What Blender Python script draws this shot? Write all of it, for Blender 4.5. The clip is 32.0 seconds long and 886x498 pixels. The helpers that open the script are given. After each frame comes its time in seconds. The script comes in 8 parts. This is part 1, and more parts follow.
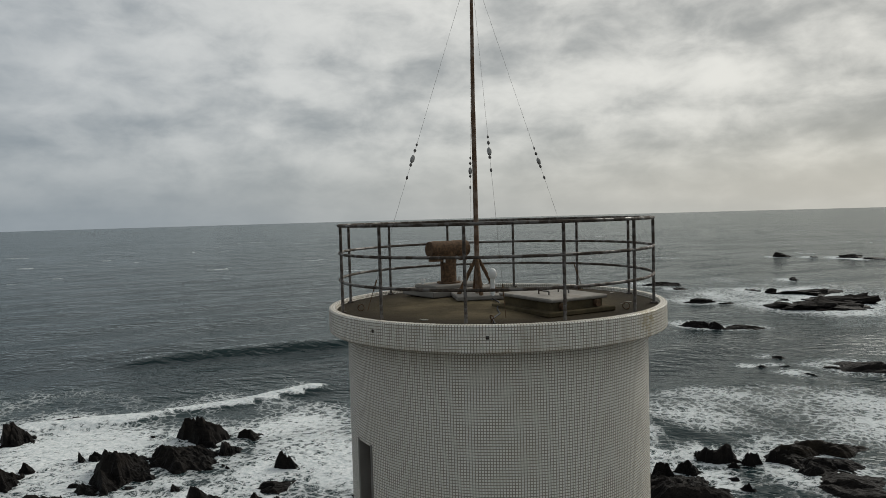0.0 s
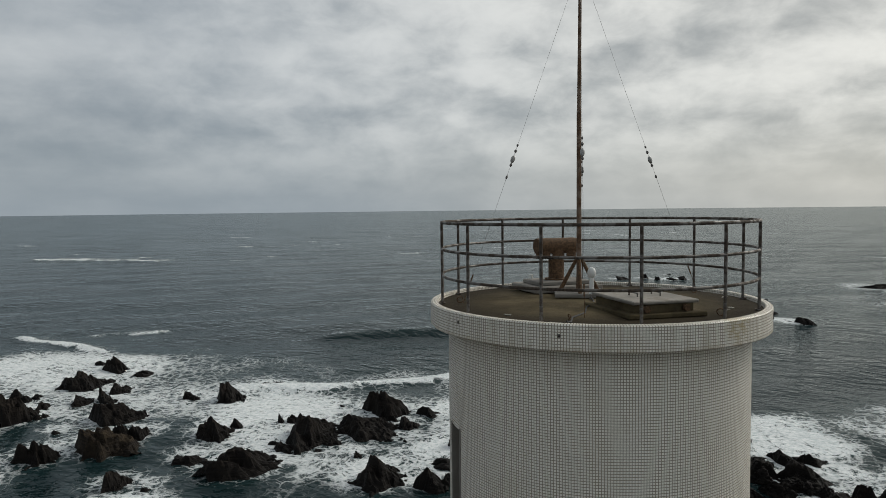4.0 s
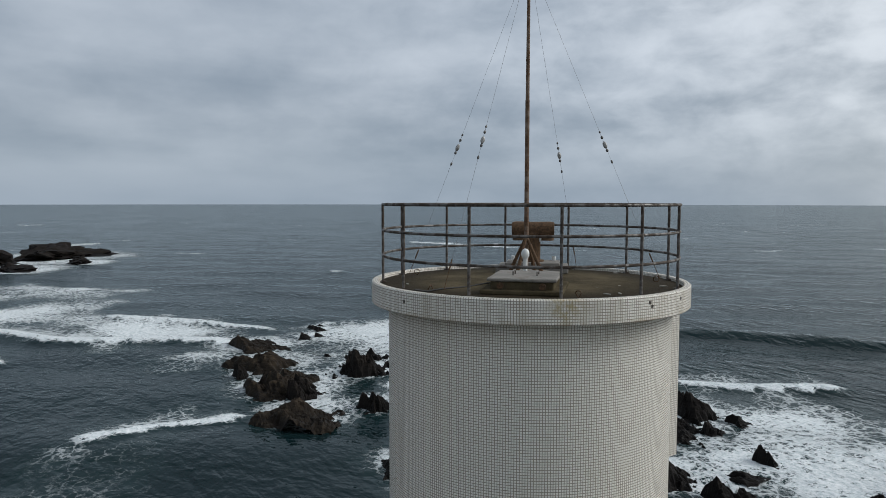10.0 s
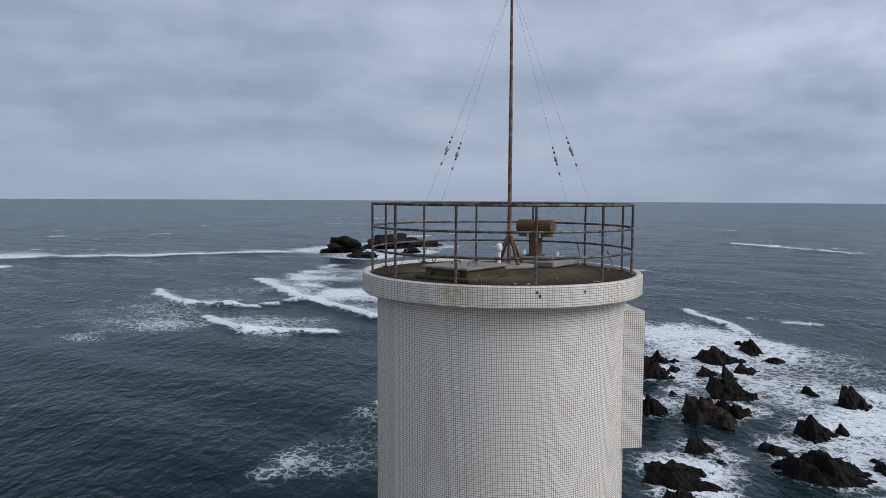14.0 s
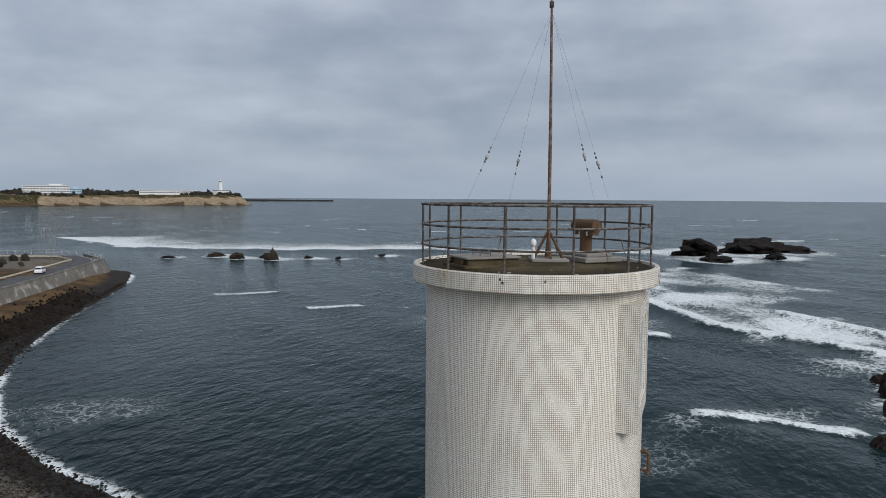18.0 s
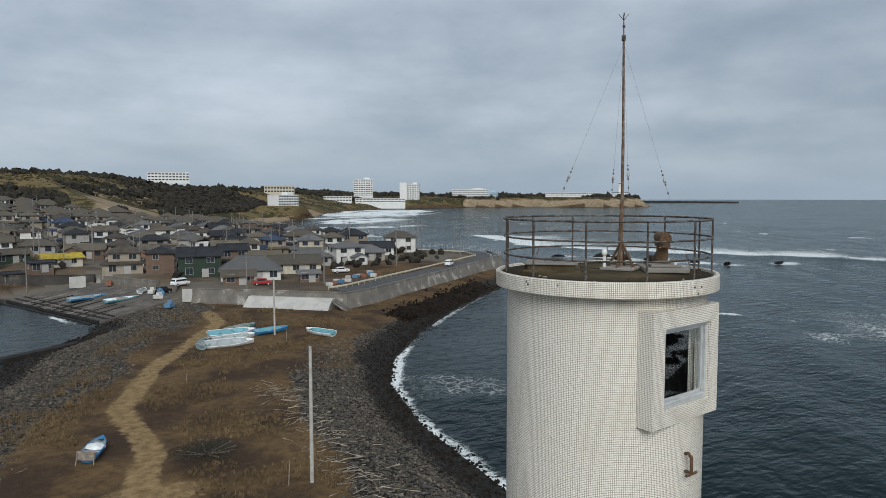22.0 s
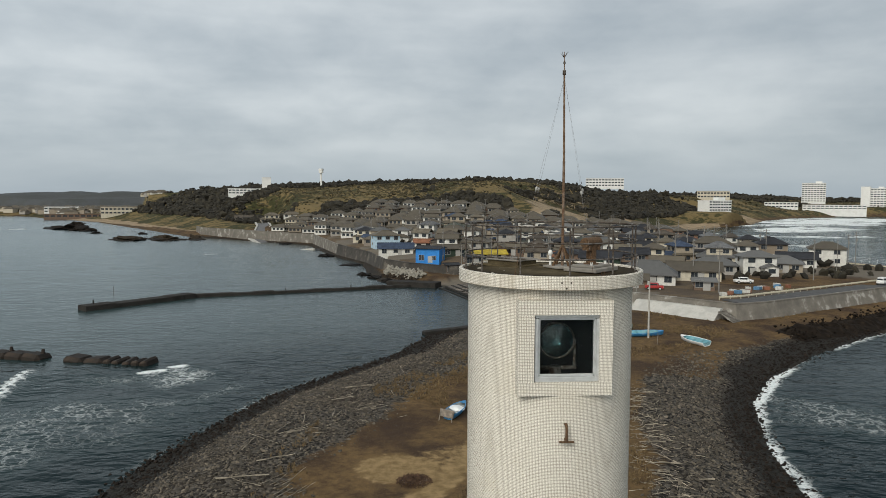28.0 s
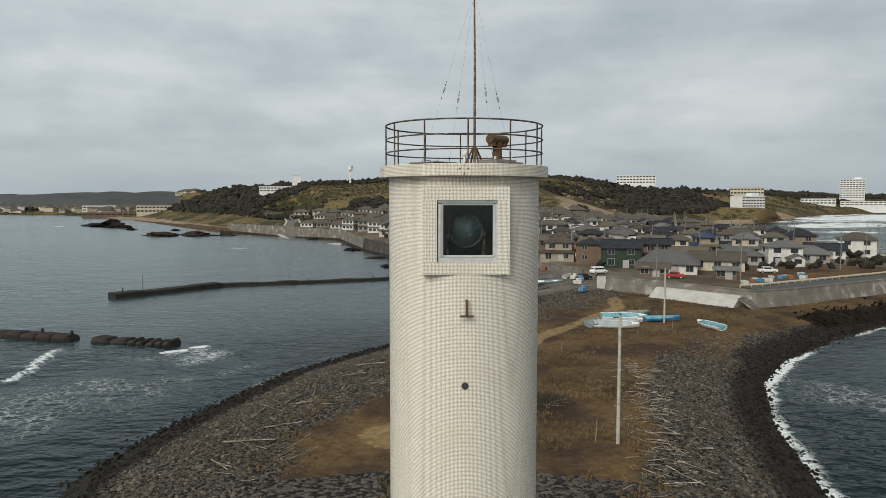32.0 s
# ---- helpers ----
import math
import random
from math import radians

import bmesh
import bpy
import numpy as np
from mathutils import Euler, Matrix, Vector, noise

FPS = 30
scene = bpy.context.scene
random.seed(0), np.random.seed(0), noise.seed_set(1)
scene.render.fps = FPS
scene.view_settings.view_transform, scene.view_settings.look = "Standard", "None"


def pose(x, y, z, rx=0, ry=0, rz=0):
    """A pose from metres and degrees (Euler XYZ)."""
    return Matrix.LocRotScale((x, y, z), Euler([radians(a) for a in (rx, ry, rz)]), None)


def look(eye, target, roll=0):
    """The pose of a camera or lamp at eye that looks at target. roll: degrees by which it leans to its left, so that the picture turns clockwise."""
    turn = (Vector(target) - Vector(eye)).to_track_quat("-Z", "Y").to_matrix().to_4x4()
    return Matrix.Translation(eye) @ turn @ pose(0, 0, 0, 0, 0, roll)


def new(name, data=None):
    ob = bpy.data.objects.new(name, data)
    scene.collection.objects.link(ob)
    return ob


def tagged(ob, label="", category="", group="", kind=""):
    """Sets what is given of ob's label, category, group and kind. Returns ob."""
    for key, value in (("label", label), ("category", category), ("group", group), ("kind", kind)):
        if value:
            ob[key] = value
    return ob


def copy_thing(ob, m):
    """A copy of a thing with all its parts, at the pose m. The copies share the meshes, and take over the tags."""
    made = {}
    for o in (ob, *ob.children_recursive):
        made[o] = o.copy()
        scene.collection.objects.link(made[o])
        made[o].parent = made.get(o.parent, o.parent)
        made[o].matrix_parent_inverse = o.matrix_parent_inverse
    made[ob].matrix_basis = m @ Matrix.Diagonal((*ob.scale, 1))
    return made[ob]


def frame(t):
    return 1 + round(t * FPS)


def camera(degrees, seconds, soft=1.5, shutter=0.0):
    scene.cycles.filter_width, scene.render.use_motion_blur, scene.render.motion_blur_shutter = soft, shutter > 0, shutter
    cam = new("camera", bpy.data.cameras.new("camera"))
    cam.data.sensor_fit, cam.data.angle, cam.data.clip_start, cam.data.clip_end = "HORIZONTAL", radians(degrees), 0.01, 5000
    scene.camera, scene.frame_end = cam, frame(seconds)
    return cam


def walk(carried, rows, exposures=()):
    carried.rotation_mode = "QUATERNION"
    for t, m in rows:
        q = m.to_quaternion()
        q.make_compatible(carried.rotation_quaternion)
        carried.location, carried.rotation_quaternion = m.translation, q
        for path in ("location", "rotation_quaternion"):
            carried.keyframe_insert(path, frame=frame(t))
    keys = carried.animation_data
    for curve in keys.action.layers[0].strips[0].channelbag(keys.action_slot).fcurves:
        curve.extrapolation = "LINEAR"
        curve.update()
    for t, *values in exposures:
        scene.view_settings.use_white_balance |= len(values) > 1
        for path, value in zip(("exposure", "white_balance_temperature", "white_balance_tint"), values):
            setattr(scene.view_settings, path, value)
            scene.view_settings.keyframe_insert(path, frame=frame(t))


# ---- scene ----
cam = camera(64.19, 32.0, soft=0.75)
PATH = [
    (0.0, -1.175, 8.069, 22.986, 87.301, 1.612, -167.674),
    (0.5, -1.326, 8.102, 22.971, 87.221, 1.504, -166.187),
    (1.0, -1.456, 8.133, 22.980, 87.217, 1.391, -162.326),
    (1.5, -1.571, 8.158, 22.994, 87.176, 1.276, -158.259),
    (2.0, -1.654, 8.180, 23.016, 87.084, 1.124, -156.560),
    (2.5, -1.731, 8.193, 23.039, 86.975, 0.984, -155.633),
    (3.0, -1.839, 8.189, 23.056, 86.845, 0.870, -154.769),
    (3.5, -1.984, 8.166, 23.067, 86.728, 0.761, -153.804),
    (5.5, -3.211, 7.606, 23.099, 86.474, 0.445, -148.116),
    (6.0, -3.452, 7.495, 23.092, 86.433, 0.473, -147.104),
    (6.5, -3.761, 7.355, 23.073, 86.350, 0.449, -145.618),
    (7.0, -4.175, 7.156, 23.063, 86.348, 0.372, -143.215),
    (7.5, -4.603, 6.938, 23.052, 86.370, 0.225, -140.150),
    (8.0, -5.020, 6.716, 23.035, 86.328, 0.128, -136.926),
    (8.5, -5.427, 6.482, 23.012, 86.284, 0.077, -133.476),
    (9.0, -5.795, 6.256, 22.991, 86.238, 0.051, -130.307),
    (9.5, -6.159, 6.009, 22.964, 86.191, 0.029, -126.958),
    (10.0, -6.534, 5.726, 22.943, 86.130, -0.061, -124.374),
    (10.5, -6.922, 5.401, 22.932, 86.088, -0.132, -122.842),
    (11.0, -7.316, 5.039, 22.924, 86.033, -0.152, -121.255),
    (11.5, -7.691, 4.678, 22.925, 86.006, -0.166, -117.966),
    (12.0, -8.048, 4.319, 22.929, 85.961, -0.206, -112.909),
    (12.5, -8.430, 3.879, 22.938, 85.890, -0.236, -107.542),
    (13.0, -8.828, 3.336, 22.953, 85.828, -0.266, -102.388),
    (13.5, -9.181, 2.814, 22.977, 85.848, -0.309, -100.693),
    (14.0, -9.501, 2.292, 22.989, 85.825, -0.336, -98.854),
    (14.5, -9.790, 1.764, 22.994, 85.776, -0.350, -93.413),
    (15.0, -10.050, 1.223, 22.996, 85.720, -0.357, -90.136),
    (15.5, -10.279, 0.662, 22.998, 85.672, -0.361, -85.581),
    (17.5, -10.857, -1.732, 23.025, 85.676, -0.351, -73.301),
    (18.0, -10.899, -2.413, 23.033, 85.683, -0.367, -70.102),
    (18.5, -10.897, -3.112, 23.040, 85.690, -0.362, -66.325),
    (19.0, -10.860, -3.798, 23.049, 85.687, -0.318, -62.336),
    (19.5, -10.780, -4.501, 23.038, 85.688, -0.143, -58.301),
    (20.0, -10.687, -5.162, 23.090, 85.711, -0.142, -54.265),
    (20.5, -10.560, -5.834, 23.130, 85.705, -0.142, -50.174),
    (21.0, -10.380, -6.545, 23.175, 85.702, -0.139, -46.113),
    (21.5, -10.179, -7.229, 23.238, 85.688, -0.079, -42.249),
    (22.0, -9.930, -7.919, 23.292, 85.731, 0.048, -38.500),
    (22.5, -9.642, -8.590, 23.339, 85.796, 0.083, -34.837),
    (23.0, -9.298, -9.249, 23.383, 85.832, 0.019, -31.248),
    (23.5, -8.926, -9.861, 23.419, 85.864, -0.081, -27.768),
    (24.0, -8.472, -10.477, 23.433, 85.906, -0.135, -24.528),
    (24.5, -7.973, -11.065, 23.426, 85.959, -0.119, -21.631),
    (25.0, -7.426, -11.635, 23.415, 85.970, -0.147, -18.991),
    (25.5, -6.844, -12.182, 23.415, 85.961, -0.171, -16.349),
    (27.5, -4.082, -14.155, 23.399, 86.040, -0.300, -6.155),
    (28.0, -3.295, -14.577, 23.387, 86.073, -0.282, -4.110),
    (28.5, -2.480, -14.955, 23.390, 86.071, -0.321, -2.064),
    (29.0, -1.665, -15.276, 23.389, 86.079, -0.310, -1.009),
    (29.5, -1.213, -15.510, 23.365, 86.124, -0.256, -1.017),
    (30.0, -0.997, -15.696, 23.211, 86.112, -0.195, -1.198),
    (30.5, -0.920, -15.845, 22.744, 86.138, -0.106, -1.366),
    (31.0, -0.916, -15.958, 22.167, 86.059, -0.080, -1.469),
    (31.5, -0.926, -16.052, 21.606, 85.981, -0.076, -1.559),
    (32.0, -0.927, -16.137, 21.267, 85.999, -0.046, -1.610),
]
EXPOSURES = [(0.0, -0.36, 6450, 8), (3.5, -0.28, 6420, 8), (7.0, -0.21, 6250, 6), (10.0, -0.15, 5900, 9), (12.0, -0.12, 5630, 16), (15.0, -0.08, 5630, 16), (18.0, -0.04, 5900, 12),
             (21.0, -0.02, 5880, 9), (24.0, 0.03, 5950, 7), (28.0, 0.08, 6400, 7), (32.0, 0.08, 6500, 7)]
walk(cam, [(t, pose(*p)) for t, *p in PATH], EXPOSURES)

# ---- world, sun ----
SUN_AZ = radians(212)          # compass bearing of the sun, from +y towards +x
SUN_EL = radians(36)
sun_to = Vector((math.sin(SUN_AZ) * math.cos(SUN_EL), math.cos(SUN_AZ) * math.cos(SUN_EL), math.sin(SUN_EL)))


def node(nt, kind, inputs=None, **props):
    n = nt.nodes.new(kind)
    if "operation" in props:
        n.operation = props["operation"]
    if "feature" in props:
        n.feature = props["feature"]
    if "uv_map" in props:
        n.uv_map = props["uv_map"]
    if "attribute_name" in props:
        n.attribute_name = props["attribute_name"]
    if "offset" in props:
        n.offset, n.squash = props["offset"], props["squash"]
    for k, v in (inputs or {}).items():
        if isinstance(v, bpy.types.NodeSocket):
            nt.links.new(v, n.inputs[k])
        else:
            n.inputs[k].default_value = v
    return n


def mth(nt, op, a, b=0.0, c=None, clamp=False):
    n = nt.nodes.new("ShaderNodeMath")
    n.operation, n.use_clamp = op, clamp
    for i, v in enumerate((a, b) if c is None else (a, b, c)):
        if isinstance(v, bpy.types.NodeSocket):
            nt.links.new(v, n.inputs[i])
        else:
            n.inputs[i].default_value = v
    return n.outputs[0]


def ramp(nt, fac, lo, hi, a=0.0, b=1.0, smooth=True):
    n = node(nt, "ShaderNodeMapRange", {"Value": fac, "From Min": lo, "From Max": hi, "To Min": a, "To Max": b})
    n.interpolation_type = "SMOOTHSTEP" if smooth else "LINEAR"
    return n.outputs[0]


def mix(nt, fac, a, b, mode="MIX"):
    n = nt.nodes.new("ShaderNodeMix")
    n.data_type, n.blend_type, n.clamp_factor = "RGBA", mode, True
    for i, v in ((0, fac), (6, a), (7, b)):
        if isinstance(v, bpy.types.NodeSocket):
            nt.links.new(v, n.inputs[i])
        else:
            n.inputs[i].default_value = v if i == 0 or len(v) == 4 else (*v, 1)
    return n.outputs[2]


def noise_tex(nt, vec, scale, detail=4.0, rough=0.55, dist=0.0):
    return node(nt, "ShaderNodeTexNoise", {"Vector": vec, "Scale": scale, "Detail": detail, "Roughness": rough, "Distortion": dist}).outputs[0]


def make_world():
    w = bpy.data.worlds.new("world")
    scene.world = w
    w.use_nodes = True
    nt = w.node_tree
    nt.nodes.clear()
    tc = node(nt, "ShaderNodeTexCoord")
    d = tc.outputs["Generated"]
    sep = node(nt, "ShaderNodeSeparateXYZ", {0: d})
    x, y, z = sep.outputs
    up = mth(nt, "ADD", mth(nt, "MAXIMUM", z, 0.0), 0.21)
    u, v = mth(nt, "DIVIDE", x, up), mth(nt, "DIVIDE", y, up)
    flat = node(nt, "ShaderNodeCombineXYZ", {0: u, 1: v, 2: 0.0}).outputs[0]
    big = noise_tex(nt, flat, 0.34, 3.0, 0.5, 0.5)
    mid = noise_tex(nt, flat, 1.35, 5.0, 0.47, 0.1)
    puff = node(nt, "ShaderNodeCombineXYZ", {0: x, 1: y, 2: mth(nt, "MULTIPLY", z, 1.9)}).outputs[0]
    fine = noise_tex(nt, puff, 11.0, 6.0, 0.55, 0.2)
    # broken, puffy cloud out to the south, smoother sheets elsewhere
    south = ramp(nt, mth(nt, "ADD", mth(nt, "MULTIPLY", y, -1.0), mth(nt, "MULTIPLY", x, -0.15)), 0.1, 0.95, 0.16, 0.68)
    t = mth(nt, "ADD", mth(nt, "MULTIPLY", big, 0.52), mth(nt, "ADD", mth(nt, "MULTIPLY", mid, 0.36), mth(nt, "MULTIPLY", mth(nt, "SUBTRACT", fine, 0.5), south)))
    band = noise_tex(nt, node(nt, "ShaderNodeCombineXYZ", {0: mth(nt, "MULTIPLY", x, 0.8), 1: mth(nt, "MULTIPLY", y, 0.8), 2: mth(nt, "MULTIPLY", z, 7.0)}).outputs[0], 1.6, 4.0, 0.5, 0.3)
    t = mth(nt, "ADD", t, mth(nt, "MULTIPLY", mth(nt, "SUBTRACT", band, 0.5), 0.30))
    cover = ramp(nt, t, 0.22, 0.68)
    sky = node(nt, "ShaderNodeTexSky")
    sky.sky_type, sky.sun_disc, sky.sun_elevation, sky.sun_rotation = "NISHITA", False, SUN_EL, SUN_AZ
    sky.air_density, sky.dust_density = 1.2, 2.0
    cloud = mix(nt, cover, CLOUD_DARK, CLOUD_LIGHT)
    # brighter, warmer cloud towards the veiled sun
    dot = node(nt, "ShaderNodeVectorMath", {0: d, 1: (sun_to.x, sun_to.y, sun_to.z)}, operation="DOT_PRODUCT").outputs["Value"]
    west = node(nt, "ShaderNodeVectorMath", {0: d, 1: (-0.94, -0.34, 0.0)}, operation="DOT_PRODUCT").outputs["Value"]
    side_ = ramp(nt, west, -1.0, 0.5, 0.92, 1.16, False)
    cloud = node(nt, "ShaderNodeVectorMath", {0: cloud, "Scale": side_}, operation="SCALE").outputs[0]
    glow = ramp(nt, dot, 0.2, 0.95)
    cloud = mix(nt, mth(nt, "MULTIPLY", glow, 0.85), cloud, mix(nt, cover, (0.42, 0.42, 0.40), (1.12, 1.08, 1.0)))
    # pale band of haze over the horizon
    haze = ramp(nt, z, 0.0, 0.13, 1.0, 0.0)
    cloud = mix(nt, mth(nt, "MULTIPLY", haze, 0.78), cloud, mix(nt, glow, HAZE, (0.80, 0.78, 0.71)))
    # the unseen sky overhead is dimmed to lessen the light from above
    cloud = node(nt, "ShaderNodeVectorMath", {0: cloud, "Scale": ramp(nt, z, 0.42, 0.85, 1.0, 0.68)}, operation="SCALE").outputs[0]
    cloud_bg = node(nt, "ShaderNodeBackground", {"Color": cloud, "Strength": 1.0})
    sky_bg = node(nt, "ShaderNodeBackground", {"Color": sky.outputs[0], "Strength": 0.06})
    m = node(nt, "ShaderNodeMixShader", {0: 0.88, 1: sky_bg.outputs[0], 2: cloud_bg.outputs[0]})
    out = node(nt, "ShaderNodeOutputWorld")
    nt.links.new(m.outputs[0], out.inputs[0])


CLOUD_DARK, CLOUD_LIGHT, HAZE = (0.318, 0.366, 0.416), (0.735, 0.757, 0.775), (0.39, 0.447, 0.498)
make_world()
sun_data = bpy.data.lights.new("sun", "SUN")
sun_data.energy, sun_data.angle, sun_data.color = 2.2, radians(30), (1.0, 0.95, 0.87)
sun = new("sun", sun_data)
sun.matrix_world = look(sun_to * 100, (0, 0, 0))

# ---- materials ----


def material(name):
    m = bpy.data.materials.new(name)
    m.use_nodes = True
    nt = m.node_tree
    return m, nt, nt.nodes["Principled BSDF"]


def link(nt, a, b):
    nt.links.new(a, b)


def bump(nt, bsdf, height, strength=0.3, dist=0.02):
    b = node(nt, "ShaderNodeBump", {"Height": height, "Strength": strength, "Distance": dist})
    link(nt, b.outputs[0], bsdf.inputs["Normal"])


def plain(name, col, rough=0.7, metal=0.0, scale=4.0, vary=0.25, wear=None, rel=0.15, isl=False, spec=0.5, each=None):
    """Painted or raw surface with a blotch, a grain and a fine relief; wear is a second colour in patches."""
    m, nt, b = material(name)
    co = node(nt, "ShaderNodeTexCoord").outputs["Object"]
    n1, n2 = noise_tex(nt, co, scale, 5.0, 0.6), noise_tex(nt, co, scale * 9, 3.0, 0.6)
    dark = tuple(c * (1 - vary) for c in col)
    lite = tuple(min(1, c * (1 + vary * 0.6)) for c in col)
    c = mix(nt, ramp(nt, n1, 0.3, 0.7), dark, lite)
    c = mix(nt, mth(nt, "MULTIPLY", ramp(nt, n2, 0.35, 0.75), 0.3), c, dark)
    if wear:
        c = mix(nt, ramp(nt, n1, 0.56, 0.66, 0.0, wear[1]), c, wear[0])
    if isl:
        r = node(nt, "ShaderNodeNewGeometry").outputs["Random Per Island"]
        c = mix(nt, ramp(nt, r, 0, float(isl), 0.0, 0.9, False), c, tuple(k * 0.25 for k in col))
    if each:
        rnd = node(nt, "ShaderNodeObjectInfo").outputs["Random"]
        c = mix(nt, ramp(nt, rnd, 0.6, 1.0, 0.0, 0.7, False), c, each)
    link(nt, c, b.inputs["Base Color"])
    b.inputs["Roughness"].default_value, b.inputs["Metallic"].default_value = rough, metal
    b.inputs["Specular IOR Level"].default_value = spec
    bump(nt, b, n2, rel, 0.02)
    return m


def mosaic(name, stained=False):
    """Small white glazed tiles, 28 mm apart in darker grout, laid in sheets of twelve; UVs are metres."""
    m, nt, b = material(name)
    uv = node(nt, "ShaderNodeUVMap", uv_map="metres").outputs[0]
    P = 0.0283
    br = node(nt, "ShaderNodeTexBrick", {"Vector": uv, "Color1": (0.775, 0.733, 0.65, 1), "Color2": (0.855, 0.812, 0.73, 1), "Mortar": (0.29, 0.252, 0.195, 1),
              "Scale": 1.0, "Mortar Size": 0.0043, "Mortar Smooth": 0.5, "Bias": 0.2, "Brick Width": P, "Row Height": P}, offset=0.0, squash=1.0)
    sh = node(nt, "ShaderNodeTexBrick", {"Vector": uv, "Color1": (0, 0, 0, 1), "Color2": (0, 0, 0, 1), "Mortar": (1, 1, 1, 1), "Scale": 1.0, "Mortar Size": 0.0042,
              "Mortar Smooth": 0.3, "Brick Width": P * 12, "Row Height": P * 12}, offset=0.0, squash=1.0)
    co = node(nt, "ShaderNodeTexCoord").outputs["Object"]
    stretch = node(nt, "ShaderNodeMapping", {"Vector": co, "Scale": (6.0, 6.0, 0.5)}).outputs[0]
    run = noise_tex(nt, stretch, 1.6, 6.0, 0.7)
    blot = noise_tex(nt, co, 1.1, 4.0, 0.6)
    c = mix(nt, mth(nt, "MULTIPLY", sh.outputs["Fac"], 0.2), br.outputs["Color"], (0.17, 0.15, 0.12))
    c = mix(nt, ramp(nt, run, 0.5, 0.85, 0.0, 0.22), c, (0.50, 0.47, 0.40))
    c = mix(nt, ramp(nt, blot, 0.5, 0.8, 0.0, 0.3), c, (0.52, 0.46, 0.34))
    zb = node(nt, "ShaderNodeSeparateXYZ", {0: co}).outputs[2]
    drip = mth(nt, "MULTIPLY", ramp(nt, zb, 21.4, 21.74, 0.0, 1.0), ramp(nt, run, 0.44, 0.66))
    c = mix(nt, mth(nt, "MULTIPLY", drip, 0.35), c, (0.36, 0.30, 0.21))
    if stained:
        # rust has run down from one post foot, and dirt clings to the lower edge
        dist = node(nt, "ShaderNodeVectorMath", {0: co, 1: (-1.645, 0.95, 21.93)}, operation="DISTANCE").outputs["Value"]
        rs = mth(nt, "MULTIPLY", ramp(nt, dist, 0.02, 0.26, 1.0, 0.0), ramp(nt, noise_tex(nt, co, 14.0, 4.0, 0.6), 0.35, 0.65))
        c = mix(nt, mth(nt, "MULTIPLY", rs, 0.8), c, (0.36, 0.27, 0.10))
        zz = node(nt, "ShaderNodeSeparateXYZ", {0: co}).outputs[2]
        low = mth(nt, "MULTIPLY", ramp(nt, zz, 21.742, 21.80, 1.0, 0.0), ramp(nt, noise_tex(nt, co, 5.0, 4.0, 0.6), 0.35, 0.7))
        c = mix(nt, mth(nt, "MULTIPLY", low, 0.6), c, (0.33, 0.24, 0.12))
    link(nt, c, b.inputs["Base Color"])
    link(nt, ramp(nt, br.outputs["Fac"], 0, 1, 0.32, 0.85), b.inputs["Roughness"])
    b.inputs["Specular IOR Level"].default_value = 0.35
    bump(nt, b, mth(nt, "SUBTRACT", 1.0, br.outputs["Fac"]), 0.45, 0.003)
    return m


def rust_metal(name, paint, rust=(0.14, 0.065, 0.03), amount=0.5, rough=0.6, metal=0.2):
    m, nt, b = material(name)
    co = node(nt, "ShaderNodeTexCoord").outputs["Object"]
    n1, n2 = noise_tex(nt, co, 5.0, 6.0, 0.65), noise_tex(nt, co, 38.0, 4.0, 0.6)
    r = mix(nt, ramp(nt, n2, 0.3, 0.7), tuple(k * 0.55 for k in rust), tuple(min(1, k * 1.6) for k in rust))
    f = ramp(nt, mth(nt, "ADD", n1, mth(nt, "MULTIPLY", n2, 0.2)), 0.72 - amount * 0.35, 0.86 - amount * 0.35)
    link(nt, mix(nt, f, paint, r), b.inputs["Base Color"])
    b.inputs["Metallic"].default_value = metal
    link(nt, ramp(nt, f, 0, 1, rough, 0.92), b.inputs["Roughness"])
    bump(nt, b, n2, 0.3, 0.004)
    return m


def glass_mat(name, tint=(0.9, 0.95, 0.95), rough=0.02):
    m, nt, b = material(name)
    b.inputs["Base Color"].default_value = (*tint, 1)
    b.inputs["Transmission Weight"].default_value = 1.0
    b.inputs["Roughness"].default_value, b.inputs["IOR"].default_value = rough, 1.45
    return m


def deck_mat():
    """Old concrete roof: olive moss in the middle, black dirt washed to the edge, a few bare patches."""
    m, nt, b = material("mossy_deck")
    co = node(nt, "ShaderNodeTexCoord").outputs["Object"]
    x, y, z = node(nt, "ShaderNodeSeparateXYZ", {0: co}).outputs
    rad = mth(nt, "SQRT", mth(nt, "ADD", mth(nt, "MULTIPLY", x, x), mth(nt, "MULTIPLY", y, y)))
    n1, n2, n3 = noise_tex(nt, co, 1.5, 6.0, 0.65), noise_tex(nt, co, 7.0, 5.0, 0.65), noise_tex(nt, co, 40.0, 3.0, 0.6)
    c = mix(nt, ramp(nt, n1, 0.35, 0.65), (0.055, 0.043, 0.024), (0.125, 0.100, 0.058))
    c = mix(nt, ramp(nt, n2, 0.45, 0.75, 0.0, 0.6), c, (0.055, 0.045, 0.030))
    c = mix(nt, ramp(nt, mth(nt, "ADD", rad, mth(nt, "MULTIPLY", mth(nt, "SUBTRACT", n1, 0.5), 0.9)), 1.05, 1.65, 0.0, 0.85), c, (0.024, 0.019, 0.013))
    c = mix(nt, ramp(nt, n3, 0.5, 0.8, 0.0, 0.2), c, (0.17, 0.14, 0.09))
    link(nt, c, b.inputs["Base Color"])
    b.inputs["Roughness"].default_value, b.inputs["Specular IOR Level"].default_value = 0.95, 0.08
    bump(nt, b, mth(nt, "ADD", n2, mth(nt, "MULTIPLY", n3, 0.5)), 0.6, 0.02)
    return m


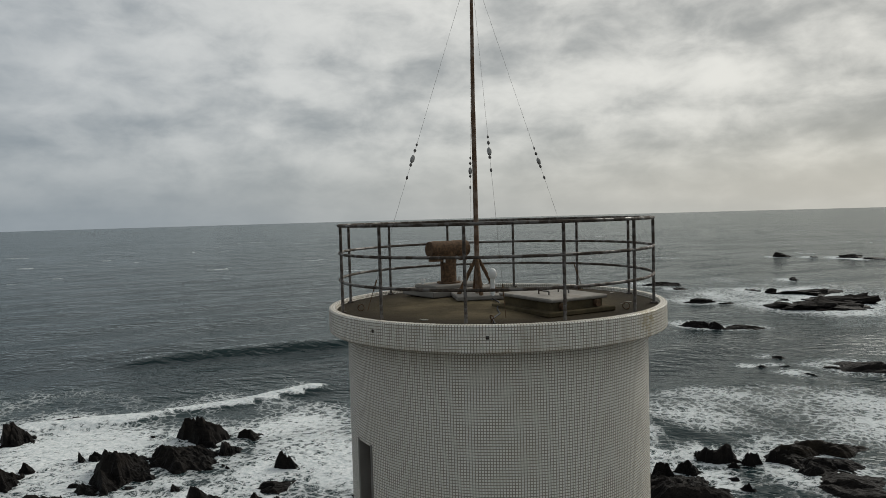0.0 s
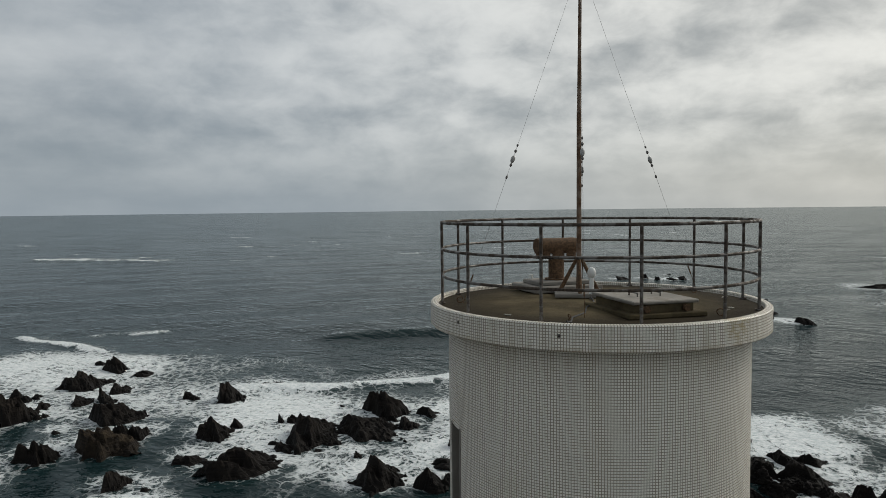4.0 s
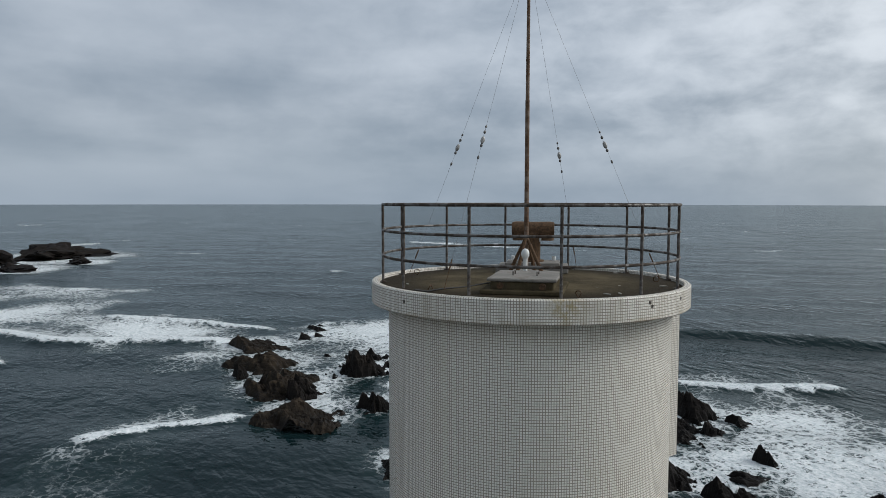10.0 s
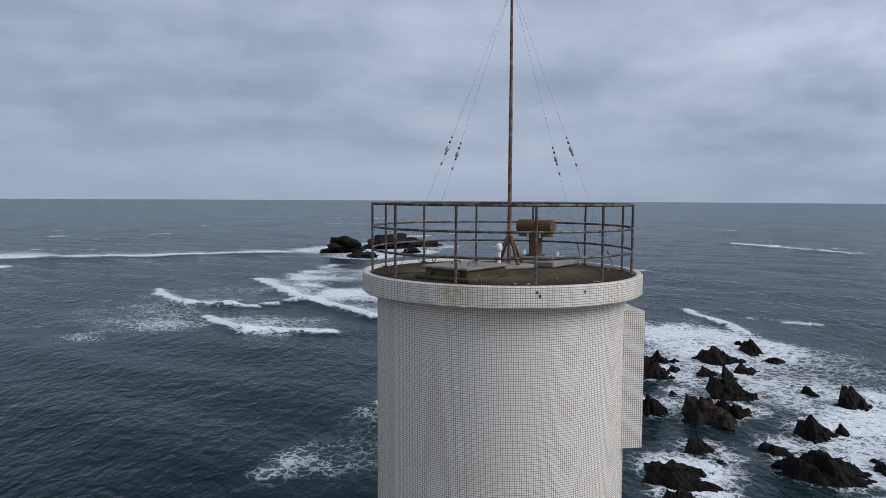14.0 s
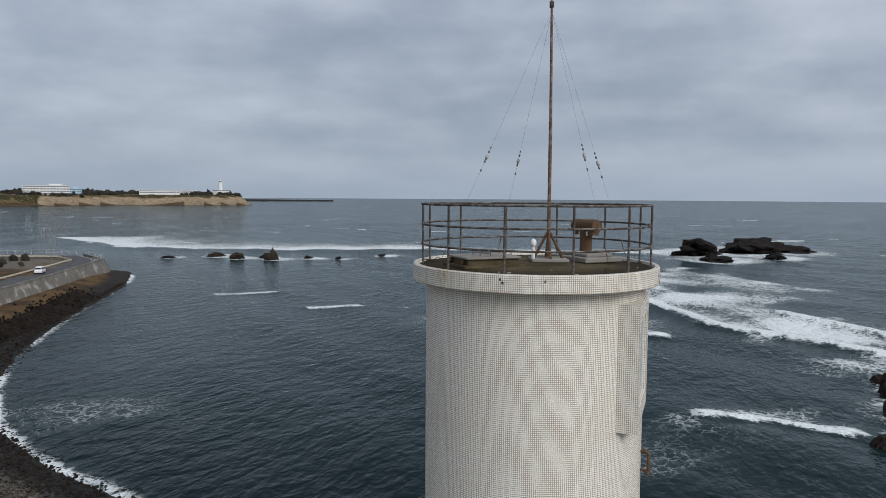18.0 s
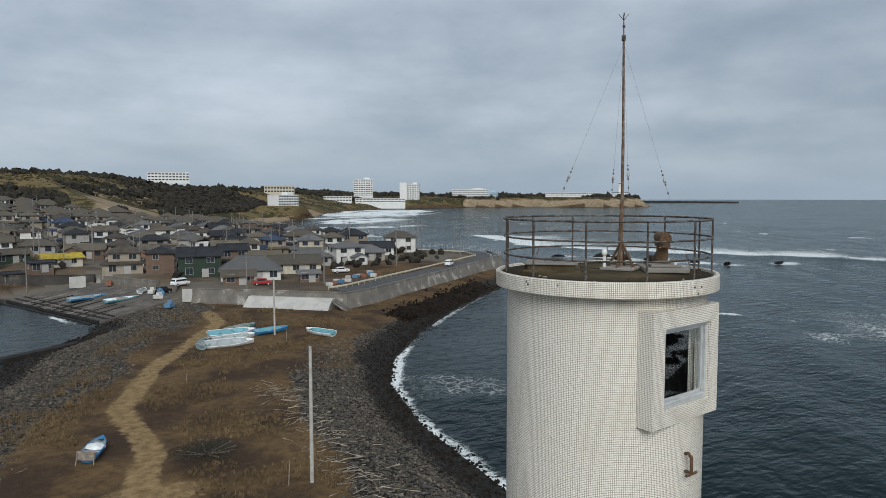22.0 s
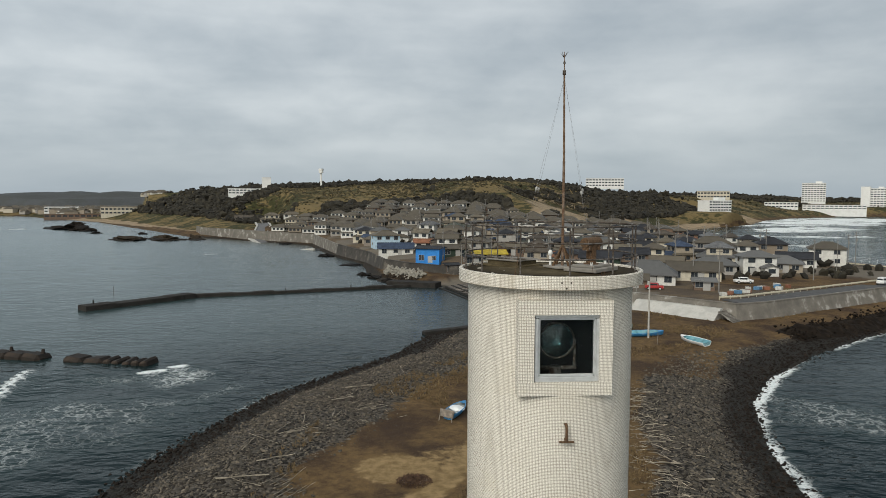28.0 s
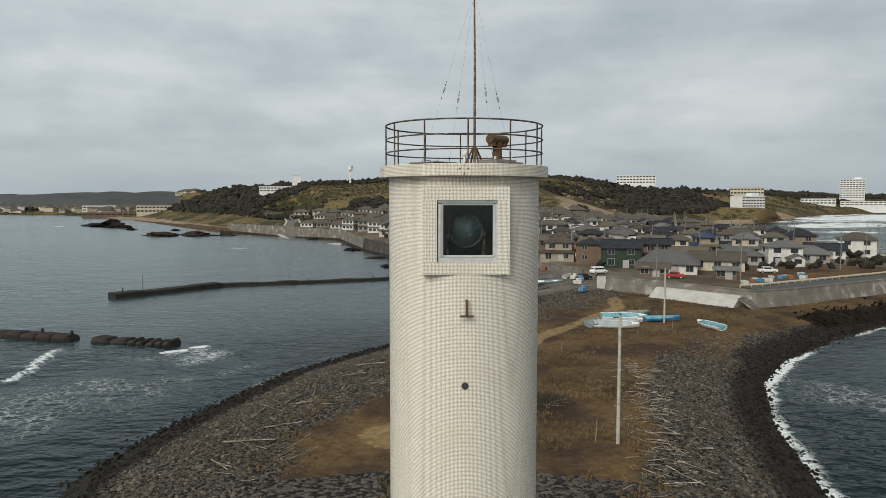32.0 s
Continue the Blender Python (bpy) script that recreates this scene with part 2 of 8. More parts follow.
def rock_mat(name, col, hi):
    m, nt, b = material(name)
    co = node(nt, "ShaderNodeTexCoord").outputs["Object"]
    geo = node(nt, "ShaderNodeNewGeometry")
    n1, n2 = noise_tex(nt, co, 0.7, 7.0, 0.65), noise_tex(nt, co, 4.5, 6.0, 0.65)
    strat = node(nt, "ShaderNodeMapping", {"Vector": co, "Rotation": (0.35, 0.25, 0), "Scale": (0.4, 0.4, 4.0)}).outputs[0]
    n3 = noise_tex(nt, strat, 1.2, 5.0, 0.6)
    c = mix(nt, ramp(nt, mth(nt, "ADD", mth(nt, "MULTIPLY", n1, 0.6), mth(nt, "MULTIPLY", n3, 0.4)), 0.42, 0.62), col, hi)
    c = mix(nt, ramp(nt, n2, 0.45, 0.7, 0.0, 0.7), c, tuple(k * 0.4 for k in col))
    # the splash zone near the water stays wet: darker and shinier
    pz = node(nt, "ShaderNodeSeparateXYZ", {0: geo.outputs["Position"]}).outputs[2]
    wet = ramp(nt, mth(nt, "ADD", pz, mth(nt, "MULTIPLY", n1, 1.2)), 0.8, 2.6, 1.0, 0.0)
    c = mix(nt, mth(nt, "MULTIPLY", wet, 0.7), c, tuple(k * 0.35 for k in col))
    link(nt, c, b.inputs["Base Color"])
    link(nt, ramp(nt, wet, 0, 1, 0.9, 0.6), b.inputs["Roughness"])
    b.inputs["Specular IOR Level"].default_value = 0.1
    bump(nt, b, mth(nt, "ADD", n2, n3), 0.8, 0.18)
    return m


SEA_GLOSS = 2.0


def sea_mat():
    m, nt, b = material("sea_water")
    pos = node(nt, "ShaderNodeNewGeometry").outputs["Position"]
    foam = node(nt, "ShaderNodeAttribute", attribute_name="foam").outputs["Fac"]
    shallow = node(nt, "ShaderNodeAttribute", attribute_name="shallow").outputs["Fac"]
    calm = node(nt, "ShaderNodeAttribute", attribute_name="calm").outputs["Fac"]
    warp = node(nt, "ShaderNodeTexNoise", {"Vector": pos, "Scale": 0.22, "Detail": 7.0, "Roughness": 0.66})
    pw = node(nt, "ShaderNodeVectorMath", {0: pos, 1: node(nt, "ShaderNodeVectorMath", {0: warp.outputs["Color"], "Scale": 5.0}, operation="SCALE").outputs[0]}, operation="ADD").outputs[0]
    cell = node(nt, "ShaderNodeTexVoronoi", {"Vector": pw, "Scale": 0.72}, feature="DISTANCE_TO_EDGE").outputs["Distance"]
    cell2 = node(nt, "ShaderNodeTexVoronoi", {"Vector": pw, "Scale": 2.3}, feature="DISTANCE_TO_EDGE").outputs["Distance"]
    web = mth(nt, "MAXIMUM", ramp(nt, cell, 0.0, 0.30, 1.0, 0.0), mth(nt, "MULTIPLY", ramp(nt, cell2, 0.0, 0.28, 1.0, 0.0), 0.75))
    patch = noise_tex(nt, pos, 0.17, 6.0, 0.62, 0.5)
    fine = noise_tex(nt, pos, 2.6, 4.0, 0.65)
    finer = noise_tex(nt, pos, 9.0, 3.0, 0.7)
    body = mth(nt, "ADD", mth(nt, "MULTIPLY", web, 0.50), mth(nt, "ADD", mth(nt, "MULTIPLY", patch, 0.46), mth(nt, "ADD", mth(nt, "MULTIPLY", fine, 0.27), mth(nt, "MULTIPLY", finer, 0.16))))
    thr = mth(nt, "SUBTRACT", 1.14, mth(nt, "MULTIPLY", foam, 0.98))
    f = ramp(nt, mth(nt, "SUBTRACT", body, thr), -0.08, 0.22)
    f = mth(nt, "MULTIPLY", f, ramp(nt, foam, 0.02, 0.62, 0.25, 1.0, False))
    deep = mix(nt, noise_tex(nt, pos, 0.02, 3.0, 0.5), (0.0045, 0.0132, 0.0155), (0.0075, 0.021, 0.0228))
    deep = mix(nt, mth(nt, "MULTIPLY", calm, 0.8), deep, (0.036, 0.062, 0.063))
    milky = mth(nt, "MULTIPLY", foam, 0.42)
    water = mix(nt, milky, mix(nt, shallow, deep, (0.0032, 0.0085, 0.0105)), (0.060, 0.115, 0.112))
    col = mix(nt, f, water, mix(nt, ramp(nt, mth(nt, "ADD", mth(nt, "MULTIPLY", fine, 0.6), mth(nt, "MULTIPLY", finer, 0.4)), 0.35, 0.6), (0.50, 0.56, 0.57), (0.84, 0.86, 0.86)))
    st = node(nt, "ShaderNodeMapping", {"Vector": pos, "Rotation": (0, 0, 0.5), "Scale": (0.6, 1.0, 1.0)}).outputs[0]
    w1, w2, w3, w4 = noise_tex(nt, st, 0.16, 2.0, 0.5, 0.3), noise_tex(nt, st, 0.55, 2.0, 0.5, 0.4), noise_tex(nt, st, 1.7, 1.5, 0.5, 0.3), noise_tex(nt, pos, 5.0, 1.0, 0.5)
    h = mth(nt, "ADD", mth(nt, "MULTIPLY", w1, 0.70), mth(nt, "ADD", mth(nt, "MULTIPLY", w2, 0.64), mth(nt, "ADD", mth(nt, "MULTIPLY", w3, 0.20), mth(nt, "MULTIPLY", w4, 0.03))))
    h = mth(nt, "ADD", h, mth(nt, "MULTIPLY", f, 0.12))
    gust = ramp(nt, noise_tex(nt, st, 0.022, 3.0, 0.55, 0.6), 0.35, 0.65, 0.62, 1.0)
    bp = node(nt, "ShaderNodeBump", {"Height": h, "Strength": mth(nt, "MULTIPLY", gust, ramp(nt, calm, 0, 1, 1.0, 0.55, False)), "Distance": 0.60}).outputs[0]
    # rough water seen flat mirrors less of the sky than a calm sheet does
    fr = node(nt, "ShaderNodeFresnel", {"IOR": 1.33, "Normal": bp}).outputs[0]
    gloss = mth(nt, "DIVIDE", mth(nt, "MULTIPLY", mth(nt, "POWER", fr, 1.55), SEA_GLOSS), mth(nt, "ADD", 1.0, mth(nt, "MULTIPLY", fr, 2.2)))
    gloss = mth(nt, "MULTIPLY", gloss, ramp(nt, calm, 0, 1, 1.0, 1.12, False))     # sheltered water lies flatter and mirrors more
    gloss = mth(nt, "MULTIPLY", gloss, mth(nt, "SUBTRACT", 1.0, f))
    dif = node(nt, "ShaderNodeBsdfDiffuse", {"Color": col, "Normal": bp})
    glo = node(nt, "ShaderNodeBsdfGlossy", {"Color": (0.95, 0.99, 1.0, 1), "Roughness": ramp(nt, calm, 0, 1, 0.08, 0.20, False), "Normal": bp})
    sh = node(nt, "ShaderNodeMixShader", {0: gloss, 1: dif.outputs[0], 2: glo.outputs[0]})
    nt.nodes.remove(b)
    link(nt, sh.outputs[0], nt.nodes["Material Output"].inputs["Surface"])
    return m


def land_mat():
    m, nt, b = material("spit_ground")
    pos = node(nt, "ShaderNodeNewGeometry").outputs["Position"]

    def at(n):
        return node(nt, "ShaderNodeAttribute", attribute_name=n).outputs["Fac"]
    g, p, s, v, w, town = at("gravel"), at("path"), at("sand"), at("veg"), at("wet"), at("town")
    n0, n1, n2, n3 = noise_tex(nt, pos, 0.02, 5.0, 0.6), noise_tex(nt, pos, 0.16, 6.0, 0.6), noise_tex(nt, pos, 1.1, 6.0, 0.65), noise_tex(nt, pos, 9.0, 4.0, 0.6)
    peb = node(nt, "ShaderNodeTexVoronoi", {"Vector": pos, "Scale": 3.4, "Randomness": 1.0})
    pebc = node(nt, "ShaderNodeSeparateColor", {0: peb.outputs["Color"]}).outputs[0]
    grass = mix(nt, ramp(nt, n1, 0.36, 0.62), (0.044, 0.028, 0.019), (0.152, 0.098, 0.044))
    grass = mix(nt, ramp(nt, n2, 0.35, 0.7, 0.0, 0.75), grass, (0.046, 0.028, 0.018))
    grass = mix(nt, ramp(nt, n3, 0.5, 0.75, 0.0, 0.45), grass, (0.20, 0.14, 0.065))
    trail = mix(nt, ramp(nt, n2, 0.3, 0.7), (0.165, 0.112, 0.052), (0.30, 0.21, 0.105))
    stone = mix(nt, ramp(nt, pebc, 0.1, 0.95), (0.014, 0.013, 0.012), (0.115, 0.103, 0.088))
    stone = mix(nt, ramp(nt, n1, 0.45, 0.75, 0.0, 0.5), stone, (0.062, 0.045, 0.030))
    c = mix(nt, ramp(nt, mth(nt, "ADD", p, mth(nt, "ADD", mth(nt, "MULTIPLY", mth(nt, "SUBTRACT", n2, 0.5), 1.5), mth(nt, "MULTIPLY", mth(nt, "SUBTRACT", n1, 0.5), 1.2))), 0.3, 0.9), grass, trail)
    c = mix(nt, ramp(nt, mth(nt, "ADD", g, mth(nt, "MULTIPLY", mth(nt, "SUBTRACT", n2, 0.5), 1.1)), 0.35, 0.62), c, stone)
    street = mix(nt, n2, (0.10, 0.095, 0.088), (0.19, 0.16, 0.12))
    c = mix(nt, town, c, street)
    wood = mix(nt, ramp(nt, n2, 0.3, 0.7), (0.018, 0.022, 0.010), (0.060, 0.056, 0.022))
    # veg above 1.1 is distant land: blue-grey haze painted into its colour
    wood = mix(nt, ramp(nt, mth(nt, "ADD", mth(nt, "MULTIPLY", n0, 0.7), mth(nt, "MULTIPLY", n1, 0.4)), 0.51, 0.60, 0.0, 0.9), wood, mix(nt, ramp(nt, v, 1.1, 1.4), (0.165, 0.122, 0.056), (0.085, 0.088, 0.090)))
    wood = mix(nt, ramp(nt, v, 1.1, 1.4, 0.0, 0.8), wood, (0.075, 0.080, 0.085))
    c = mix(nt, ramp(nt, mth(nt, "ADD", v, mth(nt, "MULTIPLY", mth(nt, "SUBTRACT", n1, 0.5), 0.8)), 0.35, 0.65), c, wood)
    dune = mix(nt, ramp(nt, n1, 0.3, 0.7), (0.20, 0.150, 0.095), (0.34, 0.265, 0.175))
    c = mix(nt, ramp(nt, mth(nt, "ADD", s, mth(nt, "MULTIPLY", mth(nt, "SUBTRACT", n0, 0.5), 0.8)), 0.35, 0.6), c, dune)
    c = mix(nt, mth(nt, "MULTIPLY", w, 0.85), c, (0.014, 0.013, 0.011))
    link(nt, c, b.inputs["Base Color"])
    link(nt, ramp(nt, w, 0, 1, 0.95, 0.75), b.inputs["Roughness"])
    b.inputs["Specular IOR Level"].default_value = 0.15
    h = mth(nt, "ADD", mth(nt, "MULTIPLY", n2, 0.6), mth(nt, "SUBTRACT", mth(nt, "MULTIPLY", n3, 0.2), mth(nt, "MULTIPLY", mth(nt, "MULTIPLY", peb.outputs["Distance"], g), 0.8)))
    bump(nt, b, h, 0.8, 0.25)
    return m


M_TILE = mosaic("white_mosaic")
M_TILE_RIM = mosaic("stained_mosaic", True)
M_RAIL = rust_metal("rail_metal", (0.15, 0.138, 0.125), (0.070, 0.054, 0.042), 0.6, 0.45, 0.4)
M_RUST = rust_metal("rusted_iron", (0.13, 0.085, 0.05), (0.10, 0.058, 0.030), 1.0, 0.75, 0.15)
M_DECK = deck_mat()
M_CONC = plain("weathered_concrete", (0.27, 0.25, 0.22), 0.92, 0, 0.5, 0.35, ((0.13, 0.12, 0.10), 0.7), 0.4)
M_CONC_DARK = plain("wet_dark_concrete", (0.030, 0.027, 0.024), 0.8, 0, 0.4, 0.5, ((0.012, 0.012, 0.011), 0.8), 0.5, spec=0.2)
M_WOOD = plain("grey_wood", (0.27, 0.23, 0.19), 0.9, 0, 3.0, 0.4, None, 0.3)
M_WHITE = plain("white_paint", (0.74, 0.74, 0.71), 0.5, 0, 1.2, 0.12, ((0.5, 0.47, 0.42), 0.4), 0.1)
M_ALU = plain("aluminium_frame", (0.62, 0.63, 0.63), 0.38, 0.5, 6.0, 0.12)
# shade of the lamp room and vent hole, put into a near-black colour
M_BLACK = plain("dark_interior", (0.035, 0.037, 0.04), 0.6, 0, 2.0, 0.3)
M_GLASS = glass_mat("window_glass")
M_ROCK = rock_mat("black_rock", (0.012, 0.010, 0.009), (0.027, 0.022, 0.018))
M_ROCK_BROWN = rock_mat("brown_rock", (0.022, 0.017, 0.013), (0.066, 0.050, 0.033))
M_SEA = sea_mat()
M_LAND = land_mat()

# ---- mesh tools ----


def mesh_of(name, bm, mat, smooth=False):
    me = bpy.data.meshes.new(name)
    bm.to_mesh(me)
    bm.free()
    me.materials.append(mat)
    if smooth:
        me.polygons.foreach_set("use_smooth", [True] * len(me.polygons))
        me.set_sharp_from_angle(angle=radians(38))
    return me


def part(name, bm, mat, parent=None, label="", smooth=False):
    """Links a bmesh (or a mesh made before) as one mesh object under a thing or a part."""
    me = bm if isinstance(bm, bpy.types.Mesh) else mesh_of(name, bm, mat, smooth)
    ob = new(name, me)
    if parent:
        ob.parent = parent
    if label:
        ob["label"] = label
    return ob


def thing(name, m, label, category, group="", kind=""):
    ob = new(name)
    ob.empty_display_size = 0.2
    ob.matrix_world = m
    return tagged(ob, label, category, group, kind)


def box(bm, c, s, rz=0.0, taper=1.0, bev=0.0, m=None):
    """A box with its middle at c and sides s, turned rz degrees, its top scaled by taper."""
    r = bmesh.ops.create_cube(bm, size=1.0)
    vs = r["verts"]
    for v in vs:
        k = taper if v.co.z > 0 else 1.0
        v.co = Vector((v.co.x * s[0] * k, v.co.y * s[1] * k, v.co.z * s[2]))
    if bev:
        es = list({e for v in vs for e in v.link_edges})
        vs = list({v for f in bmesh.ops.bevel(bm, geom=es, offset=bev, segments=1, affect="EDGES")["faces"] for v in f.verts} | {v for v in vs if v.is_valid})
    t = Matrix.Translation(c) @ Matrix.Rotation(radians(rz), 4, "Z")
    bmesh.ops.transform(bm, matrix=(m @ t) if m else t, verts=vs)
    return bm


def rod(bm, a, b, r0, r1=None, n=10, caps=True):
    a, b = Vector(a), Vector(b)
    d = b - a
    q = d.to_track_quat("Z", "Y").to_matrix().to_4x4()
    bmesh.ops.create_cone(bm, cap_ends=caps, segments=n, radius1=r0, radius2=r0 if r1 is None else r1, depth=d.length,
                          matrix=Matrix.Translation((a + b) / 2) @ q)
    return bm


def lathe(bm, prof, n=48, a0=0.0, a1=360.0, uv=None, hole=None):
    """A profile of (radius, height) turned about the z axis; hole(a, z) true leaves a face out; uv writes metres."""
    full = abs(a1 - a0) >= 360
    cols = n if full else n + 1
    vs = [[bm.verts.new((r * math.cos(radians(a0 + (a1 - a0) * i / n)), r * math.sin(radians(a0 + (a1 - a0) * i / n)), z)) for r, z in prof] for i in range(cols)]
    lay = bm.loops.layers.uv.new("metres") if uv else None
    run = [0.0]
    for (r0, z0), (r1, z1) in zip(prof, prof[1:]):
        run.append(run[-1] + math.hypot(r1 - r0, z1 - z0))
    for i in range(n):
        am = a0 + (a1 - a0) * (i + 0.5) / n
        for j in range(len(prof) - 1):
            if hole and hole(am, (prof[j][1] + prof[j + 1][1]) / 2):
                continue
            k = (i + 1) % cols
            quad = [vs[i][j], vs[k][j], vs[k][j + 1], vs[i][j + 1]]
            if prof[j][0] < 1e-6:
                quad = quad[1:]
            f = bm.faces.new(quad)
            if lay:
                for lo in f.loops:
                    jj = j if lo.vert in (vs[i][j], vs[k][j]) else j + 1
                    ii = i if lo.vert in (vs[i][j], vs[i][j + 1]) else i + 1
                    lo[lay].uv = (radians((a1 - a0) * ii / n) * uv, run[jj])
    return bm


def tube(bm, pts, r, n=6, closed=False):
    """One bent round bar through the points."""
    ps = [Vector(p) for p in pts]
    rings = []
    for i, p in enumerate(ps):
        a = ps[i - 1] if i or closed else p
        b = ps[(i + 1) % len(ps)] if i < len(ps) - 1 or closed else p
        m = (b - a).to_track_quat("Z", "Y").to_matrix()
        rings.append([bm.verts.new(p + m @ Vector((r * math.cos(2 * math.pi * k / n), r * math.sin(2 * math.pi * k / n), 0))) for k in range(n)])
    for i in range(len(rings) - (0 if closed else 1)):
        a, b = rings[i], rings[(i + 1) % len(rings)]
        for k in range(n):
            bm.faces.new((a[k], a[(k + 1) % n], b[(k + 1) % n], b[k]))
    if not closed:
        bm.faces.new(rings[0][::-1])
        bm.faces.new(rings[-1])
    return bm


def bm_new():
    return bmesh.new()


def np_mesh(name, verts, faces, mat, smooth=True, attrs=None):
    me = bpy.data.meshes.new(name)
    me.vertices.add(len(verts))
    me.vertices.foreach_set("co", np.asarray(verts, np.float32).ravel())
    k = faces.shape[1]
    me.loops.add(faces.size)
    me.loops.foreach_set("vertex_index", faces.astype(np.int32).ravel())
    me.polygons.add(len(faces))
    me.polygons.foreach_set("loop_start", np.arange(0, faces.size, k, dtype=np.int32))
    me.polygons.foreach_set("use_smooth", np.full(len(faces), smooth))
    for n, v in (attrs or {}).items():
        a = me.attributes.new(n, "FLOAT", "POINT")
        a.data.foreach_set("value", np.asarray(v, np.float32))
    me.materials.append(mat)
    me.update(calc_edges=True)
    me.validate()
    return me


rng = np.random.default_rng(7)


def lattice(seed, n=256):
    return np.random.default_rng(seed).random((n, n))


LAT = [lattice(k) for k in range(4)]


def vnoise(x, y, k=0):
    """Smooth value noise in 0..1 with a cell of one unit."""
    g = LAT[k]
    xi, yi = np.floor(x).astype(int), np.floor(y).astype(int)
    fx, fy = x - xi, y - yi
    fx, fy = fx * fx * (3 - 2 * fx), fy * fy * (3 - 2 * fy)
    a, b = g[xi % 256, yi % 256], g[(xi + 1) % 256, yi % 256]
    c, d = g[xi % 256, (yi + 1) % 256], g[(xi + 1) % 256, (yi + 1) % 256]
    return (a * (1 - fx) + b * fx) * (1 - fy) + (c * (1 - fx) + d * fx) * fy


def fbm(x, y, size, k=0, octaves=4):
    out, amp, tot = 0.0, 1.0, 0.0
    for o in range(octaves):
        out, tot = out + amp * vnoise(x / size + 17.3 * o, y / size + 9.1 * o, (k + o) % 4), tot + amp
        amp, size = amp * 0.5, size * 0.5
    return out / tot


def sstep(x, a, b):
    t = np.clip((x - a) / (b - a), 0, 1)
    return t * t * (3 - 2 * t)


def line_dist(x, y, pts, closed=False):
    d = np.full(np.shape(x), 1e9)
    seq = list(zip(pts, pts[1:] + pts[:1])) if closed else list(zip(pts, pts[1:]))
    for (ax, ay), (bx, by) in seq:
        vx, vy = bx - ax, by - ay
        t = np.clip(((x - ax) * vx + (y - ay) * vy) / (vx * vx + vy * vy + 1e-12), 0, 1)
        d = np.minimum(d, np.hypot(x - ax - t * vx, y - ay - t * vy))
    return d


def inside(x, y, pts):
    r = np.zeros(np.shape(x), bool)
    for (ax, ay), (bx, by) in zip(pts, pts[1:] + pts[:1]):
        with np.errstate(divide="ignore", invalid="ignore"):
            r ^= ((ay > y) != (by > y)) & (x < (bx - ax) * (y - ay) / (by - ay) + ax)
    return r

# ---- the plan: coast, walls, heights (x east of the tower, y inland, sea at z = 0) ----
TIP = [(-27.3, 37), (-25.5, 18), (-19, 0), (-12, -14), (2, -20), (14, -15), (21, 0), (25.5, 16), (28, 32)]
EAST = [(30.3, 41), (32.2, 48.5), (38.5, 63.5), (46.5, 74.5), (61, 88), (79.5, 102), (91, 109.5), (109, 121), (129, 134), (151, 153), (155, 172), (148, 205), (140, 260), (160, 380), (200, 500), (250, 560)]
BAY = [(365, 690), (460, 838), (585, 980), (760, 1100), (950, 1130), (1110, 1090), (1190, 960), (1316, 922), (1365, 960), (1420, 1150), (1500, 1800), (1500, 4000)]
WEST = [(-3000, 4000), (-2300, 2600), (-1500, 2300), (-700, 1900), (-560, 1300), (-640, 1020), (-574, 960), (-486, 950), (-296, 714), (-126, 431), (-91, 399), (-46, 353), (-28, 282), (-14, 246), (-11, 214)]
HARBOUR = [(-7, 190), (1, 179), (8, 174), (18, 130), (17, 121), (3.2, 106), (-3, 90.5), (-13.3, 76), (-17.8, 69), (-21.4, 59), (-25, 48)]
LAND = TIP + EAST + BAY + WEST + HARBOUR
WALL_E = [(38.5, 133.5), (45, 125.6), (52, 117), (59, 108.5), (66, 110.8), (84, 120.5), (107, 133), (141, 152.5), (151, 170)]
WALL_W = [(-90, 402), (-44, 356), (-26, 284), (-12, 246), (-6, 214), (2, 200), (16, 186), (30, 178)]
TOWN = WALL_E + EAST[11:] + BAY + WEST[:9] + WALL_W
TRAIL = [(-2, 34), (3, 43), (7, 53), (8, 67), (16, 83), (34, 108), (37, 125), (36, 150)]

WEST_ROAD = [(-36, 318), (-60, 348), (-81, 398), (-86, 450), (-99, 504), (-118, 570)]
DRY_LOT = [(50, 128), (60, 112), (84, 122), (108, 136), (142, 158), (136, 172), (102, 158), (74, 149), (54, 141)]
SLIP = [(5, 178), (18, 127), (27, 129), (36, 133), (41, 152), (30, 178), (18, 184)]


def crest(az):
    a = [-60, -35, -25, -14, 7, 13, 17, 24, 31, 42, 52, 62]
    return np.interp(az, a, [900, 800, 760, 720, 620, 560, 800, 1050, 1800, 1800, 1750, 1800]), np.interp(az, a, [12, 14, 20, 33, 41, 39, 29, 31, 29, 24, 22, 22])


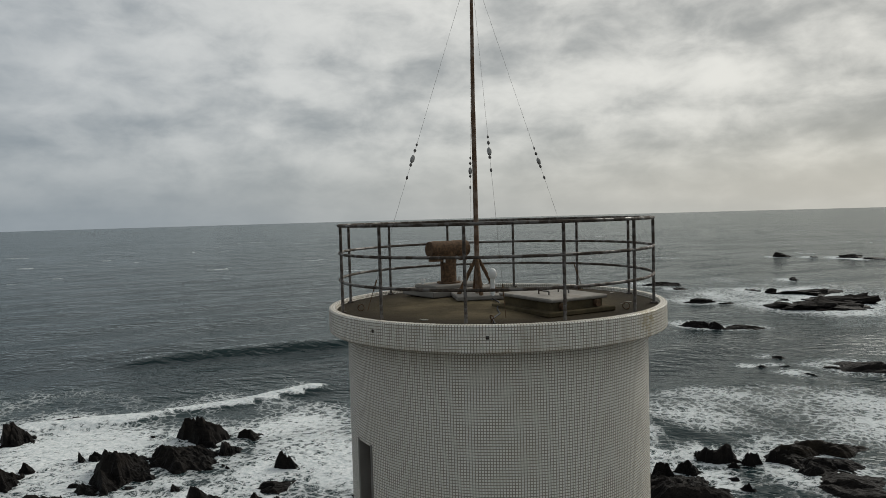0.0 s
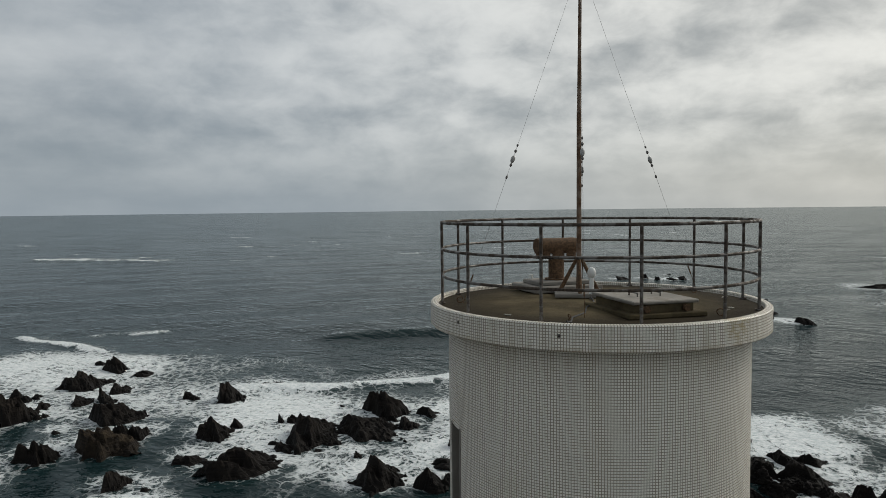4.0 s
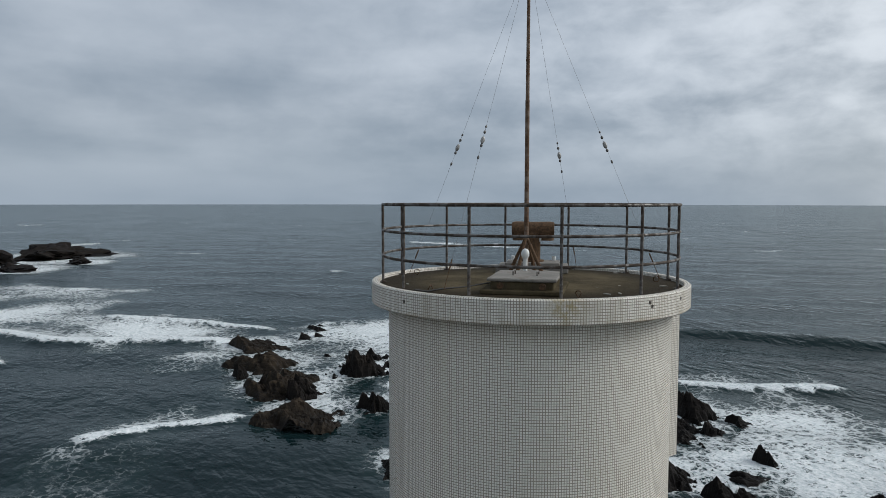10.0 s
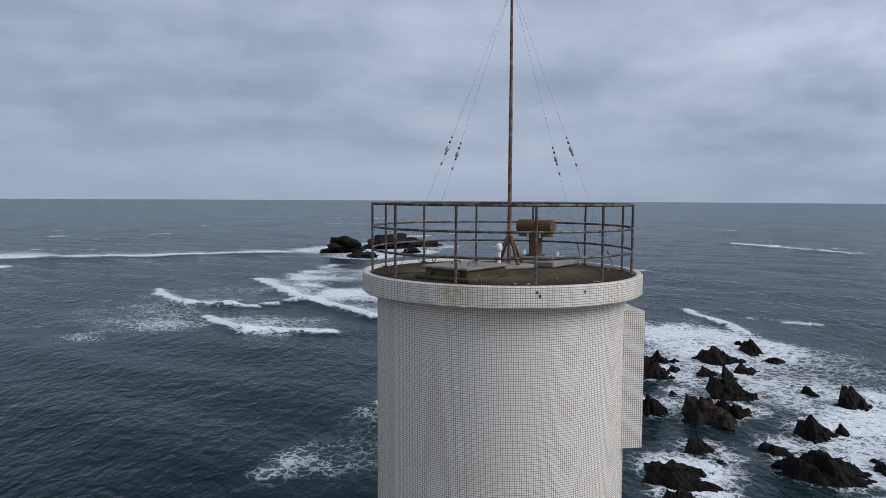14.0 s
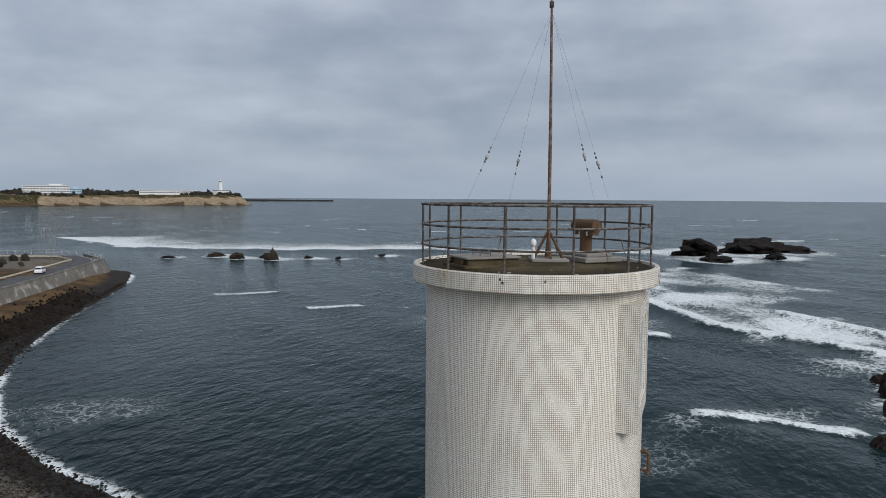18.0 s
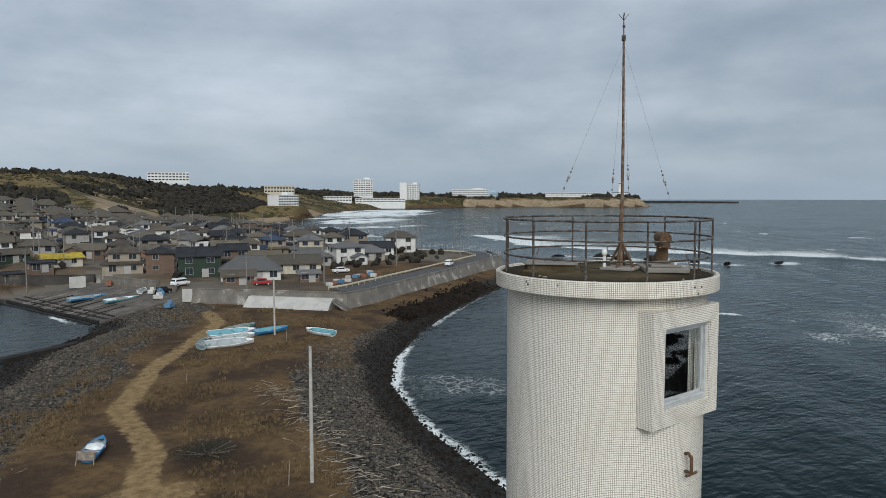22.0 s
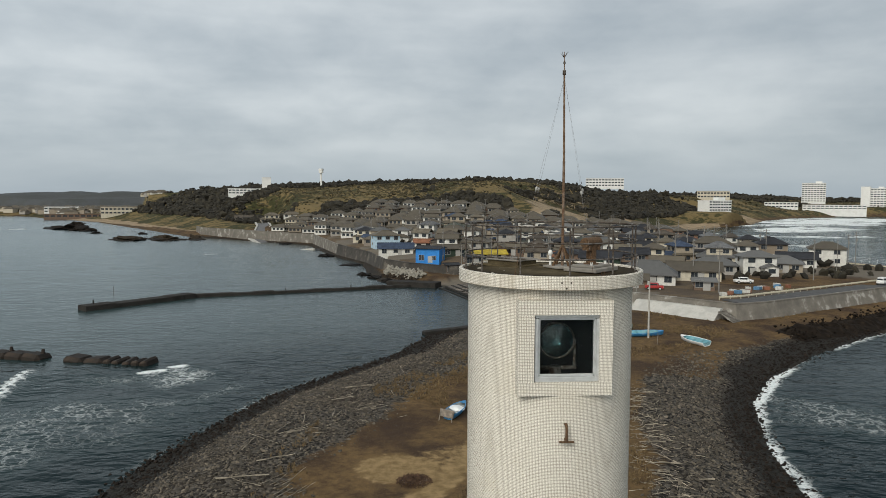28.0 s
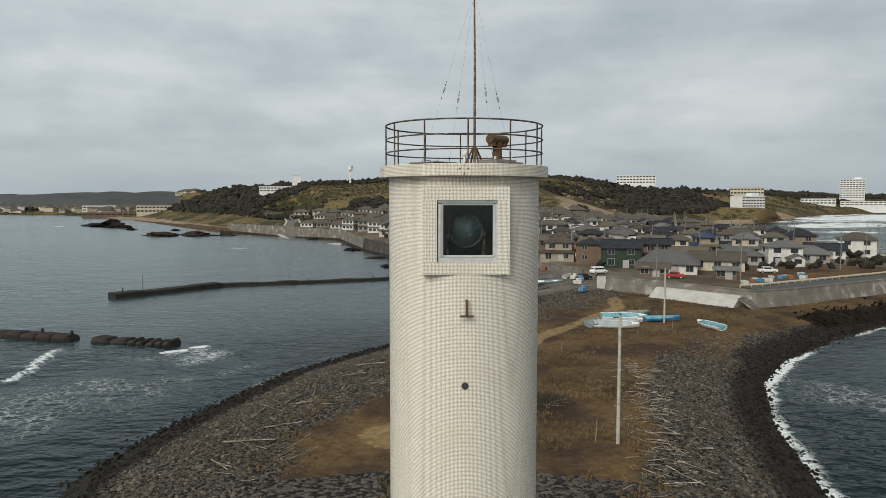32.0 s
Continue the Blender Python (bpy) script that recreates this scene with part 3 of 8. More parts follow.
def height(x, y):
    x, y = np.asarray(x, float), np.asarray(y, float)
    sd = line_dist(x, y, LAND, True)
    sd = np.where(inside(x, y, LAND), sd, -sd)
    r, az = np.hypot(x, y), np.degrees(np.arctan2(x, y))
    low = np.where(sd > 0, 1.7 * sstep(sd, 0, 10) + 0.004 * np.clip(r - 40, 0, 100), 0.16 * sd)
    low = low + 0.22 * (fbm(x, y, 9, 0) - 0.5) * sstep(sd, 0, 6)
    base = np.interp(r, [0, 150, 200, 240, 300, 400, 600], [3.9, 3.9, 5.5, 8, 11, 16, 18])
    base = 4.6 + (base - 4.6) * np.interp(az, [6, 14], [1.0, 0.30])          # the low ground behind the bay
    rc, zc = crest(az)
    zc = zc * (0.86 + 0.3 * fbm(x, y, 160, 1, 3)) + 2.5 * (fbm(x, y, 40, 2, 3) - 0.5)
    k = sstep(r, rc * 0.66, rc)
    high = base * (1 - k) + np.maximum(zc, base * 0.8) * k
    far = np.where((az < -16) & (r > 2200), (2 + 66 * fbm(x, y, 520, 1, 4)) * sstep(r, 2250, 2500), 0)
    high = np.maximum(high, far)
    high = np.where((az < -19) & (r > 850) & (r < 2250), np.minimum(high, 5.0), high)
    s = np.maximum(sd - 8, 0)
    gentle = 4.0 + 0.07 * s + 0.0016 * s * s            # the ground climbs slowly from the shore
    high = np.where(r < 900, np.minimum(high, gentle), high)
    flat_ = sstep(line_dist(x, y, WEST_ROAD), 34, 12)      # the level strip of the west road
    high = high * (1 - flat_) + np.minimum(high, 7.0) * flat_
    rough = 10 * (fbm(x, y, 45, 3, 3) - 0.5)
    open_coast = np.where(r > 380, np.clip((sd + np.where(r > 900, rough, 0)) / np.where(r > 900, 34, 55), 0.0, 1), 1.0)
    high = np.where(r > 380, 0.5 + high * sstep(open_coast, 0, 1), high)
    high = np.maximum(high, 14 * np.exp(-(np.hypot(x - 311, y - 674) / 46) ** 4))      # the knoll under the seaside hotel
    band = np.maximum(2.4, 0.0155 * r + 0.6)               # the ground stops short of the backs of the sea walls
    back = np.minimum(line_dist(x, y, WALL_E), line_dist(x, y, [(-132, 462), (-122, 436)] + WALL_W)) < band
    high = np.where(back, np.minimum(high, low + 0.2), high)
    z = np.where(inside(x, y, TOWN), high, low)
    slip = np.clip(line_dist(x, y, [(8, 175), (18.5, 129)]), 0, 20)       # the slipway runs down into the harbour
    z = np.where(inside(x, y, SLIP), np.clip(-0.5 + 0.16 * slip, -0.5, 2.6), z)
    return z, sd


def polar_grid(radii, angles):
    rr, aa = np.meshgrid(radii, angles, indexing="ij")
    x, y = rr * np.sin(aa), rr * np.cos(aa)
    nr, na = rr.shape
    i = np.arange(nr * na).reshape(nr, na)
    f = np.stack([i[:-1, :-1], i[1:, :-1], i[1:, 1:], i[:-1, 1:]], -1).reshape(-1, 4)
    return x.ravel(), y.ravel(), f[:, ::-1]


def keep_faces(verts, faces, good):
    faces = faces[good[faces].any(1)]
    used = np.unique(faces)
    remap = np.full(len(verts), -1)
    remap[used] = np.arange(len(used))
    return verts[used], remap[faces], used


def build_land():
    radii = np.concatenate([np.linspace(0.5, 30, 30), 31 * 1.0145 ** np.arange(0, 338)])
    angles = np.radians(np.concatenate([np.linspace(-180, -60, 100)[:-1], np.linspace(-60, 68, 640), np.linspace(68, 180, 90)[1:]]))
    x, y, f = polar_grid(radii, angles)
    z, sd = height(x, y)
    v = np.stack([x, y, z], 1)
    v, f, used = keep_faces(v, f, sd > -9)
    x, y, sd = x[used], y[used], sd[used]
    r, az = np.hypot(x, y), np.degrees(np.arctan2(x, y))
    intown = inside(x, y, TOWN)
    n = fbm(x, y, 14, 3)
    dw = line_dist(x, y, TIP[:1] + HARBOUR[::-1])
    de = line_dist(x, y, TIP[-1:] + EAST[:6])
    gravel = np.where(intown, 0, np.maximum(sstep(dw + 8 * (n - 0.5), 19, 13) * (y < 150), sstep(de + 6 * (n - 0.5), np.where(y > 70, 7, 15), np.where(y > 70, 4, 10))))
    gravel = np.where((r < 34) & ~intown, np.maximum(gravel, 0.7), gravel)
    dump = np.hypot((x - 27) / 1.3, y - 128)
    gravel = np.where(~intown, np.maximum(gravel, sstep(dump, 12, 8)), gravel)
    trail = np.where(intown, 0, np.maximum(sstep(line_dist(x, y, TRAIL), 2.1, 0.5), 0.75 * sstep(np.hypot((x - 3) / 1.5, y - 43), 5, 2)))
    trail = np.maximum(trail, np.where(intown, 0, 1.1 * sstep(np.hypot((x + 2.5) / 1.2, y - 41.5) + 2 * (n - 0.5), 4.6, 2.0)))
    wet = np.where(intown & (r < 400), 0, np.where(x > 0, sstep(sd + 2.0 * (n - 0.5), np.where(y > 72, 6.0, 4.2), np.where(y > 72, 3.4, 2.4)), sstep(sd + 2.5 * (n - 0.5), 4.4, 2.4)))
    wet = np.where(r > 450, wet * 0.3, wet)
    rc, zc = crest(az)
    rv = np.where(az > 15, np.minimum(rc * 0.66, 505), rc * 0.66)
    veg = np.where(intown, sstep(r + 60 * (n - 0.5), rv * 0.94, rv * 1.06), 0)
    veg = np.where((r > 2000) & (az < -15), 1, veg)
    veg = np.where(intown & (r > 900) & (az > 20), sstep(sd + 16 * (n - 0.5), np.where(az > 40, 14, 3), np.where(az > 40, 32, 13)), veg)
    sand = np.where(intown & (r > 400) & (r < 950), sstep(sd, 34, 14), 0) * (az > -8)
    sand = np.maximum(sand, np.where(intown & (r < 900), 0.55 * sstep(np.hypot((x - 165) / 75, (y - 560) / 75) + 1.2 * (n - 0.5), 1.1, 0.4), 0))
    sand = np.maximum(sand, np.where(intown & (r > 1000), np.where(az > 40, 0.95, 0.34) * sstep(sd + 14 * (n - 0.5), np.where(az > 40, 44, 30), np.where(az > 40, 16, 8)), 0))
    sand = np.maximum(sand, np.where(intown & (r < 900) & (r > 400) & (az < -8), 1.0 * sstep(sd + 14 * (n - 0.5), 24, 12), 0))
    slope = sstep(az, 9.5, 12) * sstep(az, 19, 15) * sstep(r, 400, 430) * sstep(r + 120 * (n - 0.5), 600, 500)
    sand = np.maximum(sand, np.where(intown, slope * (1.9 * fbm(x, y, 50, 2) - 0.25), 0))
    strand = sstep(az, 14, 16) * sstep(r, 390, 405) * sstep(r + 60 * (n - 0.5), 520, 470)
    sand = np.clip(np.maximum(sand, np.where(intown & (az < 30), strand * (0.6 + 0.7 * n), 0)), 0, 1)
    street = np.where(intown & (r < 420), sstep(r, 420, 330), 0) * (0.35 + 0.65 * (fbm(x, y, 22, 1) > 0.47))
    street = np.where(inside(x, y, SLIP), 1.0, street)
    lot = sstep(np.hypot((x - 94) / 1.8, y - 142), 17, 10)       # the dry lots behind the sea wall
    street = street * (1 - lot)
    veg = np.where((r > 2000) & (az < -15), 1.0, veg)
    sand = sand * sstep(np.hypot(x - 311, y - 674), 40, 62)
    veg = np.maximum(veg, np.where(intown, sstep(np.hypot(x - 311, y - 674), 66, 50), 0))
    veg = np.where(intown & (az < -19) & (r > 850) & (r < 2200), 1.0, veg)
    veg = veg * (1 - sand)
    veg = np.where((r > 2000) & (az < -15), 1.5, veg)       # the far shore takes the blue-grey haze painted into its colour
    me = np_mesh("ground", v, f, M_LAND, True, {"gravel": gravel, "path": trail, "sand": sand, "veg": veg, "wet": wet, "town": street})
    return tagged(new("ground", me), "brown grassy spit with shingle beaches, town ground and wooded hills", "ground", kind="structure")


def land_z(x, y):
    return float(height(np.array([x]), np.array([y]))[0][0])


build_land()

# ---- the sea ----
# breaking crests: start, end, strength, width of the foam left behind
CRESTS = [((192, 24), (151, 10), 1.0, 12), ((152, 11), (124, -5), 1.0, 12), ((126, -3), (104, -30), 1.0, 12), ((147, -17), (112, -40), 0.8, 9), ((67, -2), (67, -19), 1.0, 3), ((128, -70), (98, -68), 0.95, 5), ((117, -77), (106, -87), 0.7, 3), ((205, -90), (198, -96), 0.8, 4), ((266, 105), (285, 16), 0.95, 22), ((330, -200), (255, -214), 1.0, 16), ((78, -92), (26, -124), 0.2, 9, 1.2),
          ((320, -200), (285, -232), 0.8, 6), ((283, -355), (262, -370), 0.7, 4), ((262, 310), (224, 230), 1.0, 48), ((224, 232), (233, 166), 1.0, 48), ((232, 170), (272, 98), 1.0, 40),
          ((122, 104), (131, 88), 0.7, 3), ((114, 76), (120, 62), 0.75, 3), ((-50, 66), (-52, 84), 0.7, 2.5), ((-37, 81), (-32, 86), 0.9, 2.5)]
SURF = [((560, 766), (401, 732), 1.0, 26), ((408, 590), (300, 510), 1.0, 22), ((640, 1010), (500, 900), 1.0, 30), ((330, 452), (262, 425), 0.9, 12), ((500, 680), (380, 640), 0.9, 14), ((554, 728), (284, 650), 1.0, 24), ((297, 439), (228, 457), 1.0, 16), ((129, 27), (112, 18), 0.9, 6), ((113, 19), (110, 1), 0.95, 8), ((170, 45), (143, 33), 0.85, 9), ((144, 34), (139, 22), 0.9, 9), ((138, 26), (151, 3), 0.8, 9), ((64, -58), (49, -66), 0.95, 8), ((50, -66), (35, -82), 1.0, 7)]
# patches of spent foam: outline, strength, softness of the edge
FOAM = [([(35, -76), (31, -76), (22, -73), (19, -64), (18, -58), (14, -47), (21, -42), (30, -45), (37, -60)], 1.05, 4), ([(14, -64), (10, -78), (-4, -82), (-9, -68), (-8, -57), (3, -54), (5, -60)], 1.02, 5), ([(42, -75), (30, -78), (19, -76), (12, -62), (14, -54), (24, -43), (34, -44), (40, -60)], 0.72, 6),
        ([(120, -42), (113, -64), (88, -72), (67, -79), (42, -75), (30, -78), (19, -76), (12, -62), (13, -55), (23, -43), (38, -37), (60, -40), (72, -33), (100, -34)], 0.58, 10),
        ([(17, -84), (-2, -84), (-6, -90), (-27, -95), (-48, -86), (-34, -64), (-10, -66), (2, -64), (12, -68)], 0.56, 10),
        ([(238, 9), (196, 22), (168, 8), (154, 10), (137, 0), (117, -10), (106, -29), (119, -36), (140, -30), (158, -20), (188, -35)], 0.62, 9),
        ([(133, 60), (107, 45), (113, 36), (119, 11), (145, 12), (169, 44), (149, 60)], 0.31, 10), ([(101, -5), (100, -30), (88, -24), (92, -12)], 0.45, 4),
        ([(67, -3), (66, -11), (67, -19), (74, -15), (72, -6)], 0.58, 3), ([(68, -3), (63, -5), (51, 3), (45, 4), (49, 9), (58, 5), (67, 1)], 0.38, 3),
        ([(49, 8), (43, 5), (53, -9), (60, -12), (68, -13), (66, -5), (57, 5)], 0.37, 5), ([(37, 68), (36, 54), (48, 47), (56, 52), (54, 62), (46, 68)], 0.23, 7),
        ([(-46, 66), (-41, 70), (-23, 73), (-22, 60), (-24, 52), (-30, 48), (-37, 42), (-48, 48), (-60, 60)], 0.31, 6), ([(-41, 79), (-31, 86), (-25, 82), (-30, 71), (-38, 77)], 0.31, 4),
        ([(385, 680), (440, 850), (560, 910), (640, 1020), (720, 940), (570, 745), (470, 675)], 1.0, 40), ([(292, 495), (370, 545), (420, 600), (400, 645), (330, 600), (285, 540)], 1.0, 25),
        ([(128, 26), (130, 16), (129, 3), (110, 2), (107, 11), (110, 18)], 0.48, 3), ([(167, 43), (188, 7), (156, 5), (139, 31)], 0.42, 6)]
RIDGE = [(101, -31, 9, 2.6), (88, -29.5, 9.5, 3.2), (75, -26.5, 9.5, 3.4), (63, -23.7, 7, 2.8)]      # x, y, width, height
SURF_ROCKS_A = [
    (-21, -55, 6.4, 1.2), (-38, -100, 7.7, 1.2), (-20, -59, 5.3, 1.3), (-21, -63, 5.9, 1.6), (-33.1, -100.1, 2.5, 0.4), (-18.5, -56.5, 2.5, 1.3), (-28.9, -94.8, 2.2, 0.5), (-17, -60.2, 2.6, 1.7), (-27.2, -100.5, 1.2, 0.3),
    (-27.8, -107.5, 1.2, 0.3), (-12.7, -51.7, 1.4, 1.1), (-14.4, -58.9, 2, 1.7), (-24, -100.2, 1.3, 0.3), (-12.1, -54.2, 1.6, 0.6), (-12.7, -57.7, 1.2, 0.7), (-29, -134, 6.6, 1), (-12, -60, 3.3, 2), (-23, -135, 3.4, 1.6),
    (-8, -50, 6.6, 2.2), (-8.5, -56.1, 1.8, 1.3), (-20, -138, 5.1, 1.4), (-6.3, -53.8, 2.6, 2.2)]
SURF_ROCKS_B = [
    (-2, -57, 3.7, 2), (-2.1, -62, 2.1, 1), (-0.5, -61.1, 2.5, 1.3), (-1, -143, 3.4, 1.8), (1, -144, 3.1, 0.5), (0.5, -57, 2.7, 1.5), (4.7, -154.1, 2.4, 0.9), (2.9, -65.2, 1.1, 0.9), (3, -59, 3.8, 1.7),
    (10, -158, 3.6, 1.3), (10, -144, 5.3, 1.8), (17, -59, 3.5, 3), (16.8, -53.1, 0.6, 0.5), (17.2, -50.4, 2.4, 1.6), (18.4, -46.6, 1.8, 1.1), (27.3, -51.8, 2.6, 2.2), (24.7, -44.1, 1.6, 0.9), (27, -47.8, 2.4, 0.6),
    (35.4, -60, 2.9, 1.3), (25.7, -42.6, 2.5, 1.9), (31.6, -51.2, 1, 0.4), (35, -55, 3, 1.6)]
SURF_ROCKS_C = [
    (32.7, -50.5, 0.7, 0.6), (33.5, -51.2, 1.2, 0.4), (37.7, -56.3, 1.6, 1), (40, -59, 5, 3.4), (34.5, -50.2, 1.3, 0.6), (30, -42, 5.1, 2.4), (38, -52, 6.9, 2.5), (34.8, -45.3, 1.6, 0.7), (45.7, -58.1, 1.3, 0.6),
    (42, -48, 6.6, 2.8), (47.3, -51.3, 1.9, 1.2), (58.8, -62.7, 2.3, 0.9), (48.2, -50.2, 1.7, 1.5), (42.5, -43.9, 2.5, 1), (60.5, -62.2, 2.6, 0.7), (44.3, -44.8, 1.1, 0.5), (51.2, -46.9, 1.9, 1.6), (43, -39, 6.5, 2.8),
    (61, -55, 4.2, 2.6), (51, -44, 4, 2.7), (65.7, -53.6, 2.2, 1.3), (48.4, -37.9, 2.3, 0.7)]
SURF_ROCKS_D = [
    (81.8, -60.4, 2.6, 0.7), (36, -25.8, 1.5, 0.2), (87, -60, 4.4, 2.8), (58, -40, 3.2, 2.2), (75.9, -51.7, 2.8, 1.6), (46.3, -31.1, 1.1, 0.4), (91.4, -60.8, 2.4, 1.3), (59, -39, 3.8, 2.4), (66, -43, 5.4, 2.7),
    (74, -48, 3, 2.3), (83, -52, 5, 2.6), (39, -24, 3.5, 1.6), (49.5, -30.4, 2.7, 1.6), (75, -46, 3.1, 1.6), (59, -36, 6, 3.3), (44, -26, 4.9, 1.8), (66.7, -37.1, 1.8, 0.8), (83.3, -45.8, 1.2, 0.5),
    (61, -32, 4.3, 3.2), (83, -43, 3.8, 2.3), (76, -38, 5.5, 4.3), (85.2, -41, 2.7, 1.7)]
SURF_ROCKS_E = [
    (80.6, -36.8, 1, 0.8), (77, -34.2, 0.8, 0.6), (75.9, -33.6, 1, 0.8), (87.9, -38.3, 1.3, 0.9), (113, -48.6, 1.2, 0.4), (78.1, -33.5, 0.8, 0.4), (108.5, -46.4, 2.3, 1.2), (103.7, -43.7, 2.2, 1.1), (111.5, -46.4, 2.2, 0.8),
    (103.7, -41.5, 2.6, 1.3), (76.9, -30.7, 2.3, 0.8), (71, -27, 4.3, 3.7), (84, -24, 2.8, 2.4)]
SKERRIES_A = [
    (-24, -204, 4, 0.8), (-46, -194, 3, 1.8), (-56, -193, 16, 2.5), (-58, -172, 19, 3.1), (-41, -165, 12, 1.9), (-51, -164, 20, 3.2), (-31, -171, 4, 0.7), (-26, -175, 8, 1.2), (-42, -199, 5, 0.8),
    (-45, -176, 4, 0.8), (-60, -229, 3, 1.2), (-82, -338, 8, 2.7), (-93, -329, 5, 1.1), (-107, -327, 12, 1.9), (-113, -315, 11, 1.8), (-18, -215, 11, 1.7), (50, -213, 4, 1.7), (44, -218, 3, 2.2),
    (40, -216, 2, 1.4), (39, -232, 2, 0.8), (36, -219, 4, 1.1), (33, -221, 3, 1.2)]
SKERRIES_B = [
    (41, -189, 4, 1.2), (7, -176, 2, 0.6), (322, -26, 44, 8), (300, -4, 40, 8.5), (268, -8, 24, 3.4), (285, -30, 16, 3), (203, 153, 8, 3.2), (204, 140, 9, 5.6), (206, 166, 9, 2.2),
    (211, 129, 7, 1.8), (196, 178, 6, 1.2), (232, 110, 6, 1.2), (210, 147, 5, 1.6), (216, 120, 4, 1.2), (-248, 545, 42, 8), (-228, 520, 30, 6), (-150, 399, 26, 3.6), (-132, 399, 30, 4),
    (-116, 402, 20, 4), (-170, 470, 9, 2), (-205, 480, 10, 2)]
SURF_ROCKS = SURF_ROCKS_A + SURF_ROCKS_B + SURF_ROCKS_C + SURF_ROCKS_D + SURF_ROCKS_E
SKERRIES = SKERRIES_A + SKERRIES_B


def build_sea():
    radii = np.concatenate([14 * 1.016 ** np.arange(0, 290), [1500, 1700, 2000, 2400, 2900, 3500, 4200, 4950]])
    angles = np.radians(np.linspace(-180, 180, 841))
    x, y, f = polar_grid(radii, angles)
    z0, sd = height(x, y)
    r = np.hypot(x, y)
    swell = 0.30 * np.sin((x * 0.42 - y * 0.91) / 5.2 + 2.4 * fbm(x, y, 60, 0)) + 0.22 * np.sin((x * 0.8 - y * 0.6) / 2.9 + 3 * fbm(x, y, 35, 1)) + 0.3 * (fbm(x, y, 9, 2, 3) - 0.5)
    z = 0.60 * swell * sstep(-sd, 0, 25) * np.clip(1.2 - r / 900, 0.0, 1)
    calm = sstep(x - 0.25 * y, 0, -30) * sstep(y - 0.25 * x, 85, 125) + 0.3 * sstep(y - 0.35 * x, 10, 60) * sstep(x, 40, 70) * sstep(r, 420, 300) + 0.35 * np.exp(-((x - 55) / 22) ** 2 - ((y - 72) / 26) ** 2)
    calm = calm + 0.28 * sstep(x, -18, -40) * sstep(y, 10, 50) * (1 - np.clip(calm, 0, 1))
    z = z * (1 - 0.9 * np.clip(calm, 0, 1))
    foam = np.zeros_like(x)
    lee = (x < 15) & (y > 60)
    n = fbm(x, y, 18, 1)
    for x0, y0, w, h in RIDGE + SURF_ROCKS + [q for q in SKERRIES if q[1] < 300]:
        d = np.hypot(x - x0 - 1.5, y - y0 + 1.5)
        foam = np.maximum(foam, (0.34 + 0.5 * n) * np.exp(-(np.maximum(d - w * 0.4, 0) / (1.6 + 0.35 * w)) ** 2))
    fringe = fbm(x, y, 11, 2, 4) - 0.5
    for poly, s, soft in FOAM:
        d = line_dist(x, y, poly, True)
        d = np.where(inside(x, y, poly), d, -d) + 2.2 * soft * fringe
        foam = np.maximum(foam, 0.80 * s * (1 + 1.9 * (n - 0.5) + 1.0 * fringe) * sstep(d, -0.5 * soft, 0.9 * soft))
    outer = np.exp(-((x + 50) / 60) ** 2 - ((y + 190) / 50) ** 2)
    foam = np.maximum(foam, (0.1 + 0.7 * n) * outer)
    ln = fbm(x, y, 6, 0, 3)
    for (a, b, s, w, *hi) in CRESTS + SURF:
        ax, ay, bx, by = *a, *b
        L = math.hypot(bx - ax, by - ay)
        tx, ty = (bx - ax) / L, (by - ay) / L
        nx, ny = -ty, tx                      # seaward side of the crest
        if nx * 0.6 + ny * -0.8 < 0:
            nx, ny = -nx, -ny
        u = ((x - ax) * tx + (y - ay) * ty) / L
        e = (x - ax) * nx + (y - ay) * ny + 0.13 * L * (fbm(x, y, L * 0.5, 2, 3) - 0.5)
        end = sstep(u, -0.08, 0.12) * sstep(u, 1.08, 0.88)
        trail = np.where(e < 0, np.exp(-(e / (0.8 if w < 20 else 2)) ** 2), np.exp(-np.clip(e, 0, 400) / w))
        foam = np.maximum(foam, s * end * np.where((e > -0.6) & (e < 0.10 * w + 0.4), np.maximum(trail, 0.62 + 0.42 * ln), trail * ((0.62 if w >= 20 else 0.45 if w >= 12 else 0.32) + 0.55 * n)))
        z = z + end * (hi[0] if hi else s * min(0.9, 0.12 * w)) * np.exp(-((e - 0.6) / (0.10 * w + 1.2)) ** 2) * np.clip(1.6 - r / 700, 0.3, 1)
    rim = np.exp(-((-sd - 0.2) / 1.25) ** 2) * (2.3 * n - 0.62)
    foam = np.maximum(foam, np.where(lee | ((x < 0) & (y > 15)), rim * 0.34, rim))
    foam = np.where(lee & (y > 100), foam * 0.4, foam)
    shallow = np.exp(np.minimum(sd, 0) / 40) * 0.8
    far = (r > 300) & (fbm(x, y, 26, 3, 3) > 0.79)
    foam = np.where(far, np.maximum(foam, 0.5 * (r < 800)), foam)
    v = np.stack([x, y, z], 1)
    v, f, used = keep_faces(v, f, sd < 9)
    me = np_mesh("water", v, f, M_SEA, True, {"foam": np.clip(foam, 0, 1)[used], "shallow": shallow[used], "calm": calm[used]})
    tagged(new("water", me), "grey-green open sea with swell and white foam", "sea", kind="structure")


build_sea()


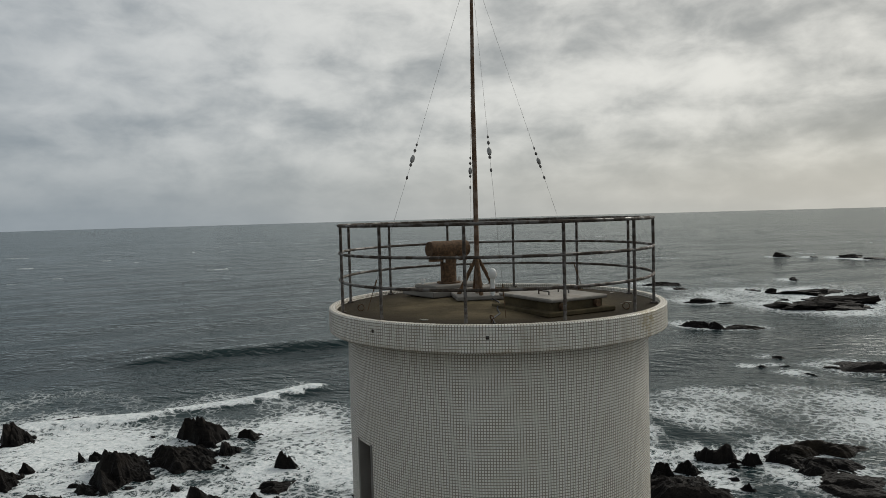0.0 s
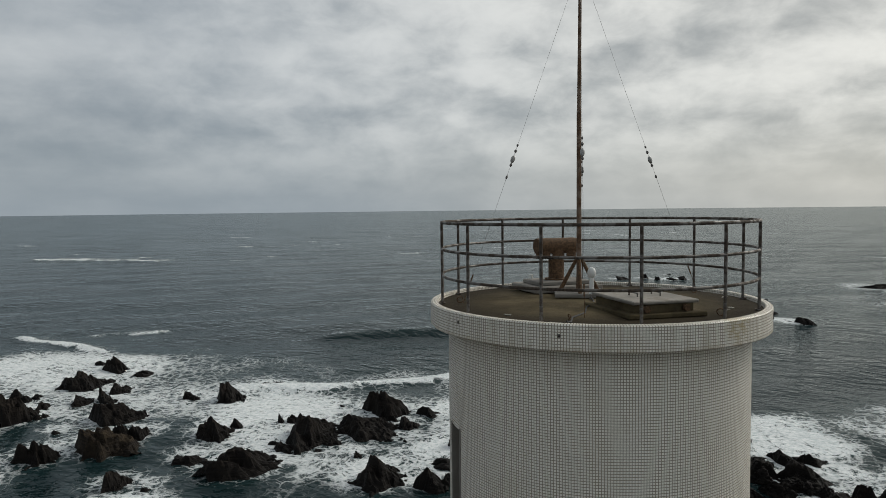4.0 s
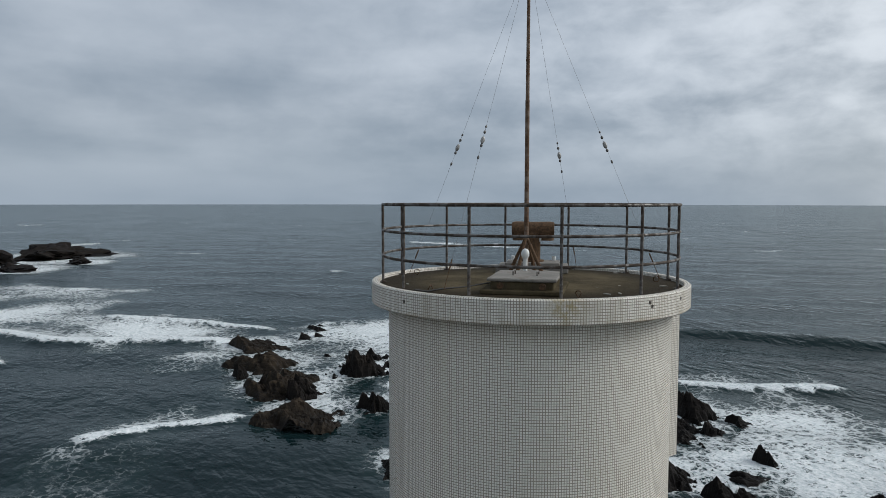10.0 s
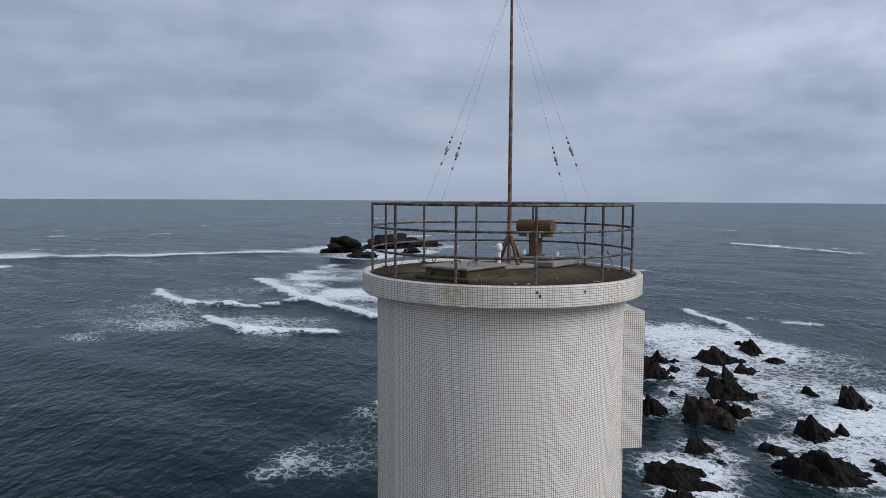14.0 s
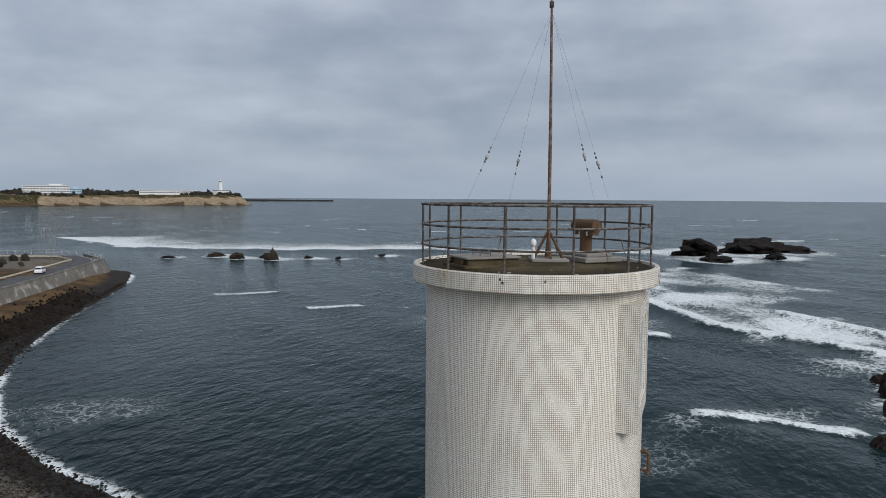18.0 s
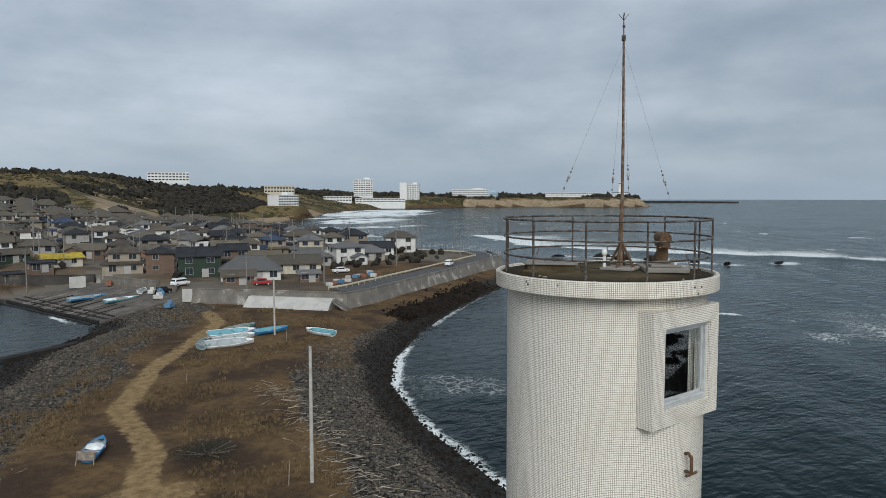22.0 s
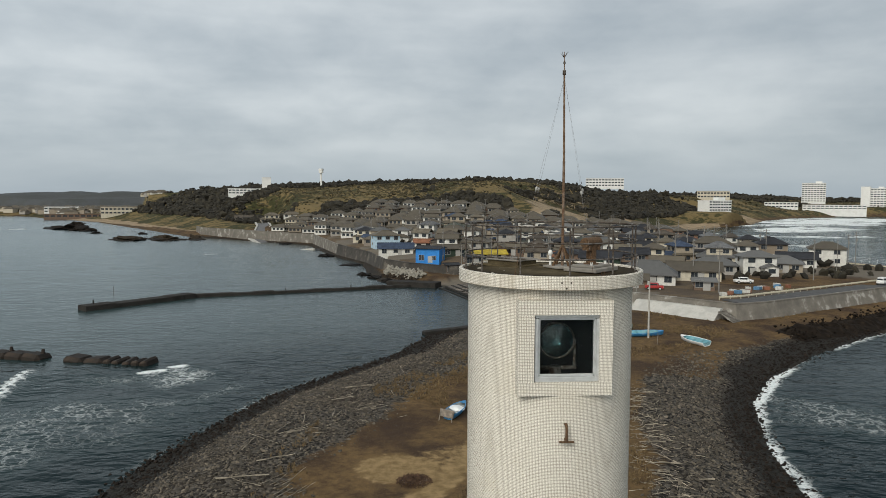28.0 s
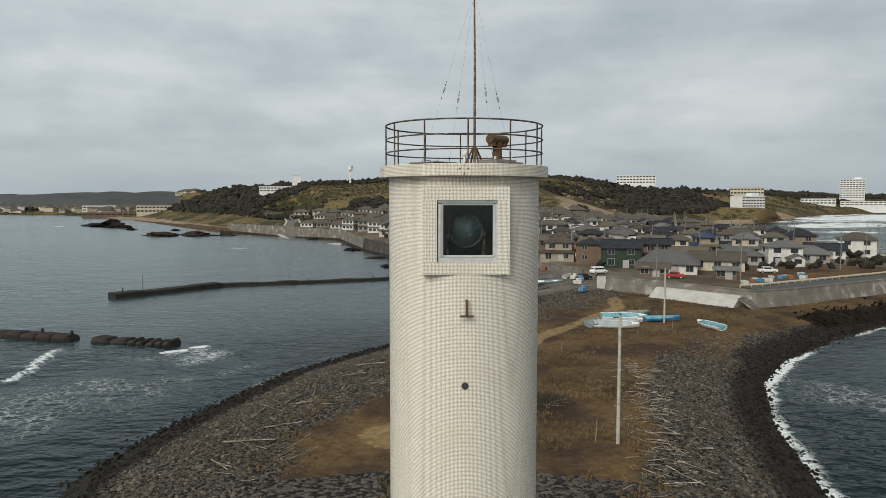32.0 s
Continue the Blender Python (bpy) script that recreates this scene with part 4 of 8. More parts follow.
# ---- rocks in the sea ----
def rock(x, y, w, h, seed, mat=None, name="sea_rock", label="jagged black rock washed by the sea", base=0.0, flat=1.0, small=False):
    bm = bm_new()
    sub = 3 if small else 4 if math.hypot(x, y) < 125 or w > 15 else 3
    bmesh.ops.create_icosphere(bm, subdivisions=sub, radius=1.0)
    rnd = random.Random(seed)
    off = Vector((rnd.uniform(-50, 50), rnd.uniform(-50, 50), rnd.uniform(-50, 50)))
    lean = Vector((rnd.uniform(-0.5, 0.5), rnd.uniform(-0.5, 0.5), 0))
    asp = rnd.uniform(0.55, 0.85)
    cuts = [(Vector((rnd.uniform(-1, 1), rnd.uniform(-1, 1), rnd.uniform(-0.1, 0.9))).normalized(), rnd.uniform(0.45, 0.8)) for _ in range(9)]
    for v in bm.verts:
        p = v.co.copy()
        for nrm, dd in cuts:                  # broken faces
            s = p.dot(nrm) - dd
            if s > 0:
                p -= nrm * s * 0.92
        cr = noise.voronoi(p * 2.3 + off)[0]
        k = 0.92 + 0.48 * noise.noise(p * 1.4 + off) + 0.55 * (cr[1] - cr[0]) - 0.12 + 0.26 * (0.5 - abs(noise.noise(p * 3.6 + off))) + 0.14 * noise.noise(p * 8.0 + off) + 0.07 * noise.noise(p * 17 + off)
        p *= min(1.35, max(0.62, k))
        p += lean * max(p.z, 0) * 0.6
        v.co = Vector((p.x * w * 0.52, p.y * w * 0.52 * asp, p.z * h * flat * 0.76))
    ob = part(name, bm, mat or M_ROCK)
    ob.matrix_world = pose(x, y, base, 0, 0, 168 + rnd.uniform(-30, 30))
    return tagged(ob, label, "rock", "rocks in the surf")


def surf_rock(x, y, w, h, seed, mat, label):
    """A broken rock of tilted beds: each bed climbs slowly northwards and breaks off steeply."""
    r = np.random.default_rng(seed)
    n = int(np.clip(12 + w * 6, 16, 56))
    U, V = np.meshgrid(np.linspace(-0.74, 0.74, n), np.linspace(-0.74, 0.74, n))
    o = 5.0 * (seed % 97)
    su = U + 0.34 * (fbm(U + o, V, 0.42, 0) - 0.5)
    sv = V + 0.34 * (fbm(U, V + o, 0.42, 1) - 0.5)
    val = np.full(U.shape, -0.6)
    for k in range(1 + int(w > 1.8) + int(w > 3.4) + int(w > 5) + int(w > 7)):
        uk, vk = (0.0, 0.0) if k == 0 else r.uniform(-0.36, 0.36, 2)
        lu, lv, hk, a = r.uniform(0.30, 0.55), r.uniform(0.30, 0.52), 1.0 if k == 0 else r.uniform(0.45, 0.92), r.normal(0, 0.3)
        p, q = (su - uk) * math.cos(a) + (sv - vk) * math.sin(a), (sv - vk) * math.cos(a) - (su - uk) * math.sin(a)
        e = q / lv
        prof = np.where(e < 0.5, np.clip((e + 1) / 1.5, 0, 1) ** 0.85 - 0.5 * np.clip(-1 - e, 0, 1), 1 - (e - 0.5) / 0.26)
        val = np.maximum(val, np.minimum(hk * prof, hk * prof * (1 - np.abs(p / lu) ** 2.4)) - 0.6 * np.clip(np.abs(p / lu) - 1, 0, 1))
    val = val + 0.62 * (fbm(U + o, V - o, 0.26, 2) - 0.5) + 0.9 * (0.12 - np.abs(fbm(U - o, V + o, 0.15, 3, 4) - 0.5)) * (val > -0.2)
    z = np.maximum(val * h * 1.12 - 0.10 * h, -1.0 - 0.2 * fbm(U, V, 0.2, 1))
    verts = np.stack([U * w, V * w * r.uniform(0.72, 1.0), z], -1).reshape(-1, 3)
    i, j = np.meshgrid(np.arange(n - 1), np.arange(n - 1))
    c = (j * n + i).ravel()
    faces = np.stack([c, c + 1, c + n + 1, c + n], 1)
    verts, faces, _ = keep_faces(verts, faces, z.ravel() > -0.95)
    ob = new("sea_rock", np_mesh("sea_rock", verts, faces, mat, False))
    ob.matrix_world = pose(x, y, 0, 0, 0, -20 + r.normal(0, 16))
    return tagged(ob, label, "rock", "rocks in the surf")


for i, (x, y, w, h) in enumerate(RIDGE):
    surf_rock(x, y, w * 0.92, h * 0.62, 40 + i, M_ROCK_BROWN, "brown weathered rock ridge with a dark wet foot in the surf")
for i, (x, y, w, h) in enumerate(SURF_ROCKS):
    brown = w > 4.5 and i % 7 == 3
    surf_rock(x, y, w * 0.96, h * 0.68, 100 + i, M_ROCK_BROWN if brown else M_ROCK,
              "jagged brown-black rock in the surf" if brown else "jagged black rock washed by white surf" if w > 2.2 else "small black rock awash in the foam")
for i, (x, y, w, h) in enumerate(SKERRIES):
    tan_ = abs(x - 204) < 3 or abs(x + 133) < 20
    rock(x, y, w, h, 300 + i, M_ROCK_BROWN if tan_ else None, "skerry", "weathered brown skerry standing in the bay" if tan_ else "low dark skerry out in the sea")
# the great rock off the tower's foot: brown ledges, a squared block on top, black boulders round it
def ledge_rock(x, y, w, d, z0, z1, rz, seed, mat, rough=0.5, label="great brown rock built of broken ledges"):
    bm = bm_new()
    bmesh.ops.create_cube(bm, size=1.0)
    bmesh.ops.subdivide_edges(bm, edges=bm.edges, cuts=22, use_grid_fill=True)
    o = Vector((seed * 3.7, seed * 1.9, seed))
    for v in bm.verts:
        p = Vector((v.co.x * w, v.co.y * d, v.co.z * (z1 - z0)))
        t = v.co.z + 0.5
        slope = 1.16 - 0.28 * t
        step = 0.22 * rough * (math.sin((p.z + 0.6 * noise.noise(p * 0.35 + o)) * 4.2))
        q = p * 0.55 + o
        k = rough * (0.9 * noise.noise(q * 0.5) + 0.55 * noise.noise(q * 1.3) + 0.28 * noise.noise(q * 3.1)) + step
        round_ = 1 - 0.16 * (abs(v.co.x * 2) ** 4) * (abs(v.co.y * 2) ** 4)
        side_ = Vector((v.co.x, v.co.y, 0))
        side_ = side_.normalized() if side_.length > 1e-4 else Vector((0, 0, 0))
        v.co = Vector((p.x * slope * round_, p.y * slope * round_, p.z + (z1 + z0) / 2)) + side_ * k * 1.1 + Vector((0, 0, k * (0.55 if t > 0.9 else 0.2)))
    ob = part("great_rock", bm, mat)
    ob.matrix_world = pose(x, y, 0, 0, 0, rz)
    return tagged(ob, label, "rock", "rocks in the surf")


ledge_rock(9.2, -54, 10.0, 7, -1.2, 3.4, 20, 1, M_ROCK_BROWN, 1.25)
ledge_rock(10.0, -56.0, 5.6, 4.4, 2.0, 5.2, 12, 2, rock_mat("rock_tan", (0.055, 0.044, 0.031), (0.12, 0.098, 0.068)), 0.22, "squared tan block standing on the great rock")
ledge_rock(11.2, -57.2, 4.4, 3.2, 3.6, 6.4, -8, 6, M_ROCK_BROWN, 0.9, "dark jagged crown behind the squared block")
ledge_rock(14.6, -58.5, 4.4, 4.4, -1.2, 2.6, 35, 4, M_ROCK, 1.1, "black broken ledge at the foot of the great rock")
for i, (x, y, w, h, mat) in enumerate([(12, -63, 4, 2.0, M_ROCK), (5.5, -61, 4, 1.6, M_ROCK), (3.4, -54.5, 3.0, 1.6, M_ROCK), (1.2, -55.4, 2.4, 1.3, M_ROCK), (-0.2, -53.2, 2.8, 1.5, M_ROCK), (-1.6, -55.0, 2.2, 1.2, M_ROCK), (2.2, -51.6, 3.0, 1.2, M_ROCK), (-3.6, -54.6, 1.8, 0.9, M_ROCK), (16.6, -55.0, 2.4, 1.3, M_ROCK)]):
    rock(x, y, w, h, 500 + i, mat, "sea_rock", "jagged black boulder at the foot of the great rock")

# ---- the tower ----
DECK, RIM_R, BODY_R, RAIL_R = 22.0, 1.9, 1.697, 1.765
GROUND0 = 1.6
WIN_HALF, WIN_LO, WIN_HI = 0.625, DECK - 2.02, DECK - 0.74
tower = thing("lighthouse", pose(0, 0, 0), "round tower clad in small white mosaic tiles, with a roof deck", "lighthouse")


def body_hole(a, z):
    x = BODY_R * math.cos(radians(a))
    if math.sin(radians(a)) < 0 and abs(x) < WIN_HALF and WIN_LO < z < WIN_HI:
        return True
    return 38.0 < a < 48.0 and DECK - 2.75 < z < DECK - 1.36


def heights(marks, step):
    zs = []
    for a, b in zip(marks, marks[1:]):
        n = max(1, round((b - a) / step))
        zs += [a + (b - a) * i / n for i in range(n)]
    return zs + [marks[-1]]


zs = heights([GROUND0 - 0.6, DECK - 4, DECK - 2.75, WIN_LO, DECK - 1.36, WIN_HI, DECK - 0.30], 1.2)
part("wall", lathe(bm_new(), [(BODY_R, z) for z in zs] + [(BODY_R + 0.02, DECK - 0.262)], 180, uv=BODY_R, hole=body_hole), M_TILE, tower, smooth=True)
# near-black lining carries the room's darkness in its colour
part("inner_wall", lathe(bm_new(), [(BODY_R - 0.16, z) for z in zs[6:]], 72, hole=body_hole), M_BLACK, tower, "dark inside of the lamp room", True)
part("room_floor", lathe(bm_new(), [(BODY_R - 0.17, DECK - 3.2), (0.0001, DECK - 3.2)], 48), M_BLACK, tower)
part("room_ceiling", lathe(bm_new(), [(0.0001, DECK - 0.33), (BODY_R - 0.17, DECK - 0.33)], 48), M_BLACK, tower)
# the projecting rim round the deck
rim = [(BODY_R - 0.02, DECK - 0.258), (RIM_R - 0.012, DECK - 0.258), (RIM_R, DECK - 0.246), (RIM_R, DECK - 0.012), (RIM_R - 0.012, DECK), (RIM_R - 0.075, DECK), (RIM_R - 0.085, DECK - 0.05)]
part("parapet", lathe(bm_new(), rim, 180, uv=RIM_R), M_TILE_RIM, tower, "projecting tiled band with rust stains", True)
part("deck", lathe(bm_new(), [(RIM_R - 0.09, DECK - 0.04), (1.4, DECK - 0.025), (0.7, DECK - 0.005), (0.0001, DECK + 0.002)], 96), M_DECK, tower, "flat mossy concrete roof deck", True)
# drain holes and stains on the rim
for a, dz in ((180, -0.11), (197, -0.08), (179, -0.07), (-95.7, -0.11), (-90.5, -0.11), (-93, -0.215), (96, -0.11), (60, -0.1)):
    bm = bm_new()
    box(bm, (RIM_R, 0, DECK + dz), (0.012, 0.03, 0.034), bev=0.004, m=Matrix.Rotation(radians(a), 4, "Z"))
    part("bolt_hole", bm, M_RAIL, tower)
# slot window on the seaward side
a = radians(43)
mslot = pose(0, 0, DECK - 2.05) @ Matrix.Rotation(a, 4, "Z")
slot = part("slot_window", box(bm_new(), (BODY_R - 0.20, 0, 0), (0.03, 0.34, 1.42), m=mslot), M_BLACK, tower, "narrow recessed window with a dark pane")
for sy in (-1, 1):
    part("jamb", box(bm_new(), (BODY_R - 0.10, sy * 0.152, 0), (0.20, 0.03, 1.42), m=mslot), M_CONC, slot)
part("sill", box(bm_new(), (BODY_R - 0.09, 0, -0.70), (0.22, 0.34, 0.03), m=mslot), M_CONC, slot)
part("mullion", box(bm_new(), (BODY_R - 0.17, 0, 0), (0.03, 0.03, 1.36), m=mslot), M_RAIL, slot)

# the big lamp window in its projecting tiled surround
WF = -1.70
SUR = 0.9
SX = -0.05
lamp_window = part("window_surround", bm_new(), M_TILE, tower)
bm = bm_new()
lay = bm.loops.layers.uv.new("metres")


def quad_uv(bm, lay, pts, u, v):
    vs = [bm.verts.new(p) for p in pts]
    f = bm.faces.new(vs)
    for lo in f.loops:
        lo[lay].uv = (lo.vert.co.dot(Vector(u)), lo.vert.co.dot(Vector(v)))
    return f


T, B, OT, OB = DECK - 0.46, DECK - 2.27, WIN_HI, WIN_LO
yb = -1.36
X, Z = (1, 0, 0), (0, 0, 1)
for x0, x1, z0, z1 in ((-SUR, SUR, OT, T), (-SUR, SUR, B, OB), (-SUR, -WIN_HALF, OB, OT), (WIN_HALF, SUR, OB, OT)):
    quad_uv(bm, lay, [(x0, WF, z0), (x1, WF, z0), (x1, WF, z1), (x0, WF, z1)], X, Z)
for sx in (-1, 1):
    p = [(sx * SUR, yb, B), (sx * SUR, WF, B), (sx * SUR, WF, T), (sx * SUR, yb, T)]
    quad_uv(bm, lay, p if sx < 0 else p[::-1], (0, 1, 0), Z)
    p = [(sx * WIN_HALF, WF, OB), (sx * WIN_HALF, -1.3, OB), (sx * WIN_HALF, -1.3, OT), (sx * WIN_HALF, WF, OT)]
    quad_uv(bm, lay, p if sx < 0 else p[::-1], (0, 1, 0), Z)
for z, s in ((T, 1), (B, -1)):
    p = [(-SUR, WF, z), (SUR, WF, z), (SUR, yb, z), (-SUR, yb, z)]
    quad_uv(bm, lay, p if s > 0 else p[::-1], X, (0, 1, 0))
for z, s in ((OB, 1), (OT, -1)):
    p = [(-WIN_HALF, WF, z), (WIN_HALF, WF, z), (WIN_HALF, -1.3, z), (-WIN_HALF, -1.3, z)]
    quad_uv(bm, lay, p if s > 0 else p[::-1], X, (0, 1, 0))
for v in bm.verts:
    v.co.x += SX if abs(v.co.x) > 0.8 else -0.02
bm.to_mesh(lamp_window.data)
bm.free()
frame_y = WF + 0.10
zm, hh = (OT + OB) / 2, (OT - OB) / 2
for cx, cz, sx, sz in ((0, OT - 0.03, 2 * WIN_HALF - 0.01, 0.06), (0, OB + 0.045, 2 * WIN_HALF - 0.01, 0.09), (-WIN_HALF + 0.035, zm, 0.07, 2 * hh - 0.15), (WIN_HALF - 0.035, zm, 0.07, 2 * hh - 0.15)):
    part("frame_bar", box(bm_new(), (cx, frame_y, cz), (sx, 0.09, sz), bev=0.008), M_ALU, lamp_window, "silver aluminium frame bar")
for cx, cz, sx, sz in ((0, OT - 0.085, 1.08, 0.045), (0, OB + 0.115, 1.08, 0.045), (-0.535, zm, 0.045, 1.10), (0.535, zm, 0.045, 1.10)):
    part("sash_bar", box(bm_new(), (cx, frame_y + 0.03, cz), (sx, 0.05, sz), bev=0.005), M_ALU, lamp_window)
pane = part("pane", box(bm_new(), (0, frame_y + 0.03, zm + 0.015), (1.04, 0.008, 1.06)), M_GLASS, lamp_window, "large clear pane")
pane.visible_shadow = False
for dz in (-0.62, -1.40, -1.86):
    part("hinge", box(bm_new(), (-SUR - 0.006, WF + 0.03, DECK + dz), (0.014, 0.035, 0.07), bev=0.003), M_RAIL, lamp_window)

# the lamp behind the pane
M_LENS = glass_mat("lamp_glass", (0.55, 0.75, 0.75), 0.08)
M_CHROME = plain("lamp_reflector", (0.20, 0.26, 0.27), 0.15, 0.9, 3.0, 0.3)
lamp = thing("searchlight", pose(0.02, -0.55, DECK - 1.42), "round searchlight with a glass lens in the dark lamp room", "lamp")
RX = Matrix.Rotation(radians(90), 4, "X")
bm = lathe(bm_new(), [(0.0001, -0.26), (0.22, -0.2), (0.36, 0.0), (0.375, 0.12), (0.36, 0.14), (0.34, 0.12)], 40)
bm.transform(RX)
part("drum", bm, M_RAIL, lamp, "dark metal drum", True)
bm = lathe(bm_new(), [(0.0001, -0.1), (0.15, -0.07), (0.28, 0.02), (0.335, 0.11)], 40)
bm.transform(RX)
part("reflector", bm, M_CHROME, lamp, "", True)
bm = lathe(bm_new(), [(0.0001, 0.19), (0.2, 0.165), (0.335, 0.125), (0.335, 0.118), (0.0001, 0.17)], 40)
bm.transform(RX)
part("lens", bm, M_LENS, lamp, "domed greenish lens", True)
for sx in (-0.4, 0.4):
    part("yoke_arm", rod(bm_new(), (sx, 0, 0), (sx, 0, -0.6), 0.03), M_RAIL, lamp)
part("stand", rod(bm_new(), (0, 0, -1.78), (0, 0, -0.55), 0.16, 0.12, 16), M_RAIL, lamp)
part("crossbar", box(bm_new(), (0, 0, -0.58), (0.86, 0.1, 0.06)), M_RAIL, lamp)

# overflow pipe and vent hole on the seaward face
hook = thing("wall_pipe", pose(-0.035, -BODY_R, DECK - 3.12), "rusty hooked pipe with a cross foot on the tiled wall", "pipe")
bm = bm_new()
pts = [(0, 0.02, 0.30), (0, -0.06, 0.32), (0, -0.115, 0.27), (0, -0.12, 0.0)]
for p, q in zip(pts, pts[1:]):
    rod(bm, p, q, 0.027, n=12)
for p in pts[1:-1]:
    bmesh.ops.create_uvsphere(bm, u_segments=10, v_segments=6, radius=0.0275, matrix=Matrix.Translation(p))
part("bent_pipe", bm, M_RUST, hook, smooth=True)
part("foot", rod(bm_new(), (-0.14, -0.12, 0), (0.14, -0.12, 0), 0.022, n=12), M_RUST, hook, smooth=True)
part("bracket", box(bm_new(), (0, -0.05, 0.02), (0.04, 0.14, 0.03)), M_RUST, hook)
# near-black disc on the unbroken wall stands for the hole's shade
vent = part("vent_hole", rod(bm_new(), (-0.06, -BODY_R - 0.012, DECK - 4.6), (-0.06, -BODY_R + 0.05, DECK - 4.6), 0.075, n=24), M_BLACK, tower, "round dark vent hole")
part("vent_bar", box(bm_new(), (-0.06, -BODY_R - 0.016, DECK - 4.6), (0.012, 0.008, 0.14)), M_RAIL, vent)

# ---- railing ----
railing = thing("railing", pose(0, 0, DECK), "round three-bar metal railing, rusty brown, on the roof deck", "railing")
RAIL_Z = (0.905, 0.60, 0.30)
for z, r in zip(RAIL_Z, (0.0175, 0.0155, 0.0155)):
    bm = bm_new()
    n, k = 96, 10
    ring = [[bm.verts.new(((RAIL_R + r * math.cos(2 * math.pi * j / k)) * math.cos(2 * math.pi * i / n), (RAIL_R + r * math.cos(2 * math.pi * j / k)) * math.sin(2 * math.pi * i / n),
             z + r * math.sin(2 * math.pi * j / k))) for j in range(k)] for i in range(n)]
    for i in range(n):
        for j in range(k):
            bm.faces.new((ring[i][j], ring[(i + 1) % n][j], ring[(i + 1) % n][(j + 1) % k], ring[i][(j + 1) % k]))
    part("top_rail" if z > 0.8 else "rail", bm, M_RAIL, railing, smooth=True)
post = mesh_of("post", rod(rod(bm_new(), (0, 0, -0.06), (0, 0, 0.90), 0.0165, n=12), (0, 0, -0.035), (0, 0, -0.02), 0.04, n=12), M_RAIL, True)
for i in range(12):
    ob = part("post", post, None, railing)
    ob.location = (RAIL_R * math.cos(radians(29.5 + 30 * i)), RAIL_R * math.sin(radians(29.5 + 30 * i)), 0)

# ---- mast with its stays ----
MX, MY = 0.23, -0.177
mast = thing("aerial_mast", pose(MX, MY, DECK), "slim rusty steel mast with a forked tip and four guy wires", "mast")
part("pole", rod(rod(rod(bm_new(), (0, 0, 0.0), (0, 0, 2.2), 0.030, 0.027, 14), (0, 0, 2.2), (-0.02, 0.01, 4.0), 0.024, 0.018, 14), (-0.02, 0.01, 4.0), (-0.025, 0.013, 4.42), 0.012, 0.007, 10), rust_metal("mast_paint", (0.20, 0.145, 0.105), (0.12, 0.07, 0.04), amount=0.6), mast, smooth=True)
part("collar", rod(bm_new(), (-0.02, 0.01, 3.96), (-0.02, 0.01, 4.05), 0.036, n=12), M_RAIL, mast)
part("collar", rod(bm_new(), (-0.02, 0.01, 4.18), (-0.02, 0.01, 4.22), 0.024, n=12), M_RAIL, mast)
for i in range(4):
    a = radians(45 + 90 * i)
    part("tip_prong", rod(bm_new(), (-0.025, 0.013, 4.30), (-0.025 + 0.09 * math.cos(a), 0.013 + 0.09 * math.sin(a), 4.41), 0.006, 0.004, 6), M_RAIL, mast)
    b = radians(20 + 90 * i)
    part("brace", rod(bm_new(), (0.24 * math.cos(b), 0.24 * math.sin(b), 0.03), (0.02 * math.cos(b), 0.02 * math.sin(b), 0.46), 0.026, 0.02, 8), M_RUST, mast)
part("base_plate", box(bm_new(), (0, 0, 0.03), (0.58, 0.58, 0.05), 20, bev=0.01), M_CONC, mast)
M_WIRE = plain("stay_wire", (0.16, 0.15, 0.14), 0.6, 0.6)
M_PORC = plain("porcelain", (0.34, 0.33, 0.31), 0.3, 0, 20, 0.15)
top = Vector((-0.015, 0.008, 3.9))
for ix, iy, iz in ((0.81, 0.48, 1.62), (-0.09, 0.77, 1.64), (0.41, -0.90, 1.55), (-0.47, -0.82, 1.63)):
    p = Vector((ix - MX, iy - MY, iz))
    d = (p - top).normalized()
    foot = top + d * ((top.z + 0.0) / -d.z)
    stay = part("guy_wire", rod(bm_new(), top, foot, 0.0014, n=5), M_WIRE, mast)
    for s, rr, hh2, mm in ((-0.17, 0.012, 0.03, M_WIRE), (-0.10, 0.016, 0.035, M_WIRE), (0.0, 0.025, 0.08, M_PORC), (0.07, 0.016, 0.035, M_WIRE), (0.22, 0.013, 0.04, M_WIRE)):
        bm = bm_new()
        bmesh.ops.create_uvsphere(bm, u_segments=12, v_segments=8, radius=1.0)
        bm.transform(Matrix.Translation(p + d * s) @ d.to_track_quat("Z", "Y").to_matrix().to_4x4() @ Matrix.Diagonal((rr, rr, hh2 * 0.6, 1)))
        part("insulator" if mm is M_PORC else "wire_clamp", bm, mm, stay, "grey egg insulator" if mm is M_PORC else "", True)
    part("turnbuckle", rod(rod(bm_new(), foot - d * 0.34, foot - d * 0.22, 0.008, n=8), foot - d * 0.22, foot, 0.004, n=6), M_RUST, stay)

# ---- fog horn on its plinth ----
horn = thing("fog_horn", pose(0.69, -0.70, DECK, 0, 0, 46), "rusted iron T-shaped horn on a concrete plinth", "horn")
part("plinth", box(box(bm_new(), (0, 0, 0.04), (0.95, 0.72, 0.08), bev=0.012), (0, 0, 0.105), (0.72, 0.5, 0.05), bev=0.01), M_CONC, horn)
part("pipe", rod(rod(bm_new(), (0, 0, 0.10), (0, 0, 0.56), 0.10, n=20), (0, 0, 0.12), (0, 0, 0.15), 0.15, n=20), M_RUST, horn, smooth=True)
bm = lathe(bm_new(), [(0.07, 0.275), (0.100, 0.28), (0.106, 0.22), (0.104, 0.13), (0.102, 0.0), (0.104, -0.13), (0.106, -0.22), (0.100, -0.28), (0.07, -0.275)], 28)
